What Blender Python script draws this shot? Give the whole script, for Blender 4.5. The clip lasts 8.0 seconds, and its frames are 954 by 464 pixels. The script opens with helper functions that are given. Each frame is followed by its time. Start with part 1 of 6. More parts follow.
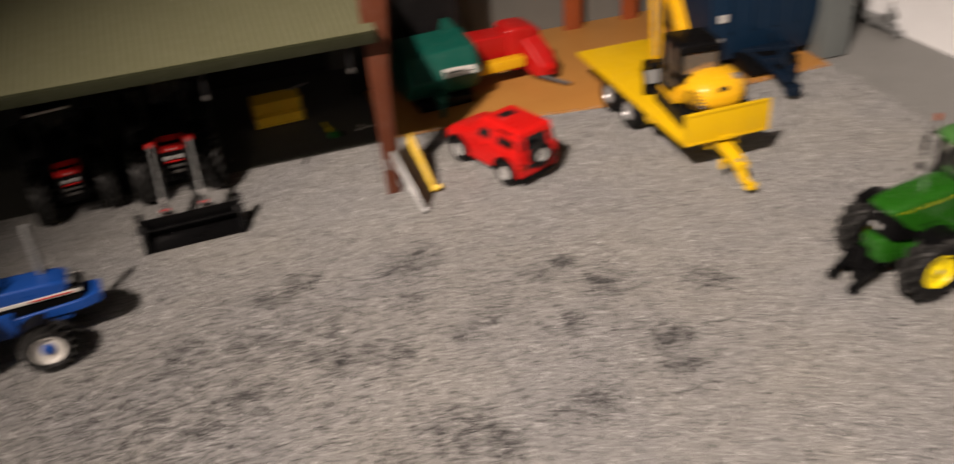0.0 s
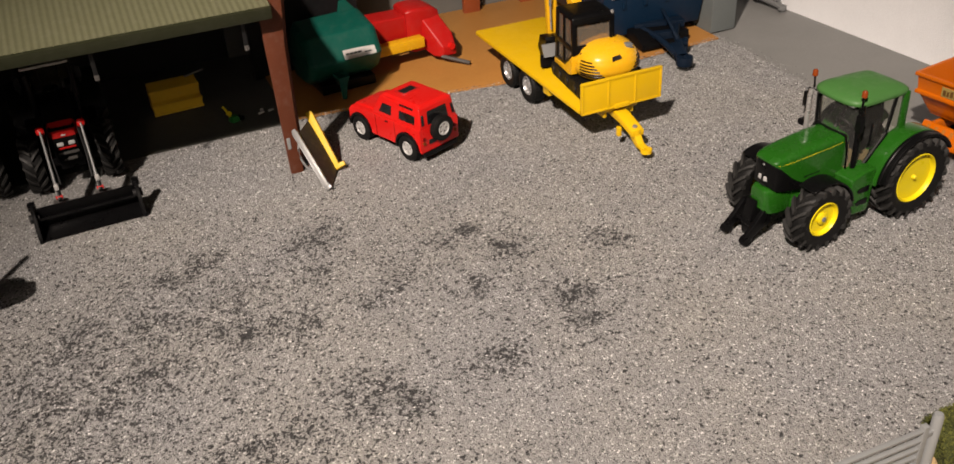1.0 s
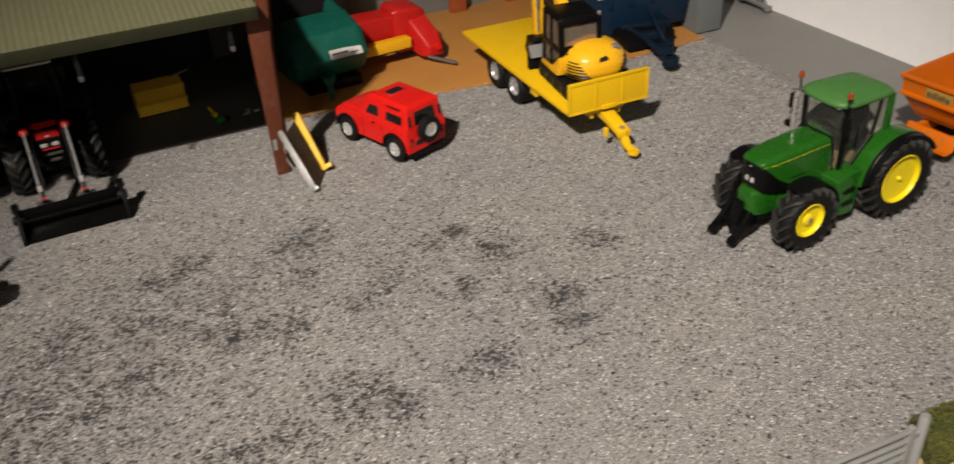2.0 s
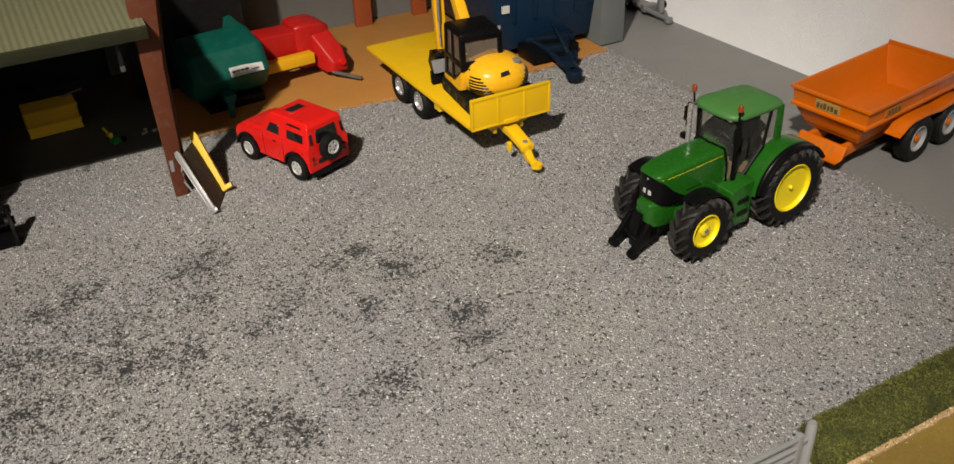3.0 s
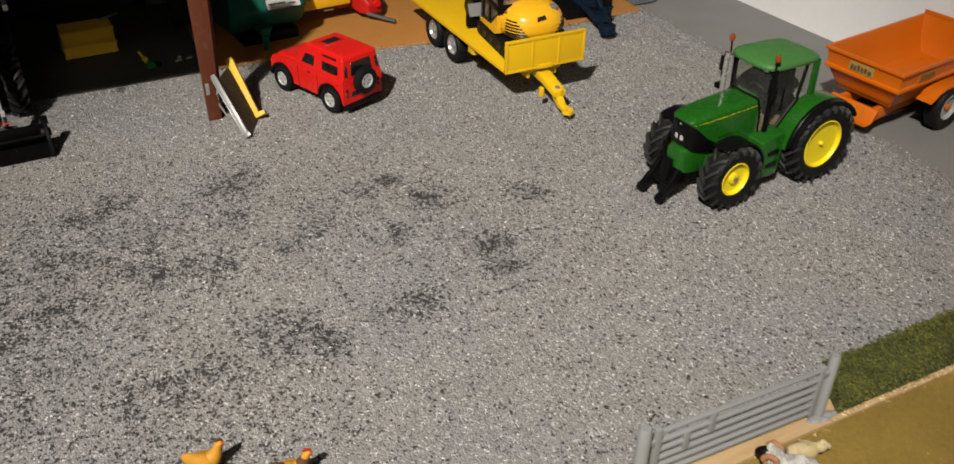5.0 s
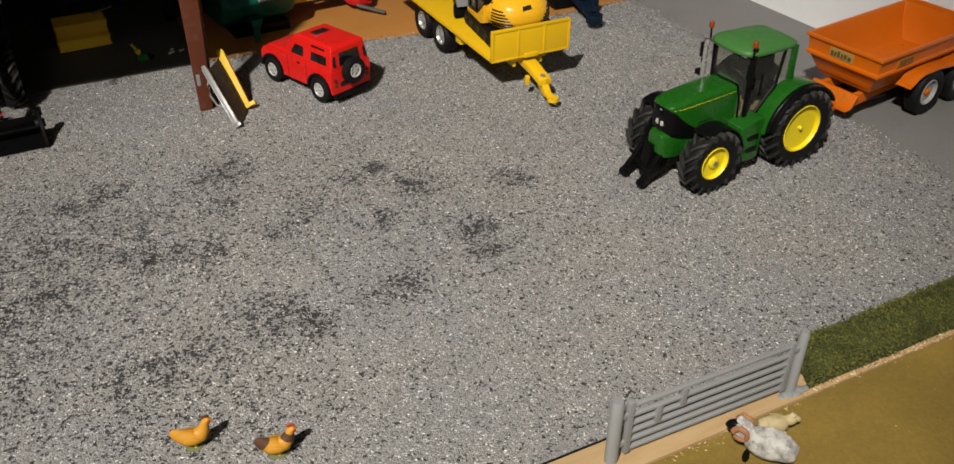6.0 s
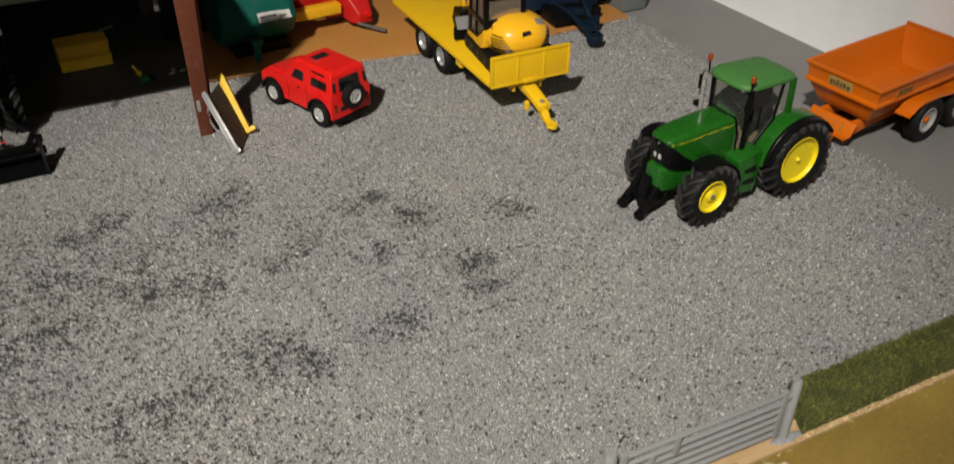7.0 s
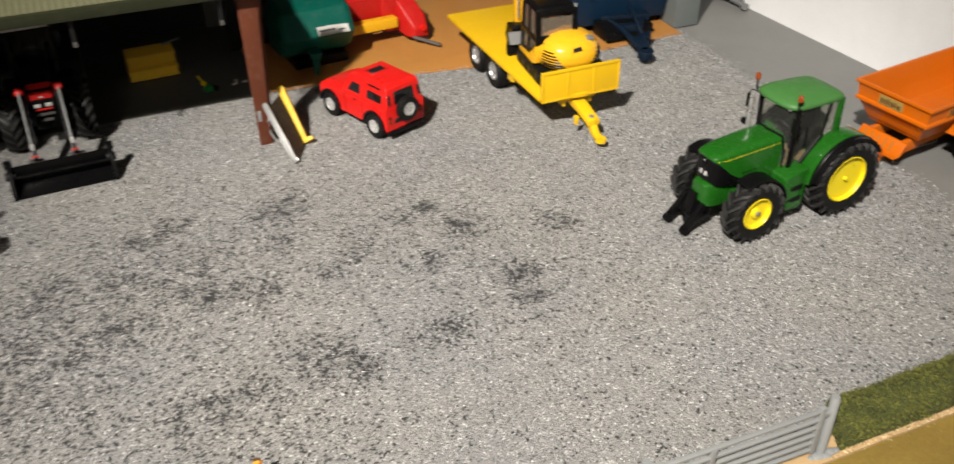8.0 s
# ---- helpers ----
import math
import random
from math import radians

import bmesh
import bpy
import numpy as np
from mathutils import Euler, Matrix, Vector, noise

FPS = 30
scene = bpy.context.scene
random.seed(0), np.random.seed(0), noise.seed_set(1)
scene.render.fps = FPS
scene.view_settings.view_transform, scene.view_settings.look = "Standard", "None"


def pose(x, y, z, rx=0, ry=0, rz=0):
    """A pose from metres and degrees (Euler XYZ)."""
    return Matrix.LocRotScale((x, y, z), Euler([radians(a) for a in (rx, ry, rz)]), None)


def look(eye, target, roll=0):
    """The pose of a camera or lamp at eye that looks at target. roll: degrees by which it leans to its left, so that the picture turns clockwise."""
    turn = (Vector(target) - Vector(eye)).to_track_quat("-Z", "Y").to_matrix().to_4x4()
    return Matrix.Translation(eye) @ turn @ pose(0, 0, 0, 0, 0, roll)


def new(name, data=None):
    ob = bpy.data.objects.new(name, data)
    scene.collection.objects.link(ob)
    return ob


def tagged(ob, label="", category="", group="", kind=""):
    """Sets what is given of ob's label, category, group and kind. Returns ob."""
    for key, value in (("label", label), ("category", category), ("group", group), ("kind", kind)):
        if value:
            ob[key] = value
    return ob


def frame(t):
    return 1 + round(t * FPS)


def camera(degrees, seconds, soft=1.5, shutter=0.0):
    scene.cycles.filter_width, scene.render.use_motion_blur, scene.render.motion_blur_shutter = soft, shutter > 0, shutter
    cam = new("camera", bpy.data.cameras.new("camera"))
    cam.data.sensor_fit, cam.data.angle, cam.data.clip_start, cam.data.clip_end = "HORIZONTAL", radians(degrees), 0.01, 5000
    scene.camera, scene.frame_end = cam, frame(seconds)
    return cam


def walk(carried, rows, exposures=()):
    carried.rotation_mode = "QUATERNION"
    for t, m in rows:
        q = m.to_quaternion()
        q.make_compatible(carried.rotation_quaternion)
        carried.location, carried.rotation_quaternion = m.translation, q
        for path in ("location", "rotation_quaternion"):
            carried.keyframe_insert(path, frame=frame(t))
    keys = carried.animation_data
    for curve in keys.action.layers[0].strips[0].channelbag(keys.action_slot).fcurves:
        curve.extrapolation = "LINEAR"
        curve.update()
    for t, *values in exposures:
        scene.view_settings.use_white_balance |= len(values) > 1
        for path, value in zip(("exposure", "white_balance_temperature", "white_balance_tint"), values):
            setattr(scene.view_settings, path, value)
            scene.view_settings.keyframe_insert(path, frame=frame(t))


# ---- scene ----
cam = camera(55.08, 8.0, soft=1.5, shutter=0.95)
PATH = [
    (0.0, pose(0.1158, 0.0221, 0.3702, 57.209, 3.949, -17.975)),
    (0.2, look((0.1215, 0.0165, 0.3715), (0.6655, 1.6125, -0.7045), -3.8)),
    (0.5, pose(0.1177, 0.0059, 0.3636, 57.295, 2.855, -23.444)),
    (0.7, look((0.117, 0.004, 0.360), (0.742, 1.568, -0.718), -3.7)),
    (1.0, pose(0.1164, 0.0022, 0.3523, 57.118, 3.224, -23.723)),
    (1.2, pose(0.1090, 0.0016, 0.3543, 56.980, 3.073, -23.504)),
    (2.3, pose(0.1263, 0.0054, 0.3539, 56.979, 2.398, -26.212)),
    (2.5, pose(0.1350, 0.0042, 0.3620, 56.900, 1.781, -27.940)),
    (3.0, pose(0.1339, 0.0031, 0.3572, 57.248, 1.638, -29.225)),
    (3.5, pose(0.1333, -0.0069, 0.3493, 57.494, 1.443, -29.072)),
    (4.0, pose(0.1225, -0.0134, 0.3388, 57.542, 0.169, -28.139)),
    (4.5, pose(0.1080, -0.0072, 0.3344, 57.011, -1.031, -27.131)),
    (4.7, pose(0.1070, -0.0066, 0.3335, 56.510, -1.148, -27.050)),
    (5.8, pose(0.1168, -0.0275, 0.3371, 55.721, -0.546, -27.085)),
    (6.0, pose(0.1131, -0.0279, 0.3362, 55.733, -0.600, -27.127)),
    (6.5, pose(0.1141, -0.0188, 0.3374, 55.320, -0.629, -26.894)),
    (7.0, pose(0.1231, -0.0166, 0.3631, 54.972, -0.671, -26.782)),
    (7.5, pose(0.1140, -0.0219, 0.3769, 55.044, -0.799, -26.342)),
    (7.8, look((0.118, -0.025, 0.373), (0.811, 1.467, -0.763), 0.3)),
    (8.0, pose(0.1197, -0.0299, 0.3744, 55.506, 0.157, -23.432)),
]
EXPOSURES = [(0.0, 0.05, 6900, 18), (1.0, 0.10, 6800, 16), (2.5, -0.10, 6550, 10), (3.5, -0.02, 6450, 9), (4.5, -0.04, 6350, 9), (6.0, -0.16, 6250, 8), (6.5, -0.19, 6250, 8), (7.0, -0.19, 6250, 8), (7.3, -0.11, 6200, 8), (7.5, 0.14, 6150, 8), (8.0, 0.45, 6250, 8)]
walk(cam, PATH, EXPOSURES)

# ---------------------------------------------------------------- light
def set_world():
    w = bpy.data.worlds.new("room_air")
    scene.world = w
    w.use_nodes = True
    bg = w.node_tree.nodes["Background"]
    bg.inputs[0].default_value = (1.0, 0.86, 0.70, 1)
    bg.inputs[1].default_value = 0.0005


set_world()
lamp = bpy.data.lights.new("ceiling_downlight", "SPOT")
lamp.energy, lamp.color, lamp.shadow_soft_size = 642.0, (1.0, 0.895, 0.78), 0.052
lamp.spot_size, lamp.spot_blend = radians(23.2), 1.0
lamp_ob = new("ceiling_downlight", lamp)
lamp_ob.matrix_world = look((-0.97, -0.83, 1.95), (0.355, 0.476, 0))
# a weaker fill light added at the far end, to brighten the shed inside
fill_lamp = bpy.data.lights.new("fill_spot", "SPOT")
fill_lamp.energy, fill_lamp.color, fill_lamp.shadow_soft_size = 80.0, (1.0, 0.895, 0.78), 0.08
fill_lamp.spot_size, fill_lamp.spot_blend = radians(140), 0.6
fill_ob = new("fill_spot", fill_lamp)
fill_ob.matrix_world = pose(-1.3, -2.3, 2.1)

# ---------------------------------------------------------------- mesh helpers, sizes in millimetres
MM = 0.001


def bm_new():
    return bmesh.new()


def add_box(bm, x0, x1, y0, y1, z0, z1, m=None):
    vs = [bm.verts.new((x * MM, y * MM, z * MM)) for x in (x0, x1) for y in (y0, y1) for z in (z0, z1)]
    for f in ((0, 1, 3, 2), (4, 6, 7, 5), (0, 4, 5, 1), (2, 3, 7, 6), (0, 2, 6, 4), (1, 5, 7, 3)):
        bm.faces.new([vs[i] for i in f])
    if m is not None:
        for v in vs:
            v.co = m @ v.co
    return vs


def add_prism(bm, poly, y0, y1, y0b=None, y1b=None):
    """A polygon in x and z, run across from y0 to y1."""
    a = [bm.verts.new((x * MM, y0 * MM, z * MM)) for x, z in poly]
    b = [bm.verts.new((x * MM, y1 * MM, z * MM)) for x, z in poly]
    n = len(poly)
    bm.faces.new(a)
    bm.faces.new(b[::-1])
    for i in range(n):
        bm.faces.new((a[i], b[i], b[(i + 1) % n], a[(i + 1) % n]))
    return a + b


def add_loft(bm, sections):
    """Rings of equal count, each a list of (x, y, z), bridged and capped."""
    rings = [[bm.verts.new((x * MM, y * MM, z * MM)) for x, y, z in ring] for ring in sections]
    n = len(rings[0])
    for a, b in zip(rings, rings[1:]):
        for i in range(n):
            bm.faces.new((a[i], a[(i + 1) % n], b[(i + 1) % n], b[i]))
    bm.faces.new(rings[0][::-1])
    bm.faces.new(rings[-1])


def arch(x, hw, z0, z1, r, n=5):
    """A section across the x axis: flat bottom, sides, top with rounded shoulders."""
    pts = [(x, -hw, z0), (x, -hw, z1 - r)]
    for i in range(1, n):
        a = math.pi / 2 * i / n
        pts.append((x, -hw + r * (1 - math.cos(a)), z1 - r + r * math.sin(a)))
    pts.append((x, -hw + r, z1))
    top = [(x, -y, z) for _, y, z in pts[::-1]]
    return pts + top


def add_tube(bm, pts, r, seg=8, r1=None):
    """A round bar through the points."""
    pts = [Vector(p) * MM for p in pts]
    r1 = r if r1 is None else r1
    rings = []
    for i, p in enumerate(pts):
        d = (pts[min(i + 1, len(pts) - 1)] - pts[max(i - 1, 0)]).normalized()
        side = d.cross(Vector((0, 0, 1)))
        if side.length < 0.1:
            side = d.cross(Vector((1, 0, 0)))
        side.normalize()
        up = side.cross(d)
        rr = (r + (r1 - r) * i / (len(pts) - 1)) * MM
        rings.append([bm.verts.new(p + side * rr * math.cos(2 * math.pi * k / seg) + up * rr * math.sin(2 * math.pi * k / seg)) for k in range(seg)])
    for a, b in zip(rings, rings[1:]):
        for k in range(seg):
            bm.faces.new((a[k], a[(k + 1) % seg], b[(k + 1) % seg], b[k]))
    bm.faces.new(rings[0][::-1])
    bm.faces.new(rings[-1])


def add_lathe(bm, profile, seg=32, centre=(0, 0, 0), axis="y"):
    """A closed profile of (radius, along) turned about an axis."""
    cx, cy, cz = centre
    rings = []
    for r, h in profile:
        ring = []
        for k in range(seg):
            a = 2 * math.pi * k / seg
            c, s = r * math.cos(a), r * math.sin(a)
            p = (cx + c, cy + h, cz + s) if axis == "y" else (cx + c, cy + s, cz + h) if axis == "z" else (cx + h, cy + c, cz + s)
            ring.append(bm.verts.new(Vector(p) * MM))
        rings.append(ring)
    n = len(rings)
    for i in range(n):
        a, b = rings[i], rings[(i + 1) % n]
        for k in range(seg):
            bm.faces.new((a[k], b[k], b[(k + 1) % seg], a[(k + 1) % seg]))


def add_ball(bm, c, r, sx=1, sy=1, sz=1, m=None, seg=14):
    res = bmesh.ops.create_uvsphere(bm, u_segments=seg, v_segments=max(6, seg * 2 // 3), radius=1)
    for v in res["verts"]:
        p = Vector((v.co.x * sx * r, v.co.y * sy * r, v.co.z * sz * r))
        if m is not None:
            p = m @ p
        v.co = (p + Vector(c)) * MM


def soften(bm, w=0.5, seg=2, angle=35):
    bmesh.ops.recalc_face_normals(bm, faces=bm.faces)
    edges = [e for e in bm.edges if len(e.link_faces) == 2 and e.calc_face_angle(0) > radians(angle)]
    if edges:
        bmesh.ops.bevel(bm, geom=edges, offset=w * MM, offset_type="OFFSET", segments=seg, profile=0.6, affect="EDGES", clamp_overlap=True)
    return bm


def soften_above(bm, w, zmin):
    """Rounds the long edges that lie wholly above a height."""
    bmesh.ops.recalc_face_normals(bm, faces=bm.faces)
    edges = [e for e in bm.edges if len(e.link_faces) == 2 and e.calc_face_angle(0) > radians(40) and min(v.co.z for v in e.verts) > zmin * MM]
    bmesh.ops.bevel(bm, geom=edges, offset=w * MM, offset_type="OFFSET", segments=2, profile=0.6, affect="EDGES", clamp_overlap=True)
    return bm


def mesh_of(name, bm, materials, sharp=38):
    bmesh.ops.recalc_face_normals(bm, faces=bm.faces)
    me = bpy.data.meshes.new(name)
    bm.to_mesh(me)
    bm.free()
    for m in materials if isinstance(materials, (list, tuple)) else [materials]:
        me.materials.append(m)
    me.polygons.foreach_set("use_smooth", [True] * len(me.polygons))
    me.set_sharp_from_angle(angle=radians(sharp))
    return me


def part(name, bm, material, parent, label="", at=None, sharp=38):
    ob = new(name, mesh_of(name, bm, material, sharp))
    ob.parent = parent
    if at is not None:
        ob.matrix_basis = at
    if label:
        tagged(ob, label)
    return ob


def thing(name, m, label, category, group=""):
    ob = new(name)
    ob.empty_display_size = 0.02
    ob.matrix_basis = m
    return tagged(ob, label, category, group)


def solid(name, bm, material, m, label, category, group="", kind=""):
    ob = new(name, mesh_of(name, bm, material))
    ob.matrix_basis = m
    return tagged(ob, label, category, group, kind)


# ---------------------------------------------------------------- materials
def nodes_of(name):
    m = bpy.data.materials.new(name)
    m.use_nodes = True
    nt = m.node_tree
    return m, nt, nt.nodes["Principled BSDF"]


def noise_node(nt, scale, detail=3.0, coords=None, rough=0.6):
    n = nt.nodes.new("ShaderNodeTexNoise")
    n.inputs["Scale"].default_value, n.inputs["Detail"].default_value, n.inputs["Roughness"].default_value = scale, detail, rough
    nt.links.new(coords, n.inputs["Vector"])
    return n


def ramp_node(nt, source, stops):
    r = nt.nodes.new("ShaderNodeValToRGB")
    while len(r.color_ramp.elements) < len(stops):
        r.color_ramp.elements.new(0.5)
    for e, (p, c) in zip(r.color_ramp.elements, stops):
        e.position = p
        e.color = (c, c, c, 1) if not isinstance(c, tuple) else (*c, 1)
    nt.links.new(source, r.inputs[0])
    return r


def mix_node(nt, fac, a, b, mode="MIX"):
    n = nt.nodes.new("ShaderNodeMix")
    n.data_type, n.blend_type = "RGBA", mode
    for socket, value in ((n.inputs[0], fac), (n.inputs[6], a), (n.inputs[7], b)):
        if isinstance(value, bpy.types.NodeSocket):
            nt.links.new(value, socket)
        elif isinstance(value, (int, float)):
            socket.default_value = value if socket == n.inputs[0] else (value, value, value, 1)
        else:
            socket.default_value = (*value, 1)
    return n.outputs[2]


def bump_node(nt, bsdf, height, strength, distance):
    b = nt.nodes.new("ShaderNodeBump")
    b.inputs["Strength"].default_value, b.inputs["Distance"].default_value = strength, distance
    nt.links.new(height, b.inputs["Height"])
    nt.links.new(b.outputs[0], bsdf.inputs["Normal"])


def plastic(name, colour, rough=0.35, vary=0.12, dust=0.05, metal=0.0, coat=0.0, grain=0.15, dust_colour=(0.30, 0.28, 0.25), spec=0.28):
    """Moulded or painted toy surface: slight mottling, dust in patches, fine relief."""
    colour = tuple(c * 0.68 for c in colour)
    m, nt, p = nodes_of(name)
    co = nt.nodes.new("ShaderNodeTexCoord").outputs["Object"]
    big = noise_node(nt, 25, 2, co)
    fine = noise_node(nt, 900, 3, co)
    dark = tuple(c * (1 - vary) for c in colour)
    base = mix_node(nt, big.outputs[0], dark, tuple(min(1, c * (1 + vary * 0.6)) for c in colour))
    spots = ramp_node(nt, noise_node(nt, 160, 5, co, 0.7).outputs[0], ((0.5, 0.0), (0.8, dust * 1.6)))
    nt.links.new(mix_node(nt, spots.outputs[0], base, dust_colour), p.inputs["Base Color"])
    r = ramp_node(nt, noise_node(nt, 120, 4, co).outputs[0], ((0.3, max(0.05, rough - 0.1)), (0.7, min(1, rough + 0.12))))
    nt.links.new(r.outputs[0], p.inputs["Roughness"])
    p.inputs["Metallic"].default_value = metal
    p.inputs["Coat Weight"].default_value = coat
    p.inputs["Specular IOR Level"].default_value = spec
    bump_node(nt, p, fine.outputs[0], grain, 0.0002)
    return m


def glass(name, tint, rough=0.05, film=0.05, cast=0.03):
    """Thin moulded pane: clear, with a slight gloss."""
    m, nt, p = nodes_of(name)
    p.inputs["Base Color"].default_value = (*(c * cast for c in tint), 1)
    p.inputs["Roughness"].default_value = rough
    clear = nt.nodes.new("ShaderNodeBsdfTransparent")
    clear.inputs[0].default_value = (*tint, 1)
    mix = nt.nodes.new("ShaderNodeMixShader")
    mix.inputs[0].default_value = film
    nt.links.new(clear.outputs[0], mix.inputs[1])
    nt.links.new(p.outputs[0], mix.inputs[2])
    out = next(n for n in nt.nodes if n.type == "OUTPUT_MATERIAL")
    nt.links.new(mix.outputs[0], out.inputs[0])
    return m


GREEN = plastic("tractor_green_paint", (0.014, 0.112, 0.008), 0.24, 0.1, 0.02, coat=0.35)
GREEN_DK = plastic("roof_green_plastic", (0.060, 0.190, 0.045), 0.48, 0.08, 0.04)
YELLOW = plastic("trailer_yellow_plastic", (0.87, 0.54, 0.007), 0.38, 0.08, 0.03)
SKIP_YELLOW = plastic("skip_dull_yellow", (1.25, 0.80, 0.06), 0.5, 0.15, 0.06)
RAMP_YELLOW = plastic("ramp_grubby_yellow", (0.78, 0.50, 0.010), 0.5, 0.25, 0.30, dust_colour=(0.10, 0.06, 0.015))
RAMP_DARK = plastic("ramp_dark_brown", (0.030, 0.022, 0.015), 0.6, 0.4, 0.35, dust_colour=(0.09, 0.06, 0.03))
RIM_YELLOW = plastic("rim_yellow_plastic", (0.90, 0.72, 0.01), 0.35, 0.06, 0.03)
JCB_YELLOW = plastic("excavator_yellow_plastic", (0.91, 0.49, 0.014), 0.28, 0.06, 0.02, coat=0.2)
ORANGE = plastic("dumper_orange_plastic", (0.70, 0.152, 0.002), 0.36, 0.1, 0.03)
RED = plastic("car_red_plastic", (0.75, 0.012, 0.009), 0.34, 0.1, 0.02, coat=0.15)
RED_DK = plastic("machine_red_plastic", (0.55, 0.012, 0.010), 0.40, 0.12, 0.03)
TEAL = plastic("mower_green_plastic", (0.002, 0.098, 0.072), 0.42, 0.08, 0.03)
BLUE_DK = plastic("machine_navy_plastic", (0.004, 0.023, 0.056), 0.42, 0.1, 0.01)
# machine navy darkened for the drawbar, which lies in shade
NAVY_SHADED = plastic("machine_navy_shaded", (0.003, 0.011, 0.026), 0.5, 0.15, 0.01, spec=0.2)
BLUE = plastic("tractor_blue_paint", (0.009, 0.075, 0.36), 0.32, 0.1, 0.03, coat=0.2)
BLACK = plastic("black_plastic", (0.004, 0.004, 0.0045), 0.34, 0.2, 0.003, spec=0.16)
RUBBER = plastic("tyre_rubber", (0.006, 0.006, 0.006), 0.62, 0.25, 0.008, grain=0.3, spec=0.2)
CHARCOAL = plastic("charcoal_plastic", (0.010, 0.010, 0.011), 0.5, 0.2, 0.02, spec=0.25)
SILVER = plastic("silver_paint", (0.55, 0.55, 0.55), 0.30, 0.1, 0.03, metal=0.6)
RIM_GREY = plastic("rim_grey_paint", (0.36, 0.36, 0.36), 0.5, 0.1, 0.03)
GREY_METAL = plastic("grey_cast_metal", (0.30, 0.31, 0.31), 0.45, 0.15, 0.06, metal=0.4)
SILVER_PLASTIC = plastic("silver_grey_plastic", (0.24, 0.245, 0.245), 0.35, 0.12, 0.06, metal=0.2)
GATE_GREY = plastic("gate_grey_plastic", (0.30, 0.315, 0.32), 0.42, 0.12, 0.06)
WHITE = plastic("white_plastic", (0.72, 0.70, 0.66), 0.45, 0.06, 0.05)
RIM_SILVER = plastic("rim_bright_silver", (0.68, 0.68, 0.67), 0.35, 0.06, 0.02, metal=0.25)
# lugs paler than the tyre: wear, with the light they catch painted in
LUG_RUBBER = plastic("worn_lit_tread_rubber", (0.028, 0.028, 0.027), 0.55, 0.3, 0.03, grain=0.3, spec=0.3)
ROLLER_GREEN = plastic("implement_green_plastic", (0.02, 0.24, 0.05), 0.4, 0.1, 0.02)
GREY_DIM = plastic("dull_grey_metal", (0.12, 0.115, 0.11), 0.4, 0.2, 0.05, metal=0.3)
# post red brightened for the rear posts, which stand in the light
POST_LIT = plastic("post_red_lit_copy", (0.42, 0.095, 0.028), 0.55, 0.2, 0.05)
FASCIA_OLIVE = plastic("fascia_olive_plastic", (0.030, 0.034, 0.015), 0.5, 0.1, 0.03)
AMBER = plastic("amber_lens", (0.26, 0.05, 0.010), 0.15, 0.05, 0.0)
LAMP_RED = plastic("red_lens", (0.25, 0.008, 0.006), 0.2, 0.05, 0.0)
POST_RED = plastic("post_oxide_red_paint", (0.140, 0.038, 0.016), 0.55, 0.25, 0.05)
STICKER = plastic("sticker_white", (0.70, 0.69, 0.66), 0.4, 0.05, 0.02)
INK = plastic("sticker_ink", (0.03, 0.04, 0.035), 0.5, 0.1, 0.0)
BADGE_FAINT = plastic("badge_dull_orange", (0.50, 0.17, 0.02), 0.5, 0.2, 0.0)
BADGE_BROWN = plastic("badge_brown_ink", (0.16, 0.08, 0.02), 0.5, 0.2, 0.0)
INK_RED = plastic("sticker_ochre", (0.45, 0.33, 0.10), 0.5, 0.2, 0.0)
INTERIOR = plastic("cab_interior_plastic", (0.008, 0.008, 0.008), 0.6, 0.2, 0.01, spec=0.2)
TAN = plastic("seat_tan_plastic", (0.20, 0.15, 0.08), 0.6, 0.2, 0.03)
GLASS_BR = glass("brownish_window", (0.66, 0.58, 0.48), 0.15, 0.22, 0.40)
# faint pale film stands for bright gravel mirrored in the cab panes
GLASS_HAZE = glass("hazy_clear_window", (0.92, 0.93, 0.90), 0.12, 0.06, 0.18)
GLASS_CL = glass("clear_window", (0.93, 0.94, 0.92))
PANE_DK = plastic("dark_window_plastic", (0.008, 0.008, 0.009), 0.12, 0.1, 0.0, coat=0.5, grain=0.0)


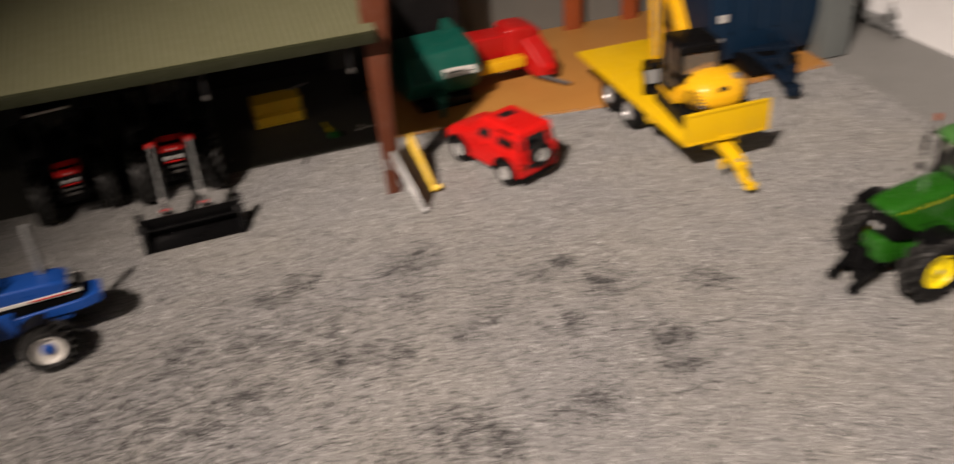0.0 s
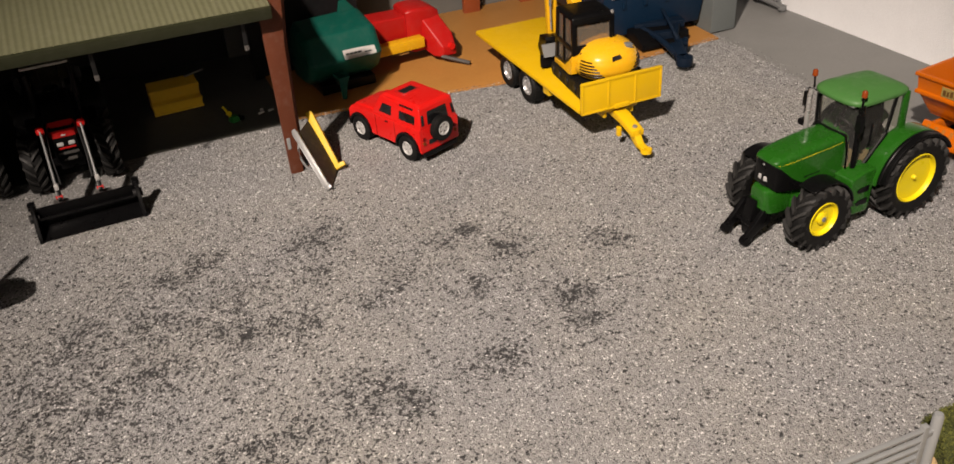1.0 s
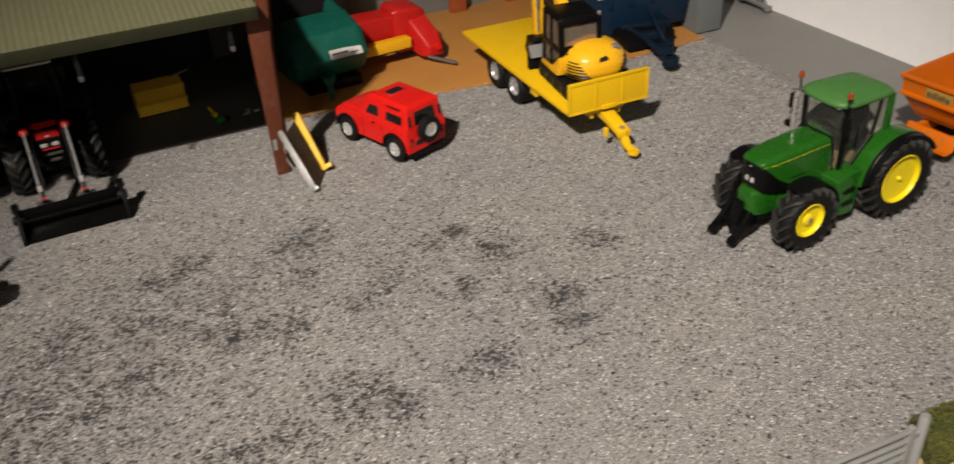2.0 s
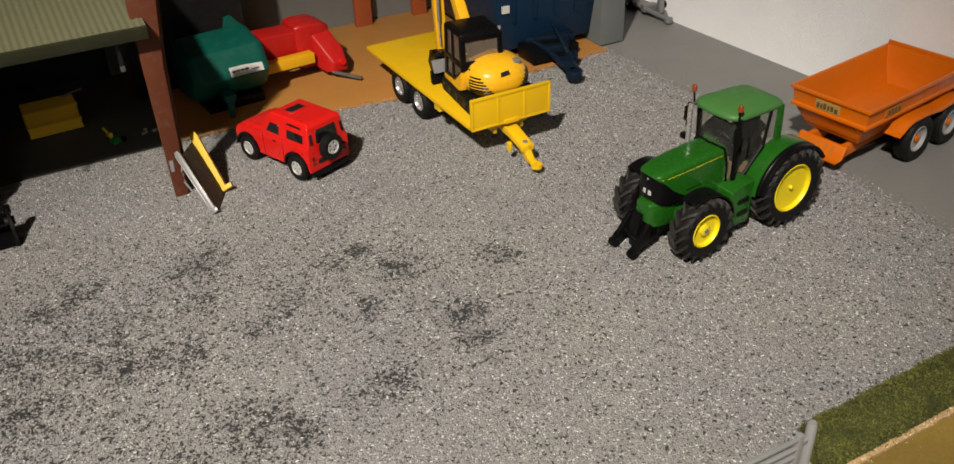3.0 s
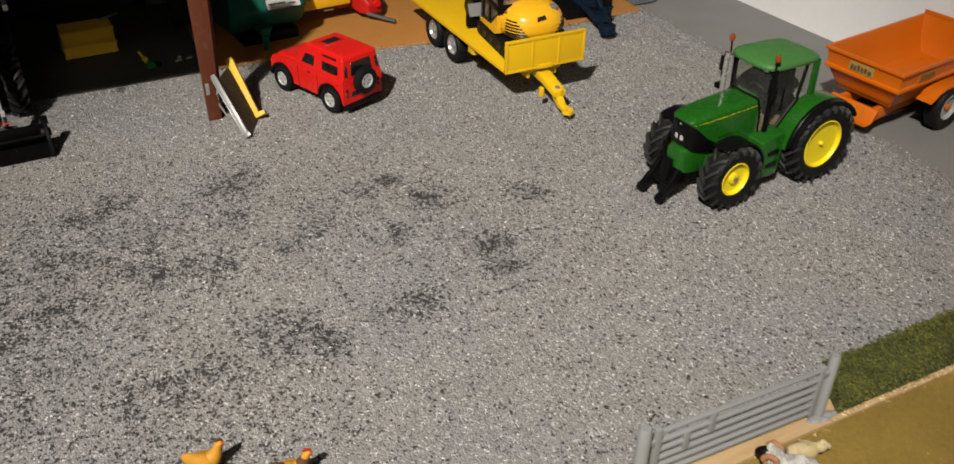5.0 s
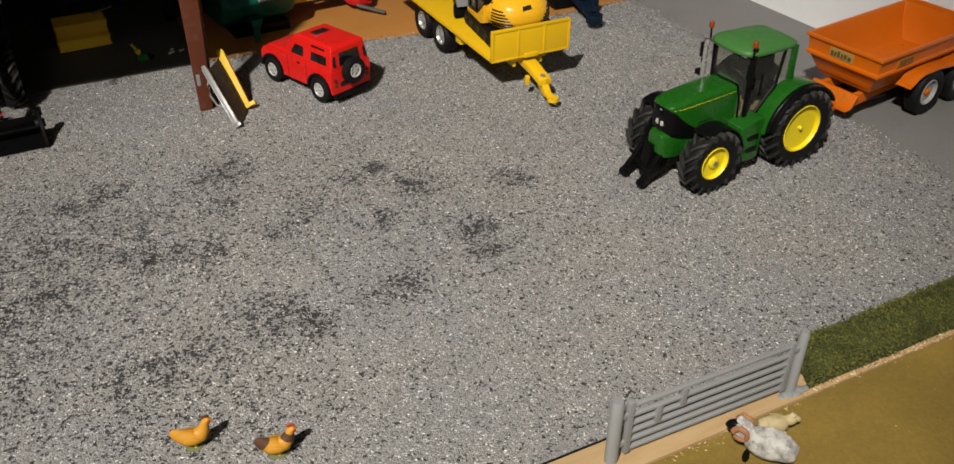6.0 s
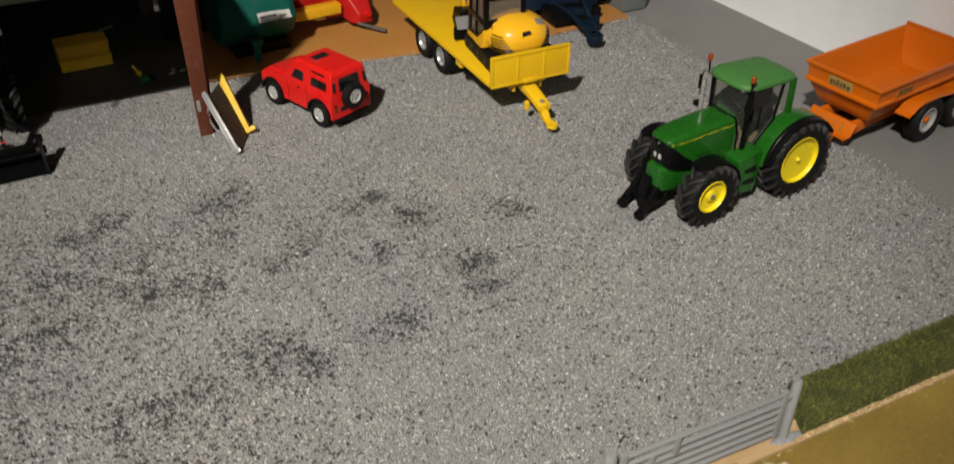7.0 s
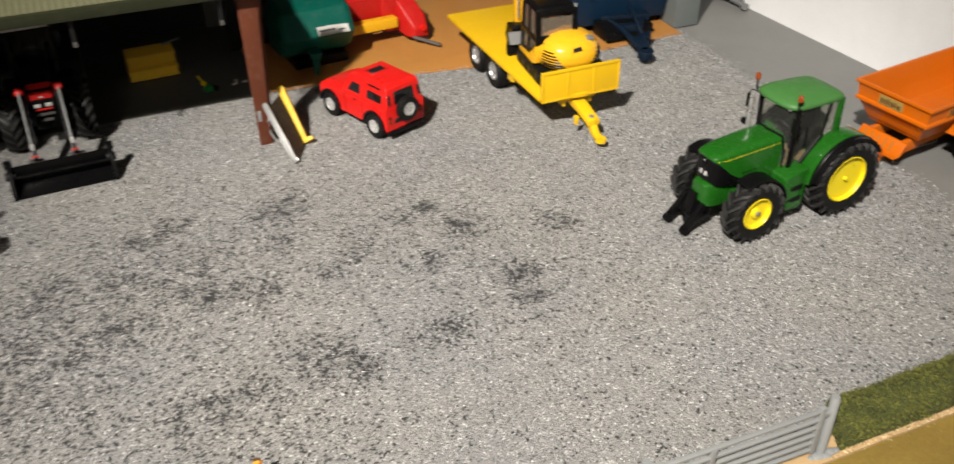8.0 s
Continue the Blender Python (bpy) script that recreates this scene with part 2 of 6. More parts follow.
def gravel_material():
    m, nt, p = nodes_of("grey_gravel_scatter")
    co = nt.nodes.new("ShaderNodeTexCoord").outputs["Object"]
    warp = noise_node(nt, 260, 2, co)
    shift = nt.nodes.new("ShaderNodeVectorMath")
    shift.operation = "MULTIPLY_ADD"
    nt.links.new(warp.outputs[1], shift.inputs[0])
    shift.inputs[1].default_value = (0.0022, 0.0022, 0.0022)
    nt.links.new(co, shift.inputs[2])
    vor = nt.nodes.new("ShaderNodeTexVoronoi")
    vor.inputs["Scale"].default_value = 1050
    nt.links.new(shift.outputs[0], vor.inputs["Vector"])
    sep = nt.nodes.new("ShaderNodeSeparateColor")
    nt.links.new(vor.outputs["Color"], sep.inputs[0])
    grains = ramp_node(nt, sep.outputs[0], ((0.0, (0.080, 0.080, 0.081)), (0.05, (0.14, 0.14, 0.141)), (0.12, (0.195, 0.195, 0.195)), (0.30, (0.212, 0.211, 0.209)), (0.55, (0.224, 0.223, 0.220)), (0.85, (0.252, 0.251, 0.248)), (0.94, (0.33, 0.328, 0.322)), (1.0, (0.60, 0.595, 0.585))))
    # thin spots where the dark base shows between the grains
    thin = None
    for x, y, r, k in THIN:
        d = nt.nodes.new("ShaderNodeVectorMath")
        d.operation = "DISTANCE"
        nt.links.new(co, d.inputs[0])
        d.inputs[1].default_value = (x, y, 0)
        f = nt.nodes.new("ShaderNodeMapRange")
        f.inputs[1].default_value, f.inputs[2].default_value, f.inputs[3].default_value, f.inputs[4].default_value = 0.0, r * 1.45, k, 0.0
        nt.links.new(d.outputs["Value"], f.inputs[0])
        if thin is None:
            thin = f.outputs[0]
        else:
            a = nt.nodes.new("ShaderNodeMath")
            a.operation = "MAXIMUM"
            nt.links.new(thin, a.inputs[0])
            nt.links.new(f.outputs[0], a.inputs[1])
            thin = a.outputs[0]
    # gaps between grains: short dark flecks painted for shade, crowded where cover is thin
    gap = nt.nodes.new("ShaderNodeTexVoronoi")
    gap.inputs["Scale"].default_value = 640
    bend = nt.nodes.new("ShaderNodeVectorMath")
    bend.operation = "MULTIPLY_ADD"
    nt.links.new(noise_node(nt, 420, 2, co).outputs[1], bend.inputs[0])
    bend.inputs[1].default_value = (0.0034, 0.0034, 0.0034)
    nt.links.new(co, bend.inputs[2])
    nt.links.new(bend.outputs[0], gap.inputs["Vector"])
    pick = nt.nodes.new("ShaderNodeSeparateColor")
    nt.links.new(gap.outputs["Color"], pick.inputs[0])
    clump = ramp_node(nt, noise_node(nt, 105, 4, co, 0.65).outputs[0], ((0.42, 0.12), (0.54, 1.0)))
    share = nt.nodes.new("ShaderNodeMath")
    share.operation = "MULTIPLY"
    nt.links.new(clump.outputs[0], share.inputs[0])
    nt.links.new(thin, share.inputs[1])
    odds = nt.nodes.new("ShaderNodeMath")
    odds.operation = "MULTIPLY_ADD"
    nt.links.new(share.outputs[0], odds.inputs[0])
    odds.inputs[1].default_value = 0.80
    few = ramp_node(nt, noise_node(nt, 45, 4, co, 0.6).outputs[0], ((0.40, 0.015), (0.68, 0.10)))
    place = nt.nodes.new("ShaderNodeSeparateXYZ")
    nt.links.new(co, place.inputs[0])
    cover = nt.nodes.new("ShaderNodeMapRange")
    cover.inputs[1].default_value, cover.inputs[2].default_value, cover.inputs[3].default_value, cover.inputs[4].default_value = 0.50, 0.66, 1.0, 0.40
    nt.links.new(place.outputs[1], cover.inputs[0])
    sparse = nt.nodes.new("ShaderNodeMath")
    sparse.operation = "MULTIPLY"
    nt.links.new(few.outputs[0], sparse.inputs[0])
    nt.links.new(cover.outputs[0], sparse.inputs[1])
    nt.links.new(sparse.outputs[0], odds.inputs[2])
    less = nt.nodes.new("ShaderNodeMath")
    less.operation = "LESS_THAN"
    nt.links.new(pick.outputs[0], less.inputs[0])
    nt.links.new(odds.outputs[0], less.inputs[1])
    bare = nt.nodes.new("ShaderNodeMath")
    bare.operation = "MULTIPLY"
    nt.links.new(less.outputs[0], bare.inputs[0])
    bare.inputs[1].default_value = 0.97
    tone = ramp_node(nt, noise_node(nt, 9, 4, co).outputs[0], ((0.36, (0.965, 0.97, 0.985)), (0.66, (1.05, 1.035, 0.99))))
    col = mix_node(nt, 1.0, grains.outputs[0], tone.outputs[0], "MULTIPLY")
    nt.links.new(mix_node(nt, bare.outputs[0], col, (0.020, 0.020, 0.021)), p.inputs["Base Color"])
    p.inputs["Roughness"].default_value = 0.85
    h = nt.nodes.new("ShaderNodeMath")
    h.operation = "SUBTRACT"
    nt.links.new(sep.outputs[2], h.inputs[0])
    nt.links.new(vor.outputs["Distance"], h.inputs[1])
    bump_node(nt, p, h.outputs[0], 0.8, 0.0011)
    return m


# middles and reach of the thin spots on the yard
THIN = [(0.146, 0.468, 0.019), (0.134, 0.486, 0.017), (0.162, 0.471, 0.015), (0.147, 0.502, 0.016), (0.083, 0.465, 0.022), (0.126, 0.560, 0.022), (0.108, 0.557, 0.015), (0.142, 0.566, 0.013),
        (0.211, 0.555, 0.023), (0.224, 0.570, 0.014), (0.194, 0.549, 0.015), (0.092, 0.512, 0.016), (0.184, 0.464, 0.016), (0.148, 0.374, 0.014), (0.130, 0.370, 0.016), (0.110, 0.367, 0.014),
        (0.196, 0.386, 0.026), (0.216, 0.366, 0.015), (0.251, 0.481, 0.015), (0.290, 0.513, 0.014), (0.311, 0.516, 0.012), (0.330, 0.484, 0.021), (0.342, 0.416, 0.019), (0.338, 0.388, 0.013),
        (0.277, 0.380, 0.017), (0.259, 0.377, 0.011), (0.202, 0.516, 0.018), (0.226, 0.467, 0.013), (0.396, 0.459, 0.016), (0.290, 0.452, 0.013), (0.050, 0.520, 0.022), (0.056, 0.440, 0.020)]
THIN = [(x, y, r, 1.0) for x, y, r in THIN]
# wide stretches of thinner cover round them
THIN += [(0.115, 0.505, 0.105, 0.50), (0.255, 0.500, 0.100, 0.22), (0.145, 0.360, 0.075, 0.40), (0.030, 0.460, 0.110, 0.60), (0.335, 0.420, 0.075, 0.20)]


def grained(name, dark, light, scale, rough=0.75, bump=0.3, dist=0.0006, stretch=(1, 1, 1), speck=None, span=(0.35, 0.65)):
    """Board, plaster, flock: two scales of mottling and fine relief."""
    dark, light = (tuple(c * 0.68 for c in q) for q in (dark, light))
    m, nt, p = nodes_of(name)
    co = nt.nodes.new("ShaderNodeTexCoord").outputs["Object"]
    mp = nt.nodes.new("ShaderNodeMapping")
    mp.inputs["Scale"].default_value = stretch
    nt.links.new(co, mp.inputs[0])
    big = noise_node(nt, scale, 5, mp.outputs[0], 0.65)
    fine = noise_node(nt, scale * 28, 4, mp.outputs[0], 0.7)
    both = mix_node(nt, 0.45, big.outputs[0], fine.outputs[0])
    col = ramp_node(nt, both, ((span[0], dark), (span[1], light))).outputs[0]
    if speck:
        s = ramp_node(nt, noise_node(nt, scale * 40, 2, co).outputs[0], ((0.66, 0.0), (0.72, 0.8)))
        col = mix_node(nt, s.outputs[0], col, speck)
    nt.links.new(col, p.inputs["Base Color"])
    p.inputs["Roughness"].default_value = rough
    bump_node(nt, p, fine.outputs[0], bump, dist)
    return m


GRAVEL = gravel_material()
CONCRETE = grained("grey_painted_board", (0.212, 0.213, 0.205), (0.252, 0.252, 0.243), 14, 0.55, 0.15, 0.0003)
BOARD = grained("ochre_painted_board", (0.42, 0.185, 0.040), (0.50, 0.235, 0.055), 12, 0.55, 0.15, 0.0003)
STRIP_WOOD = grained("pale_strip_wood", (0.50, 0.33, 0.15), (0.64, 0.46, 0.25), 30, 0.7, 0.3, 0.0003, (1, 8, 8))
PLASTER = grained("white_wall_plaster", (1.06, 1.075, 1.10), (1.17, 1.185, 1.21), 22, 0.9, 0.6, 0.0016)
ROOM_PAINT = grained("room_wall_paint", (0.95, 0.93, 0.90), (1.05, 1.03, 1.00), 6, 0.9, 0.2, 0.001)
CEIL_PAINT = grained("ceiling_paint", (1.05, 1.04, 1.02), (1.12, 1.11, 1.09), 6, 0.9, 0.2, 0.001)
CARPET = grained("beige_carpet", (0.35, 0.32, 0.28), (0.48, 0.44, 0.39), 30, 0.95, 0.5, 0.002)
FIELD = grained("ochre_flock_field", (0.200, 0.130, 0.018), (0.305, 0.206, 0.031), 16, 0.95, 0.6, 0.0008, speck=(0.12, 0.11, 0.025))
HEDGE_CORE = grained("hedge_core_flock", (0.050, 0.062, 0.011), (0.075, 0.088, 0.016), 60, 0.95, 0.6, 0.0015)
GREY_WALL = grained("grey_shed_panel", (0.165, 0.168, 0.155), (0.205, 0.205, 0.19), 20, 0.6, 0.2, 0.0004)
PILLAR_GREY = grained("grey_pillar_paint", (0.140, 0.160, 0.160), (0.175, 0.198, 0.196), 20, 0.6, 0.2, 0.0004)
# grey board colour lowered for the shade cast by the shed roof
SHED_FLOOR = grained("shed_floor_shaded", (0.085, 0.085, 0.076), (0.115, 0.115, 0.102), 20, 0.7, 0.3, 0.0004)
# dark panels, taken near black for the shade under the roof
SHED_SHADE = grained("shed_panel_shade_dark", (0.009, 0.010, 0.013), (0.014, 0.015, 0.019), 20, 0.6, 0.2, 0.0004)
ROOF_GREEN = plastic("roof_sage_plastic", (0.150, 0.153, 0.086), 0.60, 0.06, 0.05)


def leaf_material():
    m, nt, p = nodes_of("hedge_flock_clumps")
    g = nt.nodes.new("ShaderNodeNewGeometry")
    r = ramp_node(nt, g.outputs["Random Per Island"], ((0.0, (0.040, 0.046, 0.008)), (0.25, (0.074, 0.080, 0.012)), (0.8, (0.088, 0.096, 0.015)), (1.0, (0.105, 0.110, 0.018))))
    co = nt.nodes.new("ShaderNodeTexCoord").outputs["Object"]
    mottle = ramp_node(nt, noise_node(nt, 85, 3, co).outputs[0], ((0.34, (0.50, 0.55, 0.50)), (0.50, (1.0, 1.0, 1.0)), (0.70, (1.22, 1.16, 1.05))))
    nt.links.new(mix_node(nt, 1.0, r.outputs[0], mottle.outputs[0], "MULTIPLY"), p.inputs["Base Color"])
    p.inputs["Roughness"].default_value = 0.95
    return m


LEAF = leaf_material()


# ---------------------------------------------------------------- setting
def slab(name, x0, x1, y0, y1, z0, z1, material, label, category):
    bm = bm_new()
    add_box(bm, x0 * 1000, x1 * 1000, y0 * 1000, y1 * 1000, z0 * 1000, z1 * 1000)
    return solid(name, bm, material, Matrix(), label, category, kind="structure")


def gravel_yard():
    """The yard with a crumbled outer edge, and a scatter of loose grains past it."""
    bm = bm_new()
    poly = [(-620, 222), (676, 222)]
    n = 320
    for i in range(n + 1):
        y = 222 + 533 * i / n
        w = 4.5 * noise.noise(Vector((y * 0.035, 1.7, 0))) + 2.2 * noise.noise(Vector((y * 0.22, 5.1, 0))) + 1.3 * noise.noise(Vector((y * 0.9, 9.1, 0)))
        poly.append((681 + w * 1.3, y))
    poly.append((-620, 755))
    lo = [bm.verts.new((x * MM, y * MM, -0.020)) for x, y in poly]
    hi = [bm.verts.new((x * MM, y * MM, 0.0016 if x > 0 and 222 < y < 755 and i > 1 else 0.0)) for i, (x, y) in enumerate(poly)]
    for v in hi:
        v.co.z = 0.0
    bm.faces.new(hi)
    bm.faces.new(lo[::-1])
    for i in range(len(poly)):
        k = (i + 1) % len(poly)
        bm.faces.new((lo[i], lo[k], hi[k], hi[i]))
    solid("ground", bm, GRAVEL, Matrix(), "grey gravel yard with thin dark spots", "ground", kind="structure")


gravel_yard()
slab("floor", 0.640, 0.83, 0.222, 1.02, -0.040, -0.0006, CONCRETE, "grey painted board floor beside the white wall", "floor")
slab("floor_rear", -0.62, 0.6395, 0.756, 1.02, -0.020, -0.0005, SHED_FLOOR, "grey painted board under the sheds, darkened as in shade", "floor")
slab("hedge_board", 0.4255, 0.83, 0.1998, 0.2210, -0.020, -0.0006, STRIP_WOOD, "pale board under the hedge", "ground")
slab("field", -0.62, 0.83, -0.40, 0.1990, -0.020, -0.001, FIELD, "ochre flocked field board", "ground")
bm = bm_new()
plan = [(1005.0, -2800), (1150, -2800), (1150, 1200), (764.6, 1200)]
low, high = ([bm.verts.new((x * MM, y * MM, z)) for x, y in plan] for z in (-0.80, 2.15))
bm.faces.new(low[::-1])
bm.faces.new(high)
for k in range(4):
    bm.faces.new((low[k], low[(k + 1) % 4], high[(k + 1) % 4], high[k]))
solid("wall_right", bm, PLASTER, Matrix(), "white rough-plastered room wall", "wall", kind="structure")
slab("wall_rear", -3.20, 0.80, 1.021, 1.18, -0.80, 2.15, GREY_WALL, "grey painted wall behind the sheds", "wall")
slab("wall_left", -3.35, -3.20, -2.80, 1.18, -0.80, 2.15, ROOM_PAINT, "plain painted room wall", "wall")
slab("wall_front", -3.35, 1.15, -2.95, -2.80, -0.80, 2.15, ROOM_PAINT, "plain painted room wall", "wall")
slab("room_floor", -3.35, 1.15, -2.95, 1.18, -0.90, -0.80, CARPET, "beige carpeted room floor", "floor")
slab("ceiling", -3.35, 1.15, -2.95, 1.18, 2.15, 2.25, CEIL_PAINT, "white painted ceiling", "ceiling")


# ---------------------------------------------------------------- wheels
def wheel(parent, at, r, w, rim_r, rim_mat, hub_mat, side, lugs=0, hub_r=3.0, dish=3.0, tread=1.6, spokes=0, cap=None):
    """A tyre with its rim and hub, axis along y; side: +1 where the outer face looks to +y."""
    x, y, z = at
    bm = bm_new()
    h = w / 2
    rt = r - (tread if lugs else 0.0)
    add_lathe(bm, [(rim_r, -h * 0.8), (rim_r + (rt - rim_r) * 0.35, -h), (rt - 1.6, -h * 0.97), (rt - 0.4, -h * 0.78), (rt, -h * 0.4), (rt, h * 0.4), (rt - 0.4, h * 0.78), (rt - 1.6, h * 0.97), (rim_r + (rt - rim_r) * 0.35, h), (rim_r, h * 0.8)], 40)
    tread_bm = bm_new()
    for k in range(lugs):
        for s in (-1, 1):
            a = 2 * math.pi * (k + (0.5 if s > 0 else 0)) / lugs
            da = 2 * math.pi / lugs * 0.95
            n = 3
            prev = None
            for i in range(n + 1):
                u = i / n
                yy = s * (0.2 + u * (h - 0.1))
                aa = a + da * u
                top, low = (r, rt - 0.6) if u < 0.9 else (r - 1.0, rt - 3.2)
                t = 0.055 * (22 / max(lugs, 1))
                quad = []
                for rr, ang in ((low, aa - t), (top, aa - t * 0.75), (top, aa + t * 0.75), (low, aa + t)):
                    quad.append(tread_bm.verts.new(Vector((rr * math.cos(ang), yy, rr * math.sin(ang))) * MM))
                if prev:
                    for q in range(4):
                        tread_bm.faces.new((prev[q], prev[(q + 1) % 4], quad[(q + 1) % 4], quad[q]))
                else:
                    tread_bm.faces.new(quad)
                prev = quad
            tread_bm.faces.new(prev[::-1])
    if not lugs:
        for k in range(30):
            for yy in (-h * 0.5, 0, h * 0.5):
                a = 2 * math.pi * (k + (0.5 if yy == 0 else 0)) / 30
                m = Matrix.Rotation(-a, 4, "Y")
                add_box(tread_bm, r - 0.35, r + 0.25, yy - h * 0.22, yy + h * 0.22, -0.75, 0.75, m)
    tyre = part("wheel", bm, RUBBER, parent, "black rubber tyre with tread", Matrix.Translation(Vector(at) * MM))
    tagged(part("tread", tread_bm, LUG_RUBBER if lugs else RUBBER, tyre), kind="stuff")
    bm = bm_new()
    o = side * h * 0.8
    if spokes:
        add_lathe(bm, [(rim_r + 0.15, o * 0.2), (rim_r + 0.25, o), (rim_r - 0.5, o + side * 0.4), (rim_r - 1.1, o - side * 0.2), (rim_r - 1.2, o * 0.2)], 32)
        for k in range(spokes):
            for da in (-0.17, 0.17):
                m = Matrix.Rotation(-(2 * math.pi * k / spokes + da), 4, "Y")
                ya, yb = sorted((o - side * 1.5, o - side * 0.1))
                add_box(bm, hub_r * 0.4, rim_r - 0.7, ya, yb, -0.52, 0.52, m)
        well = bm_new()
        add_lathe(well, [(0.1, o * 0.15), (rim_r - 0.9, o * 0.15), (rim_r - 0.9, o - side * 1.7), (0.1, o - side * 1.7)], 24)
        part("wheel_well", well, BLACK, tyre, "dark disc behind the spokes")
    else:
        add_lathe(bm, [(rim_r + 0.15, o * 0.2), (rim_r + 0.25, o), (rim_r - 0.5, o + side * 0.5), (rim_r - 1.1, o - side * 0.3), (rim_r - 1.5, o - side * dish), (hub_r + 0.6, o - side * dish * 1.02), (0.2, o - side * dish * 1.02), (0.2, o * 0.2 - side * dish * 0.3)], 36)
    part("rim", bm, rim_mat, tyre)
    bm = bm_new()
    add_lathe(bm, [(0.1, o - side * (dish + 0.3)), (hub_r, o - side * (dish + 0.3)), (hub_r, o - side * dish * 0.35), (hub_r * 0.7, o - side * dish * 0.1), (0.1, o - side * dish * 0.1)], 16)
    part("hub", bm, hub_mat, tyre)
    if cap:
        bm = bm_new()
        add_lathe(bm, [(0.1, o - side * dish * 0.3), (hub_r * 0.45, o - side * dish * 0.3), (hub_r * 0.4, o + side * 0.2), (0.1, o + side * 0.3)], 14)
        part("hub_cap", bm, cap, tyre, "grey axle cap")
    return tyre


def arc_strip(bm, cx, cz, r0, r1, a0, a1, y0, y1, n=14):
    """A curved plate over a wheel, of thickness r1 - r0."""
    poly = [(cx + r1 * math.cos(radians(a0 + (a1 - a0) * i / n)), cz + r1 * math.sin(radians(a0 + (a1 - a0) * i / n))) for i in range(n + 1)]
    poly += [(cx + r0 * math.cos(radians(a1 + (a0 - a1) * i / n)), cz + r0 * math.sin(radians(a1 + (a0 - a1) * i / n))) for i in range(n + 1)]
    a = [bm.verts.new((x * MM, y0 * MM, z * MM)) for x, z in poly]
    b = [bm.verts.new((x * MM, y1 * MM, z * MM)) for x, z in poly]
    m = len(poly)
    for i in range(m):
        bm.faces.new((a[i], b[i], b[(i + 1) % m], a[(i + 1) % m]))
    for i in range(n):
        bm.faces.new((a[i], a[i + 1], a[m - 2 - i], a[m - 1 - i]))
        bm.faces.new((b[i], b[m - 1 - i], b[m - 2 - i], b[i + 1]))


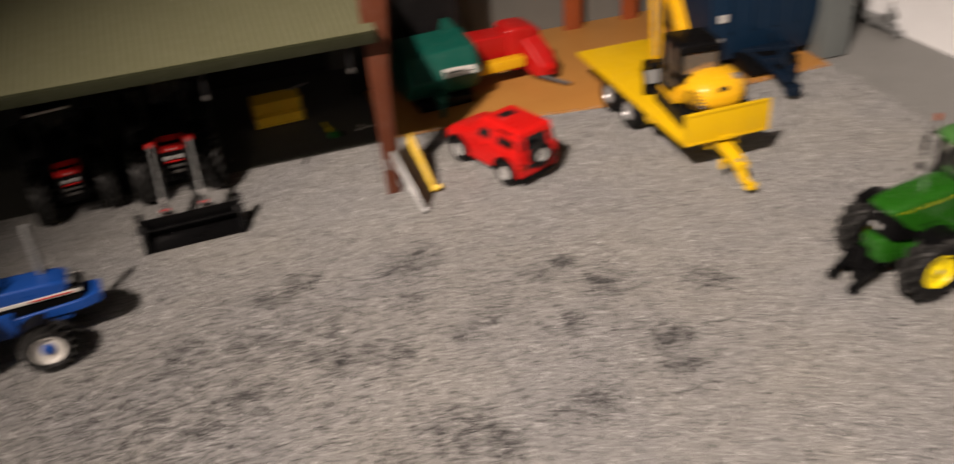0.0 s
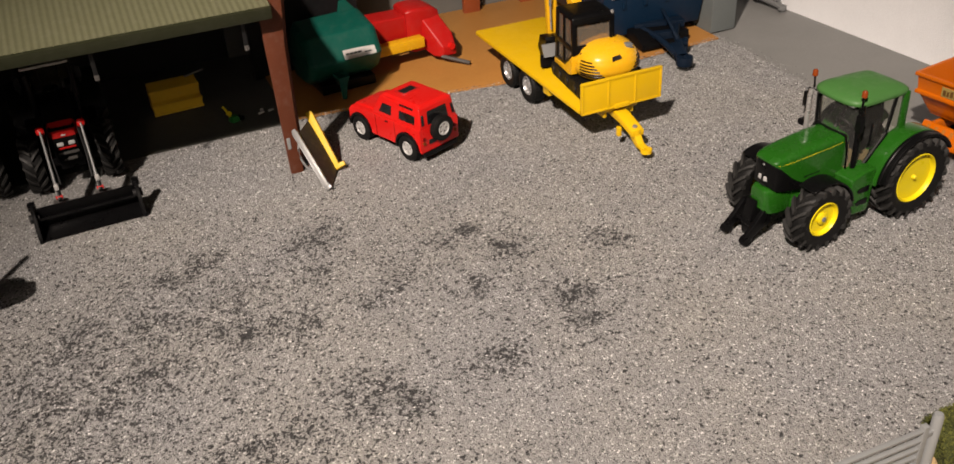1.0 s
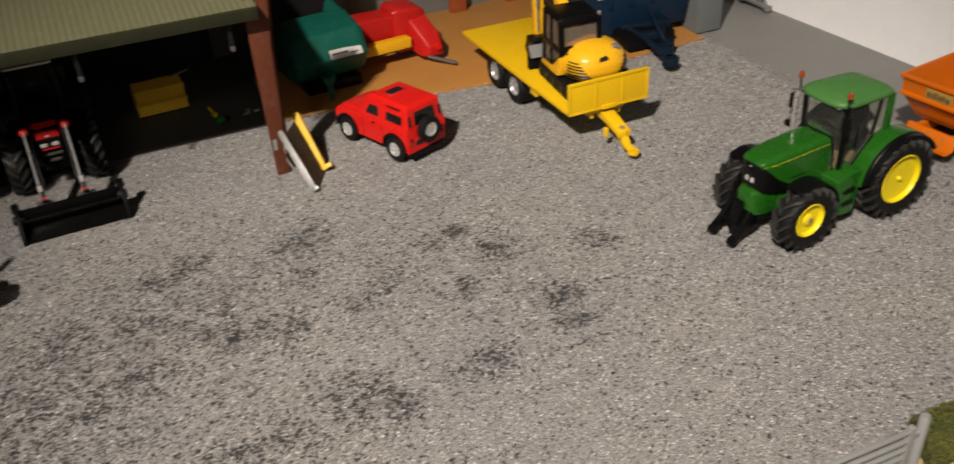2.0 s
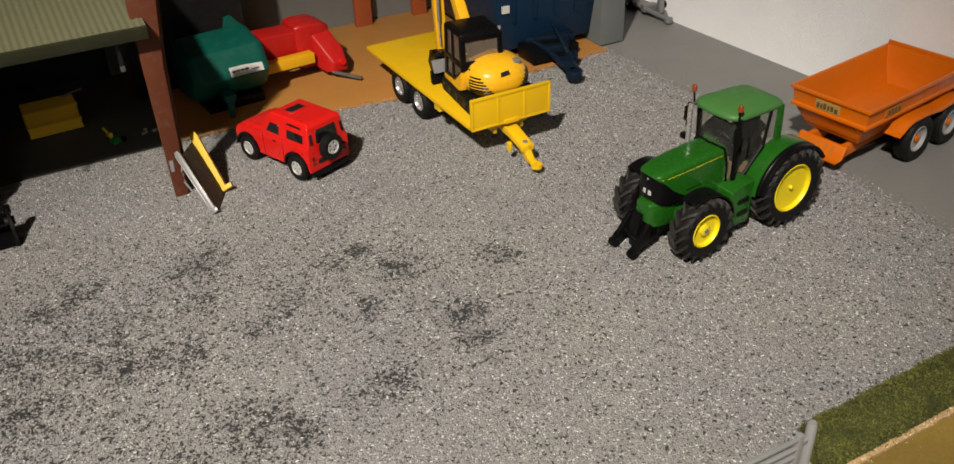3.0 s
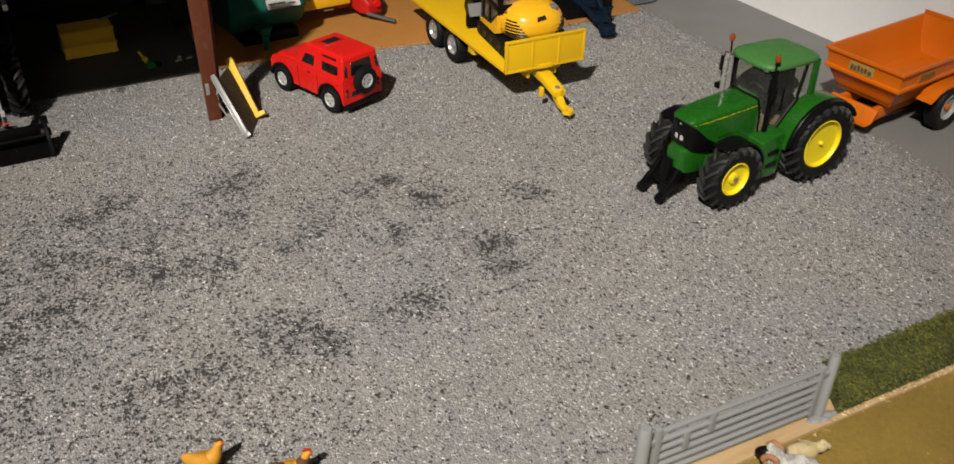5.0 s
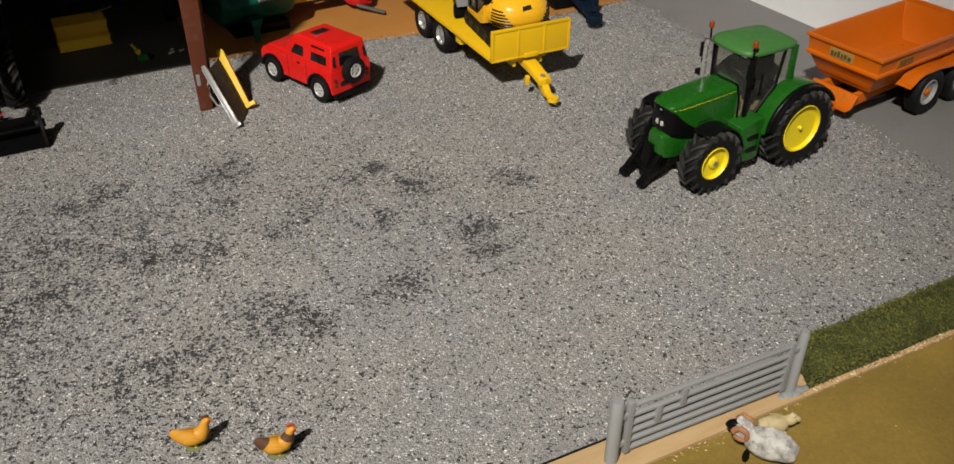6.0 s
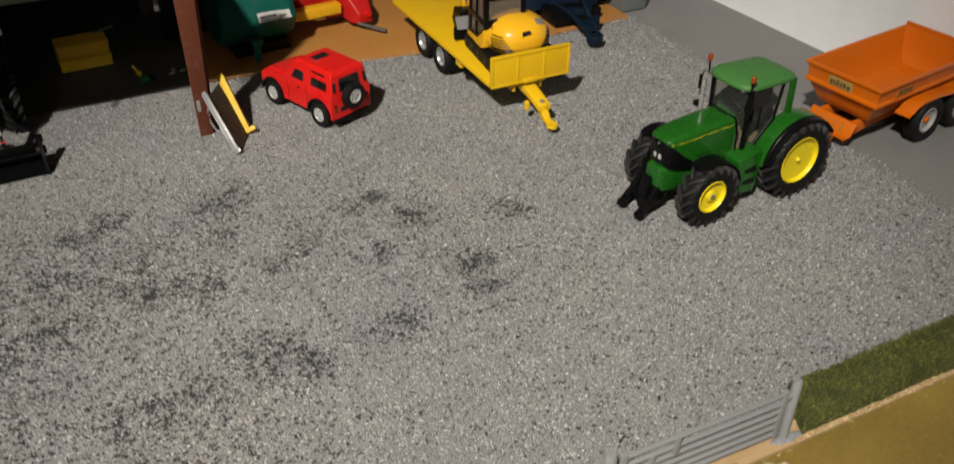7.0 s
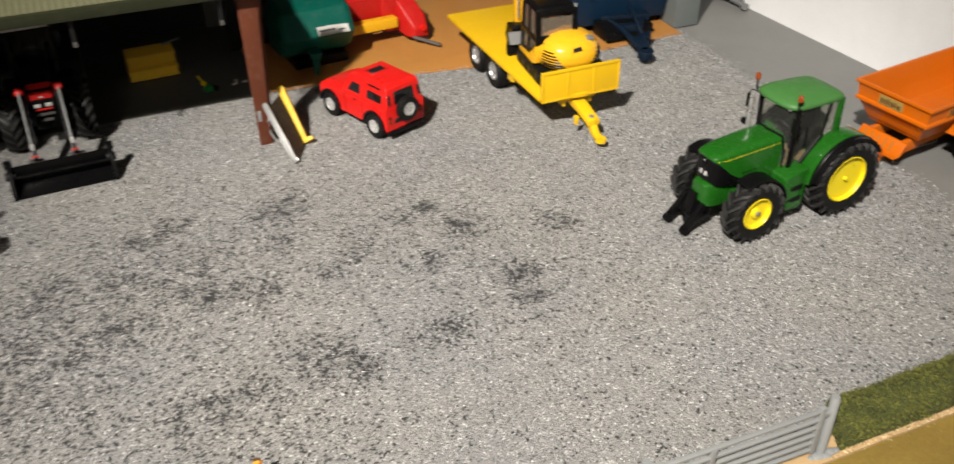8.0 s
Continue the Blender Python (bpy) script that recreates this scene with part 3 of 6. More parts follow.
# ---------------------------------------------------------------- tractors
def tractor(m, label, paint, rim, hub, roof, rr=30.0, fr=22.8, wb=82.0, stripe=None, tall_pipe=False, boxy=False, lit_nose_paint=None):
    """A plain 1:32 tractor, nose to +x, its rear axle over the origin."""
    t = thing("tractor", m, label, "toy tractor", "toy tractors on the yard")
    # engine hood
    bm = bm_new()
    if boxy:
        add_loft(bm, [arch(40, 11, 41, 52, 2.2), arch(88, 10.6, 41, 50.6, 2.4), arch(98, 10.2, 42, 49.6, 3.0), arch(101.5, 8.6, 43.5, 48.2, 2.2)])
    else:
        add_loft(bm, [arch(46, 11.6, 40, 66, 3), arch(66, 11.6, 39, 64.8, 3), arch(84, 11.3, 43, 62.4, 3), arch(97, 10.8, 48.5, 59.8, 3), arch(104, 9.9, 51, 57.4, 2.4), arch(107.4, 8.2, 52.4, 55.2, 1.4)])
    part("hood", bm, paint, t, "")
    # only the lit nose is red; the black hood behind stands for shade
    if lit_nose_paint:
        bm = bm_new()
        add_loft(bm, [arch(97, 11.2, 51, 60.2, 4.2), arch(103.8, 10.3, 51, 57.4, 3.0), arch(108.3, 8.4, 51.2, 54.8, 1.6)])
        part("nose", bm, lit_nose_paint, t, "red lit nose of the hood, blackened behind for shade")
        bm = bm_new()
        add_box(bm, 107.4, 108.9, -1.6, 1.6, 52.4, 53.6)
        part("badge", soften(bm, 0.3), RIM_SILVER, t, "small bright nose badge")
        bm = bm_new()
        add_box(bm, 104, 109.2, -6.5, 6.5, 41.8, 42.9)
        part("grille_line", soften(bm, 0.3), RED_DK, t, "red line under the headlights")
        for z, hw in ((36.6, 7.5), (31.5, 5.0)):
            bm = bm_new()
            add_box(bm, 103, 108.2, -hw, hw, z, z + 1.6)
            part("grille_bar", soften(bm, 0.3), GREY_DIM, t, "dull grille bar")
        bm = bm_new()
        add_box(bm, 51.5, 54.6, -18, 18, 89.4, 91.4)
        part("light_bar", soften(bm, 0.5), WHITE, t, "grey light bar on the cab roof")
    bm = bm_new()
    if boxy:
        add_loft(bm, [arch(40, 10.0, 30, 42.5, 2), arch(109, 9.2, 30, 42.5, 2)])
    else:
        add_loft(bm, [arch(84, 11.1, 40, 47, 3), arch(96, 10.9, 40.5, 51, 3), arch(103.6, 10.1, 41, 52.6, 2.4), arch(108, 8.4, 41.5, 53.2, 1.6)])
    g = part("grille", bm, BLACK, t, "black grille with headlights")
    for s in (-1, 1):
        bm = bm_new()
        add_box(bm, 104.0, 108.8, s * 4.2 - 2.5, s * 4.2 + 2.5, 44.0, 47.2, Matrix.Translation((-0.0035 if boxy else 0, 0, 0)))
        part("headlight", soften(bm, 0.9), RIM_SILVER if lit_nose_paint else GREY_METAL, g, "clear headlight")
        if boxy:
            for x0, x1, z0, z1, mt in ((56, 108, 39.6, 42.0, WHITE), (78, 104, 40.4, 41.4, RED_DK)):
                bm = bm_new()
                y0, y1 = sorted((s * 10.0, s * (11.2 if mt is WHITE else 11.6)))
                add_box(bm, x0, x1, y0, y1, z0, z1)
                part("side_band", soften(bm, 0.2, 1), mt, t, "white band with a red line")
            continue
        bm = bm_new()
        add_box(bm, 54, 90, s * 11.4 - 0.8, s * 11.4 + 0.25, 64.1, 64.38, Matrix.Rotation(radians(3.2), 4, "Y"))
        part("side_stripe", bm, stripe or RIM_YELLOW, t, "thin coloured side stripe")
    # chassis and front bumper
    bm = bm_new()
    add_box(bm, -10, 98, -9, 9, 20, 40 if not boxy else 30)
    part("chassis", soften(bm, 1.2), paint, t)
    bm = bm_new()
    if boxy:
        add_loft(bm, [arch(62, 11, 26, 31, 1.5), arch(104, 11, 26, 33, 1.5), arch(116, 9, 27, 34.5, 1.5), arch(119, 7, 28, 34.5, 1.5)])
    else:
        add_loft(bm, [arch(84, 10.5, 24, 40, 2), arch(99, 10.5, 27, 40.6, 3), arch(105.6, 8.8, 30, 40.8, 3)])
    part("front_bumper", bm, paint, t)
    bm = bm_new()
    add_box(bm, 40, 66, -13, 13, 19, 36)
    part("engine_side", soften(bm, 1.2), paint, t)
    bm = bm_new()
    add_box(bm, wb - 5, wb + 5, -22, 22, fr - 3.5, fr + 3)
    part("front_axle", soften(bm, 0.8), BLACK, t, "black front axle")
    bm = bm_new()
    add_lathe(bm, [(0.1, -24), (6, -24), (6, 24), (0.1, 24)], 16, (0, 0, rr))
    part("rear_axle", bm, BLACK, t)
    # fenders
    for s in (-1, 1):
        y0, y1 = sorted((s * 16, s * 30))
        bm = bm_new()
        arc_strip(bm, 0, rr, rr + 1.3, rr + 3.0, 4, 150, y0, y1)
        f = part("rear_fender", bm, paint, t)
        yi0, yi1 = sorted((s * 16, s * 18))
        bm = bm_new()
        poly = [((rr + 1.4) * math.cos(radians(a)), rr + (rr + 1.4) * math.sin(radians(a))) for a in range(4, 151, 8)]
        add_prism(bm, poly, yi0, yi1)
        part("fender_side", bm, paint, f, sharp=20)
        y0, y1 = sorted((s * 29.6, s * 36))
        bm = bm_new()
        arc_strip(bm, 0, rr, rr + 1.0, rr + 2.7, 12, 150, y0, y1)
        part("fender_edge", bm, BLACK, f, "black rubber fender extension")
        y0, y1 = sorted((s * 20, s * 32))
        bm = bm_new()
        arc_strip(bm, wb, fr, fr + 1.2, fr + 2.4, 78, 165, y0, y1, 8)
        part("front_fender", bm, BLACK, t, "black front mudguard")
    # cab
    bm = bm_new()
    add_box(bm, 0, 50, -17, 17, 38, 50)
    part("cab_floor", soften(bm, 1.5), paint, t)
    for s in (-1, 1):
        for a, b, r, mt in (((51, s * 15.5, 49), (46.5, s * 18, 91), 1.5, BLACK), ((27, s * 17.5, 49), (25, s * 18.6, 91), 1.3, BLACK), ((51, s * 15.5, 50), (27, s * 17.5, 50), 1.3, BLACK), ((3, s * 17.5, 49), (7, s * 18, 89.6), 2.0, paint)):
            bm = bm_new()
            add_tube(bm, [a, b], r, 8)
            part("pillar", bm, mt, t, "")
    bm = bm_new()
    add_loft(bm, [[(4, -17.5, 88.6), (4, 17.5, 88.6), (46, 19, 90), (50, 12, 90), (51, 0, 90), (50, -12, 90), (46, -19, 90)],
                  [(2.5, -19, 90), (2.5, 19, 90), (46.5, 20.5, 91.5), (51.5, 13, 91.5), (53, 0, 91.5), (51.5, -13, 91.5), (46.5, -20.5, 91.5)],
                  [(5, -16.5, 91.4), (5, 16.5, 91.4), (42.5, 17, 92.8), (46.5, 10.5, 92.8), (47.5, 0, 92.8), (46.5, -10.5, 92.8), (42.5, -17, 92.8)],
                  [(10, -11, 92.4), (10, 11, 92.4), (36, 11, 93.5), (38.5, 7, 93.5), (39, 0, 93.5), (38.5, -7, 93.5), (36, -11, 93.5)]])
    part("cab_roof", soften(bm, 1.0, 2, 20), roof, t, "")
    for nm, quad in (("windscreen", ((51.3, -15, 51), (51.3, 15, 51), (47, 17.6, 90), (47, -17.6, 90))),
                     ("side_window", ((50, 16.4, 51), (4, 18.2, 51), (8, 18.7, 90), (45.5, 18.9, 90))),
                     ("side_window", ((50, -16.4, 51), (4, -18.2, 51), (8, -18.7, 90), (45.5, -18.9, 90))),
                     ("rear_window", ((2.2, -16.5, 51), (2.2, 16.5, 51), (6, 17, 90), (6, -17, 90)))):
        bm = bm_new()
        vs = [bm.verts.new(Vector(q) * MM) for q in quad]
        f = bm.faces.new(vs)
        f.normal_update()
        nrm = f.normal.copy()
        ext = bmesh.ops.extrude_face_region(bm, geom=[f])
        for e in ext["geom"]:
            if isinstance(e, bmesh.types.BMVert):
                e.co += nrm * 0.0004
        ob = part(nm, bm, GLASS_CL, t, "clear window pane")
        ob.visible_shadow = False
    bm = bm_new()
    add_box(bm, 10, 23, -8, 8, 50, 59)
    add_box(bm, 7, 12, -8, 8, 55, 76)
    part("seat", soften(bm, 2), INTERIOR, t, "black driver's seat")
    bm = bm_new()
    add_tube(bm, [(46, 0, 50), (38, 0, 65)], 2.0, 8)
    ring = [(37 + 3 * math.cos(a), 6.5 * math.sin(a), 66 + 4.5 * math.cos(a)) for a in [2 * math.pi * k / 14 for k in range(15)]]
    add_tube(bm, ring, 0.8, 6)
    part("steering_wheel", bm, INTERIOR, t, "black steering wheel")
    bm = bm_new()
    add_prism(bm, [(40, 50), (50, 50), (49, 65), (44, 66), (40, 60)], -11, 11)
    part("dashboard", soften(bm, 1.0), INTERIOR, t)
    bm = bm_new()
    add_box(bm, 14, 30, 10, 15, 50, 63)
    part("console", soften(bm, 1.5), CHARCOAL, t)
    # steps, exhaust, mirrors
    for s in (-1, 1):
        y0, y1 = sorted((s * 12, s * 28))
        bm = bm_new()
        add_prism(bm, [(33, 42), (52, 42), (51, 28), (46, 13), (33, 13)], y0, y1)
        st = part("step_box", soften(bm, 1.0), paint, t)
        for z in (19, 28):
            y0, y1 = sorted((s * 27, s * 28.6))
            bm = bm_new()
            add_prism(bm, [(35, z), (46, z), (47, z + 2.4), (35, z + 4)], y0, y1)
            part("step_slot", bm, BLACK, st)
    bm = bm_new()
    if tall_pipe:
        add_tube(bm, [(88, 5, 49), (88, 5, 86)], 2.6, 12)
    else:
        add_tube(bm, [(55, -15, 46), (55, -16, 66)], 2.8, 12)
        add_tube(bm, [(55, -16, 66), (55, -16.3, 86)], 1.9, 12)
    part("exhaust", bm, CHARCOAL if lit_nose_paint else SILVER if not tall_pipe else GREY_METAL, t, "bright exhaust pipe")
    for s in (-1, 1):
        bm = bm_new()
        add_tube(bm, [(48, s * 18, 86), (50, s * 23, 87), (50, s * 23, 70)], 0.9, 6)
        arm = part("mirror_arm", bm, BLACK, t, "black mirror on an arm")
        bm = bm_new()
        add_box(bm, 49, 51.6, s * 23 - 2.4, s * 23 + 2.4, 74, 84)
        part("mirror", soften(bm, 0.6), BLACK, arm)
    for s in (-1, 1):
        wheel(t, (0, s * 28, rr), rr, 18, rr * 0.59, rim, hub, s, 20, 3.4, 5.0, 2.6)
        wheel(t, (wb, s * 28, fr), fr, 15, fr * (0.60 if boxy else 0.52), rim, hub, s, 16, 4.0, 2.4, 2.3)
    return t


def hull(x, hw, z0, zs, z1, n=7, p=0.48):
    """A section across the x axis: upright sides to the height zs, then a crowned top."""
    pts = [(x, -hw, z0), (x, -hw, zs)]
    for i in range(1, n):
        a = math.pi / 2 * i / n
        pts.append((x, -hw * math.cos(a) ** p, zs + (z1 - zs) * math.sin(a) ** p))
    pts.append((x, 0, z1))
    return pts + [(x, -y, z) for _, y, z in pts[-2::-1]]


def thin_pane(t, name, quad, material, thick=0.4, label="clear window pane"):
    bm = bm_new()
    q = [Vector(p) for p in quad]
    n = (q[1] - q[0]).cross(q[2] - q[0]).normalized() * thick
    add_loft(bm, [[tuple(p) for p in q], [tuple(p + n) for p in q]])
    ob = part(name, bm, material, t, label)
    ob.visible_shadow = False
    return ob


def green_tractor(m):
    """A 1:32 tractor with a long sloping hood, nose to +x, its rear axle over the origin."""
    t = thing("tractor", m, "green toy farm tractor with yellow wheels on the gravel", "toy tractor", "toy tractors on the yard")
    rr, fr, wb = 30.0, 23.7, 81.0
    # hood with a drooping front lip over a black shield
    bm = bm_new()
    add_loft(bm, [hull(46, 12.8, 38, 59.5, 67.0), hull(59, 12.9, 38, 59.5, 66.8), hull(71.9, 12.7, 38.5, 59.2, 66.2), hull(83, 12.3, 42, 58.6, 65.2), hull(90.4, 11.9, 46.5, 58.2, 64.4), hull(96, 11.4, 51.5, 58.0, 63.6), hull(100.6, 10.6, 55.8, 58.0, 62.6), hull(103.9, 9.4, 57.8, 58.4, 61.4), hull(105.4, 7.6, 58.8, 59.1, 60.4)])
    hood = part("hood", bm, GREEN, t, "glossy green sloping hood", sharp=50)
    for s in (-1, 1):
        bm = bm_new()
        add_tube(bm, [(102.4, s * 10.0, 58.2), (96, s * 11.4, 58.6), (84.8, s * 12.2, 59.6), (71.9, s * 12.65, 60.6), (59, s * 12.8, 61.4), (48.4, s * 12.7, 62.0), (47.4, s * 12.85, 58)], 0.15, 6)
        part("side_stripe", bm, RIM_YELLOW, hood, "thin yellow side stripe")
        bm = bm_new()
        add_tube(bm, [(68.2, s * 12.5, 46), (81.2, s * 12.2, 45.2)], 0.5, 6)
        part("hood_vent", bm, BLACK, hood)
    bm = bm_new()
    add_loft(bm, [hull(81.2, 11.4, 36, 47, 54), hull(91.3, 11.5, 37.5, 53, 60), hull(97.8, 11.0, 38.5, 55, 61), hull(102.1, 10.0, 39.5, 56, 60.4), hull(104.5, 8.2, 41, 56, 59.6), hull(105.4, 6.2, 43, 55, 58.4)])
    g = part("grille", bm, BLACK, t, "black grille shield with headlights", sharp=50)
    for s in (-1, 1):
        bm = bm_new()
        add_loft(bm, [[(103, s * 1.2, 44.6), (102.1, s * 6.6, 45.2), (101.9, s * 6.4, 49.2), (103, s * 1.2, 48.6)], [(106, s * 1.2, 44.8), (105, s * 6.4, 45.4), (104.8, s * 6.2, 49.0), (106, s * 1.2, 48.4)]])
        part("headlight", soften(bm, 0.5), RIM_SILVER, g, "clear twin headlight")
    for z in (41.6, 50.2):
        bm = bm_new()
        add_tube(bm, [(103.7, -7.4, z), (105.4, 0, z), (103.7, 7.4, z)], 0.45, 6)
        part("grille_bar", bm, CHARCOAL, g)
    bm = bm_new()
    add_ball(bm, (105.6, 0, 56.4), 1.0, 0.5, 1.0, 0.8)
    part("badge", bm, GREY_METAL, g, "tiny pale nose badge")
    # chassis, front block and axles
    bm = bm_new()
    add_box(bm, -10, 98, -8, 8, 20, 38)
    part("chassis", soften(bm, 1.2), GREEN, t)
    bm = bm_new()
    add_loft(bm, [hull(86, 8.4, 21, 33, 38), hull(97, 9.0, 21, 35, 39.6), hull(104, 8.2, 22, 36.0, 40.2), hull(108, 6.2, 25, 35.5, 39.4)])
    part("front_bumper", soften(bm, 0.5, 2, 50), GREEN, t, "green front ballast block")
    bm = bm_new()
    add_box(bm, 44, 70, -12.2, 12.2, 19, 40)
    part("engine_side", soften(bm, 1.5), GREEN, t)
    bm = bm_new()
    add_prism(bm, [(wb - 6, fr + 5), (wb + 6, fr + 5), (wb + 5, fr - 4), (wb - 5, fr - 4)], -21, 21)
    part("front_axle", soften(bm, 1.2), GREEN, t, "green front axle")
    bm = bm_new()
    add_lathe(bm, [(0.1, -24), (6, -24), (6, 24), (0.1, 24)], 16, (0, 0, rr))
    part("rear_axle", bm, BLACK, t)
    # fenders
    for s in (-1, 1):
        bm = bm_new()
        arc_strip(bm, 0, rr, rr + 1.3, rr + 3.4, 2, 150, min(s * 16, s * 30), max(s * 16, s * 30), 20)
        f = part("rear_fender", soften(bm, 0.8, 2, 60), GREEN, t, sharp=50)
        bm = bm_new()
        poly = [((rr + 1.4) * math.cos(radians(a)), rr + (rr + 1.4) * math.sin(radians(a))) for a in range(2, 151, 8)]
        add_prism(bm, poly, min(s * 16, s * 18), max(s * 16, s * 18))
        part("fender_side", bm, GREEN, f, sharp=20)
        bm = bm_new()
        ring = [((rr + 1.6) * math.cos(radians(a)), s * 31.6, rr + (rr + 1.6) * math.sin(radians(a))) for a in range(6, 153, 8)]
        add_tube(bm, ring, 1.9, 8)
        arc_strip(bm, 0, rr, rr + 0.6, rr + 2.9, 8, 150, min(s * 30.2, s * 36.5), max(s * 30.2, s * 36.5), 20)
        part("fender_edge", soften(bm, 0.6, 2, 60), BLACK, f, "glossy black rounded fender extension", sharp=50)
        bm = bm_new()
        arc_strip(bm, wb, fr, fr + 1.2, fr + 2.6, 62, 168, min(s * 20, s * 34), max(s * 20, s * 34), 12)
        part("front_fender", soften(bm, 0.4, 1, 60), BLACK, t, "black front mudguard")
    # cab frame
    bm = bm_new()
    add_box(bm, 2, 48, -16, 16, 36, 42.5)
    part("cab_floor", soften(bm, 1.5), GREEN, t)
    bm = bm_new()
    add_box(bm, 16, 47, -14.5, 14.5, 42.4, 43.2)
    part("cab_mat", bm, TAN, t, "tan cab floor")
    bm = bm_new()
    add_box(bm, 2, 9, -15.5, 15.5, 42, 48)
    part("cab_rear_wall", soften(bm, 2.0), INTERIOR, t)
    for s in (-1, 1):
        for a, b, r in (((42.6, s * 17.0, 42), (44.4, s * 18.4, 90), 1.9), ((42.6, s * 17.2, 42.4), (34, s * 17.6, 42.4), 1.5), ((34, s * 17.6, 42.4), (18, s * 18.2, 62), 1.4), ((18, s * 18.2, 62), (14.5, s * 18.6, 90), 1.2)):
            bm = bm_new()
            add_tube(bm, [a, b], r, 8)
            part("door_frame", bm, BLACK, t, "black cab door frame")
        bm = bm_new()
        add_loft(bm, [[(0.5, s * 15.5, 56), (5.4, s * 15.5, 56), (5.4, s * 18.8, 56), (0.5, s * 18.8, 56)], [(2.0, s * 16, 89), (6.2, s * 16, 89), (6.2, s * 19.0, 89), (2.0, s * 19.0, 89)]])
        part("rear_pillar", soften(bm, 0.7), GREEN, t, "green rear cab pillar")
        thin_pane(t, "door_window", ((42, s * 17.6, 44), (34, s * 18, 44), (18, s * 18.6, 62), (15, s * 18.8, 89), (44, s * 18.8, 89))[::s], GLASS_HAZE)
        thin_pane(t, "quarter_window", ((17, s * 18.4, 62), (7, s * 18.4, 62), (8, s * 18.6, 89), (14, s * 18.6, 89)), GLASS_HAZE)
    bm = bm_new()
    for s in (-1, 1):
        add_tube(bm, [(49.2, s * 12.8, 66.5), (48.2, s * 14.6, 58), (47.4, s * 15.2, 43)], 0.9, 6)
    add_tube(bm, [(49.2, -12.8, 66.6), (51.8, 0, 67.6), (49.2, 12.8, 66.6)], 0.9, 6)
    part("scuttle", bm, BLACK, t, "black strip under the windscreen")
    bm = bm_new()
    curve = [(42.8, -16.8), (47.5, -14.8), (50.4, -9), (51.4, 0), (50.4, 9), (47.5, 14.8), (42.8, 16.8)]
    add_loft(bm, [[(x, y, z) for x, y in curve] + [(x - 0.5, y * 0.985, z) for x, y in curve[::-1]] for z in (44, 89)])
    ob = part("windscreen", bm, GLASS_HAZE, t, "clear curved windscreen", sharp=50)
    ob.visible_shadow = False
    thin_pane(t, "rear_window", ((2.4, -15.5, 60), (2.4, 15.5, 60), (5, 16.4, 89), (5, -16.4, 89)), GLASS_HAZE)
    # domed roof
    bm = bm_new()
    rings = []
    for k, z in ((0.86, 88.2), (0.98, 88.0), (1.0, 89.2), (0.985, 90.6), (0.93, 91.9), (0.82, 93.2), (0.66, 94.5), (0.46, 95.5), (0.22, 96.1)):
        ring = []
        for i in range(48):
            a = 2 * math.pi * i / 48
            c, sn = math.cos(a), math.sin(a)
            x = math.copysign(abs(c) ** 0.36, c)
            y = math.copysign(abs(sn) ** 0.36, sn)
            bow = 3.2 * (1 - y * y) if x > 0.5 else 0
            ring.append((24.8 + (x * 25.4 + bow) * k, y * (20.4 + 1.0 * x) * k, z + 0.7 * x * k))
        rings.append(ring)
    add_loft(bm, rings)
    roof = part("cab_roof", bm, GREEN_DK, t, "matt green domed cab roof", sharp=60)
    for s in (-1, 1):
        bm = bm_new()
        add_box(bm, 47.5, 50.4, s * 13.5 - 2.4, s * 13.5 + 2.4, 87.4, 89.6)
        part("work_light", soften(bm, 0.5), GREY_METAL, roof, "small front work light")
    # driver's place
    bm = bm_new()
    add_loft(bm, [hull(14, 7.5, 50, 54, 58), hull(27, 7.5, 50, 54, 57)])
    add_loft(bm, [[(12, -7.5, 56), (12, 7.5, 56), (16, 7.5, 56), (16, -7.5, 56)], [(9, -7, 70), (9, 7, 70), (13, 7, 70), (13, -7, 70)], [(8, -5, 79), (8, 5, 79), (11, 5, 79), (11, -5, 79)]])
    add_box(bm, 16, 25, -4, 4, 43, 51)
    part("seat", soften(bm, 1.4, 2, 50), INTERIOR, t, "black driver's seat")
    bm = bm_new()
    add_tube(bm, [(45, 0, 44), (38, 0, 65)], 2.2, 8)
    ring = [(37 + 3 * math.cos(a), 6.8 * math.sin(a), 66 + 5.2 * math.cos(a)) for a in [2 * math.pi * k / 18 for k in range(19)]]
    add_tube(bm, ring, 0.9, 6)
    part("steering_wheel", bm, INTERIOR, t, "black steering wheel")
    bm = bm_new()
    add_prism(bm, [(43, 43), (48.5, 43), (48.5, 61), (45, 62), (42, 57)], -5, 5)
    part("dashboard", soften(bm, 1.2), INTERIOR, t)
    bm = bm_new()
    add_box(bm, 14, 27, -14.5, -10.5, 43, 55)
    part("console", soften(bm, 1.5), INTERIOR, t)
    # steps
    for s in (-1, 1):
        bm = bm_new()
        y0, y1 = sorted((s * 12, s * 27.5))
        add_prism(bm, [(31, 44), (40, 44), (53, 40), (52.5, 30), (49, 14), (46, 11.5), (35, 11.5), (32.5, 14)], y0, y1)
        st = part("step_box", soften(bm, 1.6, 3), GREEN, t, "green moulded cab steps")
        for z in (19, 28.5):
            bm = bm_new()
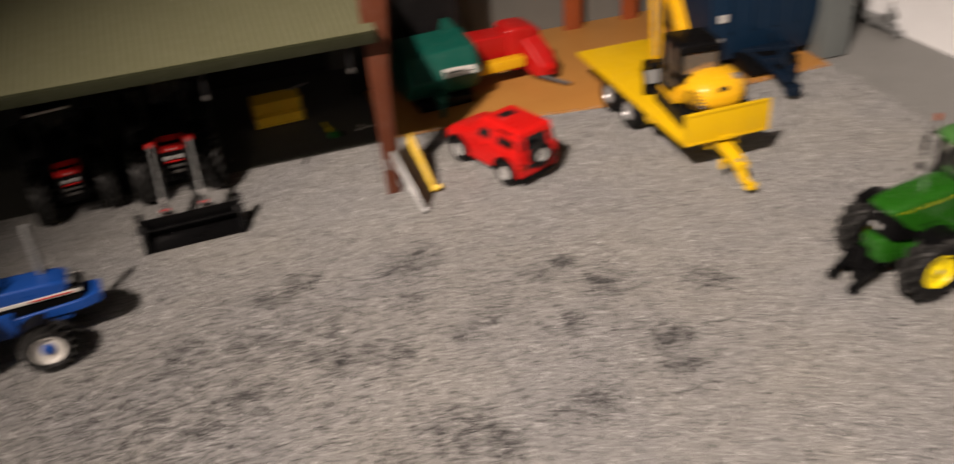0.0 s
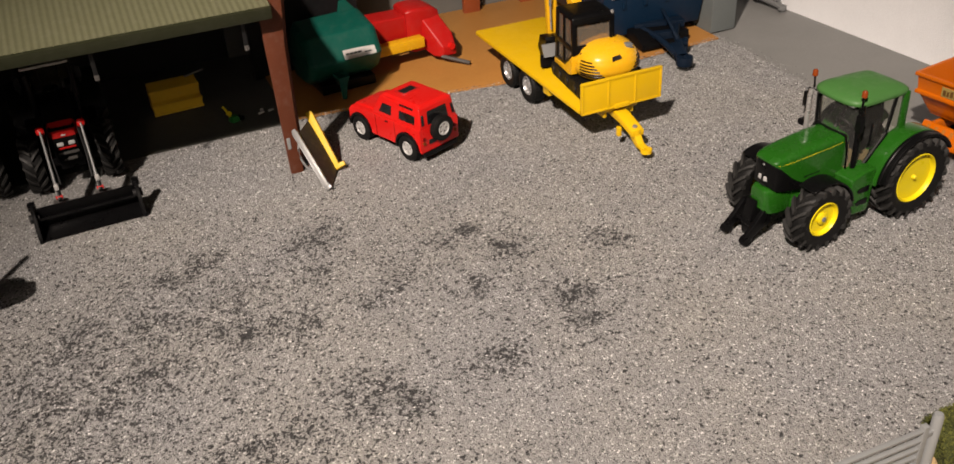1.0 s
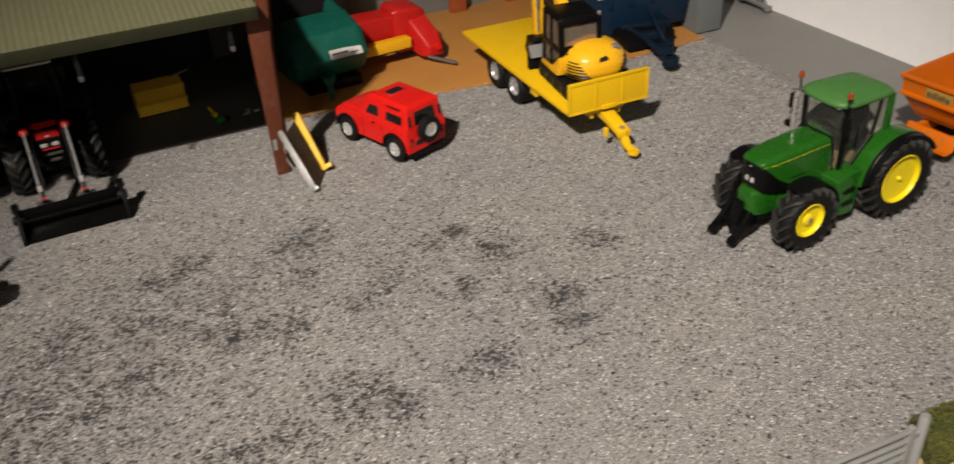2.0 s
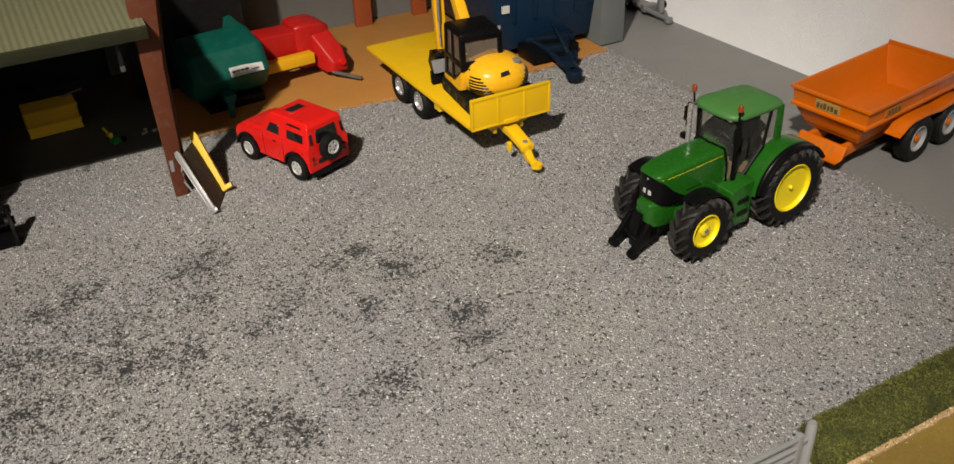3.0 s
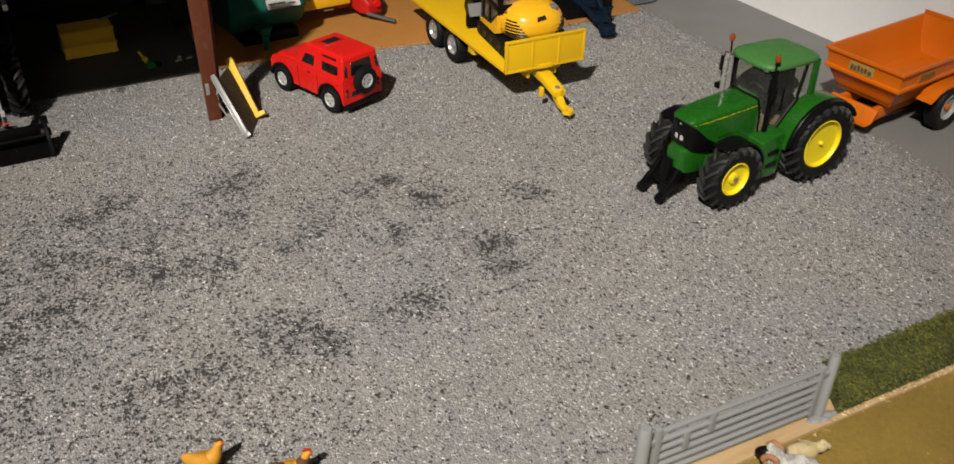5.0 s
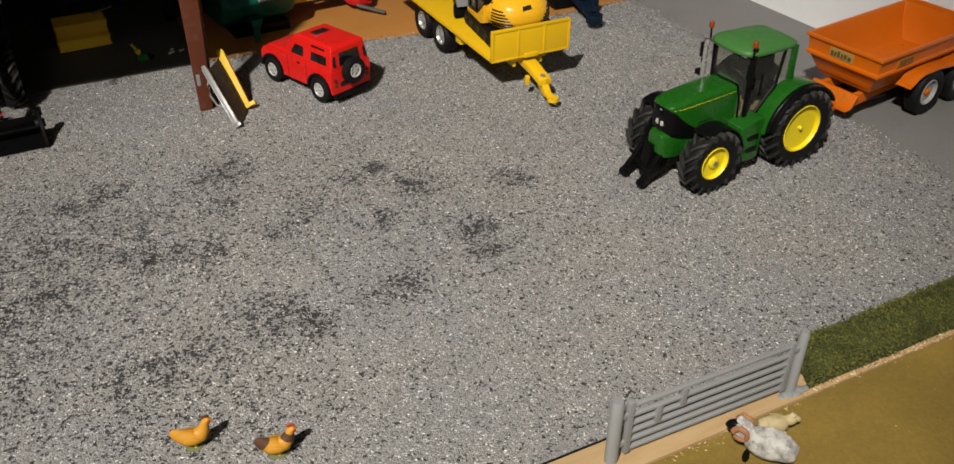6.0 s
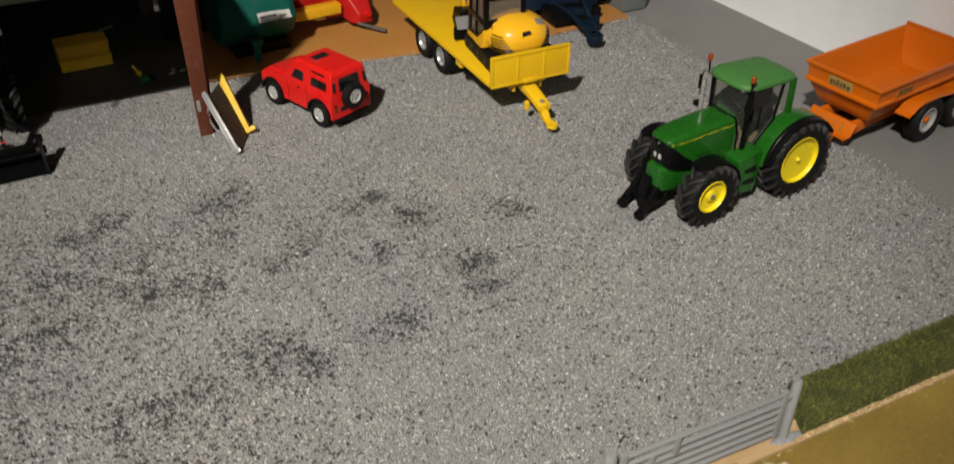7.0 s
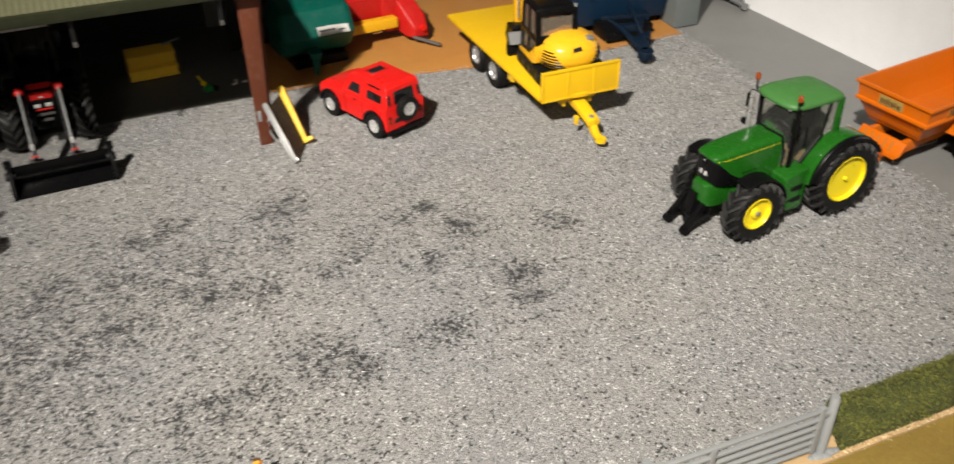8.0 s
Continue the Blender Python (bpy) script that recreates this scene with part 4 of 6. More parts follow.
            add_prism(bm, [(36, z), (45.5, z), (46.8, z + 2.2), (44, z + 3.4), (36, z + 4.2)], min(s * 26.6, s * 28.0), max(s * 26.6, s * 28.0))
            part("step_slot", bm, BLACK, st)
    bm = bm_new()
    add_tube(bm, [(55, -15.5, 44), (55, -16.2, 62)], 2.6, 12)
    add_tube(bm, [(55, -16.2, 61), (55, -16.6, 86), (54.2, -16.8, 90)], 1.8, 12)
    part("exhaust", bm, SILVER, t, "bright exhaust pipe")
    for s in (-1, 1):
        bm = bm_new()
        add_tube(bm, [(47, s * 18, 87), (50, s * 23, 88), (50.4, s * 23.2, 70)], 0.9, 6)
        arm = part("mirror_arm", bm, BLACK, t, "black mirror on an arm")
        bm = bm_new()
        add_box(bm, 49, 51.8, s * 23 - 2.6, s * 23 + 2.6, 74, 85)
        part("mirror", soften(bm, 0.8), BLACK, arm)
        if s < 0:
            bm = bm_new()
            add_box(bm, 50, 55, -24.5, -19.5, 62, 66)
            part("mirror_foot", soften(bm, 0.8), BLACK, arm)
        bm = bm_new()
        add_tube(bm, [(48, s * 20.4, 88.5), (48.4, s * 21.0, 97.5)], 0.75, 6)
        b = part("beacon", bm, BLACK, t, "amber beacon on a black stalk")
        bm = bm_new()
        add_lathe(bm, [(0.1, 97), (1.9, 97), (1.8, 100.4), (1.0, 101.4), (0.1, 101.6)], 12, (48.4, s * 21.0, 0), "z")
        part("lens", bm, AMBER, b, "amber lens")
    bm = bm_new()
    add_tube(bm, [(34, 18.6, 58), (34, 19.6, 60), (34.6, 19.9, 74)], 0.7, 6)
    part("grab_rail", bm, BLACK, t, "black grab rail by the door")
    # front linkage
    for s in (-1, 1):
        bm = bm_new()
        yc = s * 9.5 - 4.0
        add_prism(bm, [(100, 24), (107, 25), (114, 16), (121, 9), (123, 3.5), (118, 2.5), (111, 9), (100, 14)], yc - 1.7, yc + 1.7)
        arm = part("linkage_arm", soften(bm, 0.6), BLACK, t, "black front linkage arm")
        bm = bm_new()
        add_lathe(bm, [(0.1, -2.6), (3.0, -2.6), (3.0, 2.6), (0.1, 2.6)], 12, (120, yc, 5))
        part("linkage_claw", bm, BLACK, arm)
    bm = bm_new()
    add_prism(bm, [(104, 30), (110, 30), (113, 14), (112, 4), (108, 4), (104, 14)], -7, 1)
    add_tube(bm, [(112, -13, 13), (112, 6, 13)], 1.8, 8)
    part("linkage_plate", soften(bm, 0.5), BLACK, t)
    for s in (-1, 1):
        wheel(t, (0, s * 28, rr), rr, 18, rr * 0.60, RIM_YELLOW, RIM_YELLOW, s, 20, 1.6, 2.6, 2.6)
        wheel(t, (wb, s * 28, fr), fr, 15, fr * 0.51, RIM_YELLOW, RIM_YELLOW, s, 16, 4.2, 2.6, 2.3, cap=GREY_METAL)
    return t


green_tractor(pose(0.5880, 0.4197, 0, 0, 0, 183.8))
# tractors under the shed roof, one with a front loader
# black hoods with red noses: the roof's shade put into the paint
shed_tractor = tractor(pose(0.0595, 0.820, 0, 0, 0, -88), "black and red toy tractor with a front loader inside the shed", BLACK, CHARCOAL, GREY_METAL, BLACK, stripe=CHARCOAL, lit_nose_paint=RED_DK)
tractor(pose(-0.033, 0.812, 0, 0, 0, -80) @ Matrix.Scale(0.90, 4), "black and red toy tractor parked deep in the shed", BLACK, CHARCOAL, SILVER, BLACK, stripe=CHARCOAL, lit_nose_paint=RED_DK)
tractor(pose(-0.111, 0.560, 0, 0, 0, 4), "blue toy tractor with white wheels on the gravel", BLUE, WHITE, BLUE, BLUE, 28, 17.0, 82, SILVER, True, True)


def front_loader(t):
    """Arms from the cab to the ground ahead, with a bucket across them."""
    for s in (-1, 1):
        bm = bm_new()
        add_prism(bm, [(56, 54), (62, 60), (106, 62), (114, 60), (151, 22), (146, 17), (106, 53), (62, 50)], s * 14.6 - 1.6, s * 14.6 + 1.6)
        arm = part("loader_arm", soften(bm, 0.6), BLACK, t, "black loader arm with a steel ram")
        bm = bm_new()
        add_tube(bm, [(114, s * 14.6, 63), (147, s * 14.6, 28)], 0.85, 8)
        part("ram", bm, GREY_METAL, arm, "dull steel ram")
        bm = bm_new()
        add_box(bm, 144.6, 147.4, s * 14.6 - 1.5, s * 14.6 + 1.5, 27.6, 32)
        part("ram_eye", soften(bm, 0.5), RIM_SILVER, arm, "bright block at the ram's end")
        bm = bm_new()
        add_tube(bm, [(110, s * 11.6, 58), (126, s * 12.2, 45), (140, s * 11.4, 29)], 0.7, 6)
        part("hose", bm, CHARCOAL, arm, "black hydraulic hose")
        bm = bm_new()
        add_lathe(bm, [(0.1, s * 14.6 - 3.0), (2.2, s * 14.6 - 2.8), (3.2, s * 14.6 - 1.4), (3.2, s * 14.6 + 1.4), (2.2, s * 14.6 + 2.8), (0.1, s * 14.6 + 3.0)], 14, (112.5, 0, 61.5))
        part("pivot", bm, RED, arm, "red pivot cap")
        bm = bm_new()
        add_lathe(bm, [(0.1, s * 14.6 - 2.4), (1.5, s * 14.6 - 2.4), (1.5, s * 14.6 + 2.4), (0.1, s * 14.6 + 2.4)], 12, (148.5, 0, 22.5))
        part("lower_pivot", bm, RED_DK, arm, "red lower pin")
    bm = bm_new()
    add_prism(bm, [(150, 3), (154, 21), (156, 21), (152, 4.5), (170, 1.8), (170, 0.4), (152, 0.8)], -36, 40)
    b = part("bucket", soften(bm, 0.4), BLACK, t, "black loader bucket")
    for y in (-36, 38):
        bm = bm_new()
        add_prism(bm, [(149, 2), (151, 23), (158, 24), (161, 16), (171, 6), (172, 0.6)], y, y + 3)
        part("bucket_side", soften(bm, 0.5, 1), BLACK, b)
        bm = bm_new()
        add_box(bm, 150, 156, y - 1.2, y + 4.2, 20, 25)
        part("bucket_lug", soften(bm, 0.8), BLACK, b)
        bm = bm_new()
        add_lathe(bm, [(0.1, y - 2.4), (3.4, y - 2.4), (3.4, y + 4.6), (0.1, y + 4.6)], 14, (155.5, 0, 14))
        part("bucket_roller", bm, CHARCOAL, b, "dark round end fitting")
    bm = bm_new()
    add_tube(bm, [(157.5, -35, 12.5), (157.5, 39, 12.5)], 1.1, 8)
    part("bucket_bar", bm, BLACK, b, "dark bar across the bucket")
    for y0, y1, x0, z0 in ((-20, -9, 143, 12), (-7, 8, 146, 9), (10, 22, 143, 12)):
        bm = bm_new()
        add_box(bm, x0, 153, y0, y1, z0, z0 + 6)
        part("bucket_mount", soften(bm, 0.8), GREY_DIM, t)
    for y in (-24, -8, 8, 26):
        bm = bm_new()
        add_prism(bm, [(149, 2), (153, 20), (154.4, 20), (151.4, 2)], y, y + 2)
        part("bucket_rib", soften(bm, 0.3, 1), BLACK, b)


front_loader(shed_tractor)


# ---------------------------------------------------------------- red off-road car
def off_road_car(m):
    t = thing("toy_car", m, "red toy off-road car with a spare wheel on its tail", "toy car")
    wb, r = 62.0, 11.3

    def arc(cx, a0, a1, rad=13.4, n=8):
        return [(cx + rad * math.cos(radians(a0 + (a1 - a0) * i / n)), r + rad * math.sin(radians(a0 + (a1 - a0) * i / n))) for i in range(n + 1)]

    poly = [(-16.5, 10.8)] + arc(0, 170, 10) + [(14.5, 11), (47.5, 11)] + arc(wb, 170, 10) + [(76, 14), (77, 16), (77, 26), (74, 29.5), (46, 31.5), (-16.5, 31.5)]
    bm = bm_new()
    # the body side is cut into columns, so that the arches stay open
    add_prism(bm, poly, -21.5, 21.5)
    part("body", soften_above(bm, 0.9, 25), RED, t, sharp=25)
    bm = bm_new()
    low = [(-16.5, -21, 31), (-16.5, 21, 31), (46, 21, 31), (46, -21, 31)]
    high = [(-14.2, -18.2, 48.6), (-14.2, 18.2, 48.6), (35.5, 18.0, 48.6), (35.5, -18.0, 48.6)]
    top = [(-11.5, -15.4, 51.3), (-11.5, 15.4, 51.3), (31.5, 15.2, 51.3), (31.5, -15.2, 51.3)]
    add_loft(bm, [low, high, top])
    part("cabin", soften(bm, 1.5, 4, 12), RED, t, sharp=50)
    bm = bm_new()
    add_loft(bm, [arch(45, 17.5, 30.6, 33.0, 1.5), arch(60, 16.5, 29.6, 32.0, 1.5), arch(74, 15.5, 27.8, 30.4, 1.2)])
    part("bonnet", soften(bm, 0.4, 2, 40), RED, t)
    for s in (-1, 1):
        bm = bm_new()
        add_tube(bm, [(-13.6, s * 17.6, 49.3), (33.5, s * 17.4, 49.3)], 0.55, 6)
        part("roof_gutter", bm, RED, t)

    def pane(name, quad, parent, material=PANE_DK, lift=0.35, label="dark window"):
        bm = bm_new()
        q = [Vector(p) for p in quad]
        n = (q[1] - q[0]).cross(q[2] - q[0]).normalized()
        a = [bm.verts.new((p - n * 0.6) * MM) for p in q]
        b = [bm.verts.new((p + n * lift) * MM) for p in q]
        bm.faces.new(a[::-1])
        bm.faces.new(b)
        for i in range(4):
            bm.faces.new((a[i], a[(i + 1) % 4], b[(i + 1) % 4], b[i]))
        return part(name, soften(bm, 0.3, 1), material, parent, label)

    def side(s, x0, x1, x0t, x1t, z0, z1):
        y = lambda z: s * (21 - (z - 31) / 17.6 * 2.8)
        pts = [(x0, y(z0), z0), (x1, y(z0), z0), (x1t, y(z1), z1), (x0t, y(z1), z1)]
        return pts[::-1] if s > 0 else pts

    for s in (-1, 1):
        pane("rear_side_window", side(s, -9.5, 10, -9.5, 10, 34.8, 42.2), t)
        pane("door_window", side(s, 20, 36, 20, 31, 34.8, 43.2), t)
        pane("roof_light", side(s, -7, 10, -7, 10, 46.2, 48.0), t, PANE_DK, 0.3, "narrow dark roof-side window")
        bm = bm_new()
        add_box(bm, 24, 27, min(s * 20.8, s * 22.2), max(s * 20.8, s * 22.2), 28, 29)
        part("door_handle", bm, BLACK, t)
        for x in (15.5, 40):
            bm = bm_new()
            add_box(bm, x, x + 0.5, min(s * 21.4, s * 21.7), max(s * 21.4, s * 21.7), 11, 31)
            part("door_gap", bm, LAMP_RED, t)
        for z, mt in ((23, LAMP_RED), (19, AMBER)):
            bm = bm_new()
            add_lathe(bm, [(0.1, -17.4), (1.6, -17.4), (1.4, -16), (0.1, -16)], 12, (0, s * 17.5, z), "x")
            part("tail_light", bm, mt, t, "round tail light")
        pane("rear_corner_window", [(-16.3, s * 18.6, 35), (-16.3, s * 15.8, 35), (-15.1, s * 15.2, 43.5), (-15.1, s * 17.6, 43.5)][::(-1 if s > 0 else 1)], t)
        wheel(t, (0, s * 18.8, r), r, 9.5, 6.0, RIM_SILVER, RIM_SILVER, s, 0, 1.8, 2.0, 0.8, 5)
        wheel(t, (wb, s * 18.8, r), r, 9.5, 6.0, RIM_SILVER, RIM_SILVER, s, 0, 1.8, 2.0, 0.8, 5)
        for cx in (0, wb):
            bm = bm_new()
            arc_strip(bm, cx, r, 12.4, 14.6, 4, 176, min(s * 12, s * 23.2), max(s * 12, s * 23.2), 10)
            part("arch_trim", bm, BLACK, t, "black wheel-arch trim")
    pane("rear_window", [(-16.2, -11.5, 34), (-16.2, 11.5, 34), (-14.8, 10.5, 45), (-14.8, -10.5, 45)][::-1], t)
    pane("windscreen", [(45.4, -18, 33), (45.4, 18, 33), (36.8, 16.5, 47), (36.8, -16.5, 47)], t)
    pane("sunroof", [(13.5, -9.5, 51.3), (26, -9.5, 51.3), (26, 9.5, 51.3), (13.5, 9.5, 51.3)], t, RED_DK, 0.3, "sunroof frame")
    pane("roof_glass", [(15.5, -7.5, 51.5), (24, -7.5, 51.5), (24, 7.5, 51.5), (15.5, 7.5, 51.5)], t, CHARCOAL, 0.3, "dull dark roof glass")
    pane("tail_gap", [(-16.65, -12.5, 15), (-16.65, -12.1, 15), (-16.65, -12.1, 33), (-16.65, -12.5, 33)][::-1], t, LAMP_RED, 0.2, "")
    bm = bm_new()
    add_box(bm, -17.2, -16.2, 4, 12, 16.5, 20.5)
    part("number_plate", soften(bm, 0.2, 1), CHARCOAL, t, "dark blank number plate")
    for box in ((76, 80, -21, 21, 12, 17), (-17.6, -14, -19, 19, 6.5, 10.6)):
        bm = bm_new()
        add_box(bm, *box)
        part("bumper", soften(bm, 0.6), BLACK, t, "black bumper")
    bm = bm_new()
    add_box(bm, -16, 74, -13, 13, 5, 16)
    part("chassis", soften(bm, 0.6), BLACK, t, "black chassis")
    w = wheel(t, (0, 0, 0), 10.6, 7.5, 5.8, RIM_SILVER, RIM_SILVER, 1, 0, 1.8, 2.0, 0.8, 5)
    w.name = "spare_wheel"
    w.matrix_basis = pose(-0.0205, 0.0005, 0.0288, 0, 0, 90)
    return t


off_road_car(pose(0.3322, 0.6432, 0, 0, 0, 111.5) @ Matrix.Scale(0.965, 4))


# ---------------------------------------------------------------- yellow flatbed trailer
def flatbed(m):
    """Front edge of the deck at the origin, drawbar to +x."""
    t = thing("flatbed_trailer", m, "yellow toy flatbed trailer carrying an excavator", "toy trailer")
    hw, zt = 36.8, 35.5
    bm = bm_new()
    add_box(bm, -208, 0, -hw, hw, zt - 4, zt)
    part("deck", soften(bm, 0.8), YELLOW, t, "yellow load deck")
    bm = bm_new()
    add_box(bm, -2.2, 0.6, -hw, hw, zt - 4, 58)
    h = part("headboard", soften(bm, 0.5), YELLOW, t, "ribbed yellow headboard")
    for y0, y1, z0, z1 in ((-hw, hw, 56, 58.3), (-hw, hw, 31.4, 33.2), (-hw, -hw + 2, 32.6, 57), (hw - 2, hw, 32.6, 57), (-hw / 3 - 1, -hw / 3 + 1, 32.6, 57), (hw / 3 - 1, hw / 3 + 1, 32.6, 57)):
        bm = bm_new()
        add_box(bm, 0.3, 1.2, y0, y1, z0, z1)
        part("rib", soften(bm, 0.35), YELLOW, h)
    bm = bm_new()
    for y in (-14, 11):
        add_box(bm, -200, -4, y, y + 3, 22, 31.4)
    for x in (-146, -106):
        add_box(bm, x - 3, x + 3, -24, 24, 13, 22)
    part("chassis", soften(bm, 0.6), YELLOW, t)
    bm = bm_new()
    add_prism(bm, [(-34, 31.4), (-9, 31.4), (-13, 24.5), (-30, 24.5)], -24, 24)
    part("front_frame", soften(bm, 0.6), YELLOW, t)
    bm = bm_new()
    add_prism(bm, [(-16, 28), (2, 27), (26, 20.5), (26, 15.5), (6, 20), (-16, 22)], -5.6, 5.6)
    d = part("drawbar", soften(bm, 1.0), YELLOW, t, "yellow drawbar with hitch eye")
    bm = bm_new()
    add_box(bm, 8, 12, -9.5, -6.2, 11, 19)
    part("jack_bracket", soften(bm, 0.8), YELLOW, d)
    bm = bm_new()
    add_lathe(bm, [(0.1, 17), (5.2, 17), (5.2, 21.0), (4.4, 21.6), (0.1, 21.6)], 18, (21.5, 0, 0), "z")
    part("pivot_plate", bm, YELLOW, d)
    bm = bm_new()
    add_lathe(bm, [(0.1, 21), (2.2, 21), (2.0, 22.7), (0.1, 22.7)], 12, (21, 0, 0), "z")
    part("pivot_pin", bm, GREY_METAL, d)
    bm = bm_new()
    add_prism(bm, [(18, 18), (26, 16.5), (31, 11), (37, 10.5), (37, 7.5), (28, 7.5), (18, 13)], -2.9, 2.9)
    part("hitch_neck", soften(bm, 0.5), YELLOW, d)
    bm = bm_new()
    add_lathe(bm, [(2.2, 7), (4.7, 7), (4.7, 10.0), (2.2, 10.0)], 18, (38.5, 0, 0), "z")
    part("hitch_eye", bm, YELLOW, d)
    bm = bm_new()
    add_box(bm, -0.5, 2.0, -6.5, 6.5, 31.0, 34.6)
    part("latch", soften(bm, 0.4), YELLOW, h, "yellow latch block under the headboard")
    bm = bm_new()
    add_prism(bm, [(-10, 31.4), (-1.5, 31.4), (-4, 26.5), (-10, 25.5)], -17, 17)
    part("front_skirt", soften(bm, 0.5), YELLOW, t)
    for s in (-1, 1):
        bm = bm_new()
        add_box(bm, -207, -2, min(s * hw, s * (hw + 0.7)), max(s * hw, s * (hw + 0.7)), zt - 3.4, zt - 0.7)
        part("side_rail", soften(bm, 0.3), YELLOW, t)
        bm = bm_new()
        add_box(bm, -70, -60, min(s * 30, s * 35), max(s * 30, s * 35), 24, 31.2)
        part("side_bracket", soften(bm, 0.8), YELLOW, t)
    for x in (-146, -106):
        for s in (-1, 1):
            wheel(t, (x, s * 27.2, 16.0), 16.0, 13.5, 8.6, SILVER, SILVER, s, 0, 2.8, 2.2, 0.8)
    return t


flatbed(pose(0.4778, 0.580, 0, 0, 0, -90.0))


# ---------------------------------------------------------------- excavator
def excavator(m):
    """Boom to +x, tail to -x, its cab on the left side."""
    t = thing("excavator", m, "yellow toy excavator with a black cab standing on the trailer deck", "toy excavator")
    for s in (-1, 1):
        bm = bm_new()
        y0, y1 = sorted((s * 19, s * 35))
        prof = [(-41 + 6.5 * math.cos(radians(a)), 6.5 + 6.5 * math.sin(radians(a))) for a in range(90, 271, 20)]
        prof += [(32 + 6.5 * math.cos(radians(a)), 6.5 + 6.5 * math.sin(radians(a))) for a in range(-90, 91, 20)]
        add_prism(bm, prof, y0, y1)
        tr = part("track", soften(bm, 0.4, 1), RUBBER, t, "black rubber track")
        bm = bm_new()
        for k in range(24):
            x = -41 + 73 * k / 23
            add_box(bm, x - 0.8, x + 0.8, y0 - 0.2, y1 + 0.2, 12.4, 14.0)
        tagged(part("track_cleats", bm, RUBBER, tr), kind="stuff")
        for x in (-41, -22, -2, 16, 32):
            bm = bm_new()
            add_lathe(bm, [(0.1, s * 34), (4.0, s * 34), (3.6, s * 35.8), (0.1, s * 35.8)], 14, (x, 0, 6.5))
            part("roller", bm, CHARCOAL, tr)
        bm = bm_new()
        add_lathe(bm, [(0.1, s * 35.4), (1.6, s * 35.4), (1.4, s * 36.6), (0.1, s * 36.6)], 10, (-41, 0, 6.5))
        part("axle_pin", bm, GREY_METAL, tr, "bright axle pin")
    bm = bm_new()
    add_box(bm, -24, 24, -18, 18, 5, 14)
    part("undercarriage", soften(bm, 0.6), BLACK, t)
    bm = bm_new()
    add_prism(bm, [(46, 3), (50, 2), (51.5, 8), (51, 15), (48.5, 15), (48, 9)], -30, 42)
    blade = part("dozer_blade", soften(bm, 0.4), BLACK, t, "black dozer blade")
    for y in (-13, 10):
        bm = bm_new()
        add_prism(bm, [(22, 8), (48, 6), (48, 11), (22, 12)], y, y + 3)
        part("blade_arm", soften(bm, 0.4), BLACK, blade)
    # egg-shaped engine cover
    heights = (13.0, 14.5, 18.0, 24.0, 31.0, 37.0, 42.0, 46.0, 48.0)
    swell = (0.60, 0.76, 0.92, 1.0, 0.985, 0.91, 0.77, 0.53, 0.27)

    def shell(a, z, out=0.0):
        k = float(np.interp(z, heights, swell))
        c, sn = math.cos(a), math.sin(a)
        return (-11 + math.copysign(abs(c) ** 0.80, c) * (31 + out) * k, math.copysign(abs(sn) ** 0.80, sn) * (31.5 + out) * k, z)

    bm = bm_new()
    rings = []
    for z in np.interp(np.linspace(0, 8, 25), range(9), heights):
        rings.append([(min(x, 10), y, zz) for x, y, zz in (shell(2 * math.pi * i / 40, float(z)) for i in range(40))])
    add_loft(bm, rings)
    b = part("body", bm, JCB_YELLOW, t, "rounded glossy yellow engine cover", sharp=60)
    for s in (1, -1):
        for k in range(6):
            bm = bm_new()
            z = 20.5 + k * 2.7
            a0, a1 = 108, 136 + 6.0 * (5 - k) ** 0.9
            add_tube(bm, [shell(s * radians(a0 + (a1 - a0) * i / 7), z, 0.05) for i in range(8)], 0.75, 6)
            part("vent_slot", bm, BLACK, b, "black vent slot")
    bm = bm_new()
    add_tube(bm, [shell(radians(a), 16.0, 0.15) for a in range(100, 261, 8)], 0.4, 6)
    part("seam", bm, CHARCOAL, b)
    bm = bm_new()
    q = [Vector(shell(radians(a), z, 0.0)) for a, z in ((174, 35), (186, 36.4), (185, 39.4), (174.6, 38.4))]
    add_loft(bm, [[tuple(p + Vector((2, 0, 0))) for p in q], [tuple(p + Vector((-0.7, 0, 0.3))) for p in q]])
    part("badge", bm, CHARCOAL, b, "dark slanted tail badge")
    bm = bm_new()
    add_box(bm, -31, -24, -20, -13, 41, 45.4)
    part("tail_cap", soften(bm, 1.2), GREY_METAL, b, "grey cap on the engine cover")
    bm = bm_new()
    add_prism(bm, [(-13, 17), (-6, 14.5), (31, 14.5), (31, 19), (4, 21), (-6, 29), (-14, 36)], 26, 34.4)
    part("side_skirt", soften(bm, 0.9), JCB_YELLOW, b, "yellow skirt under the cab door")
    # cab: a dark shell of posts and rails round clear panes
    bm = bm_new()
    add_prism(bm, [(-15, 40), (-13, 33), (-5, 27), (5, 20.5), (31, 18.5), (31, 21.5), (6, 23.5), (-3, 30), (-10, 36), (-11, 40)], -9, 33.6)
    c = part("cab", soften(bm, 0.6), BLACK, t, "black cab with brownish windows")
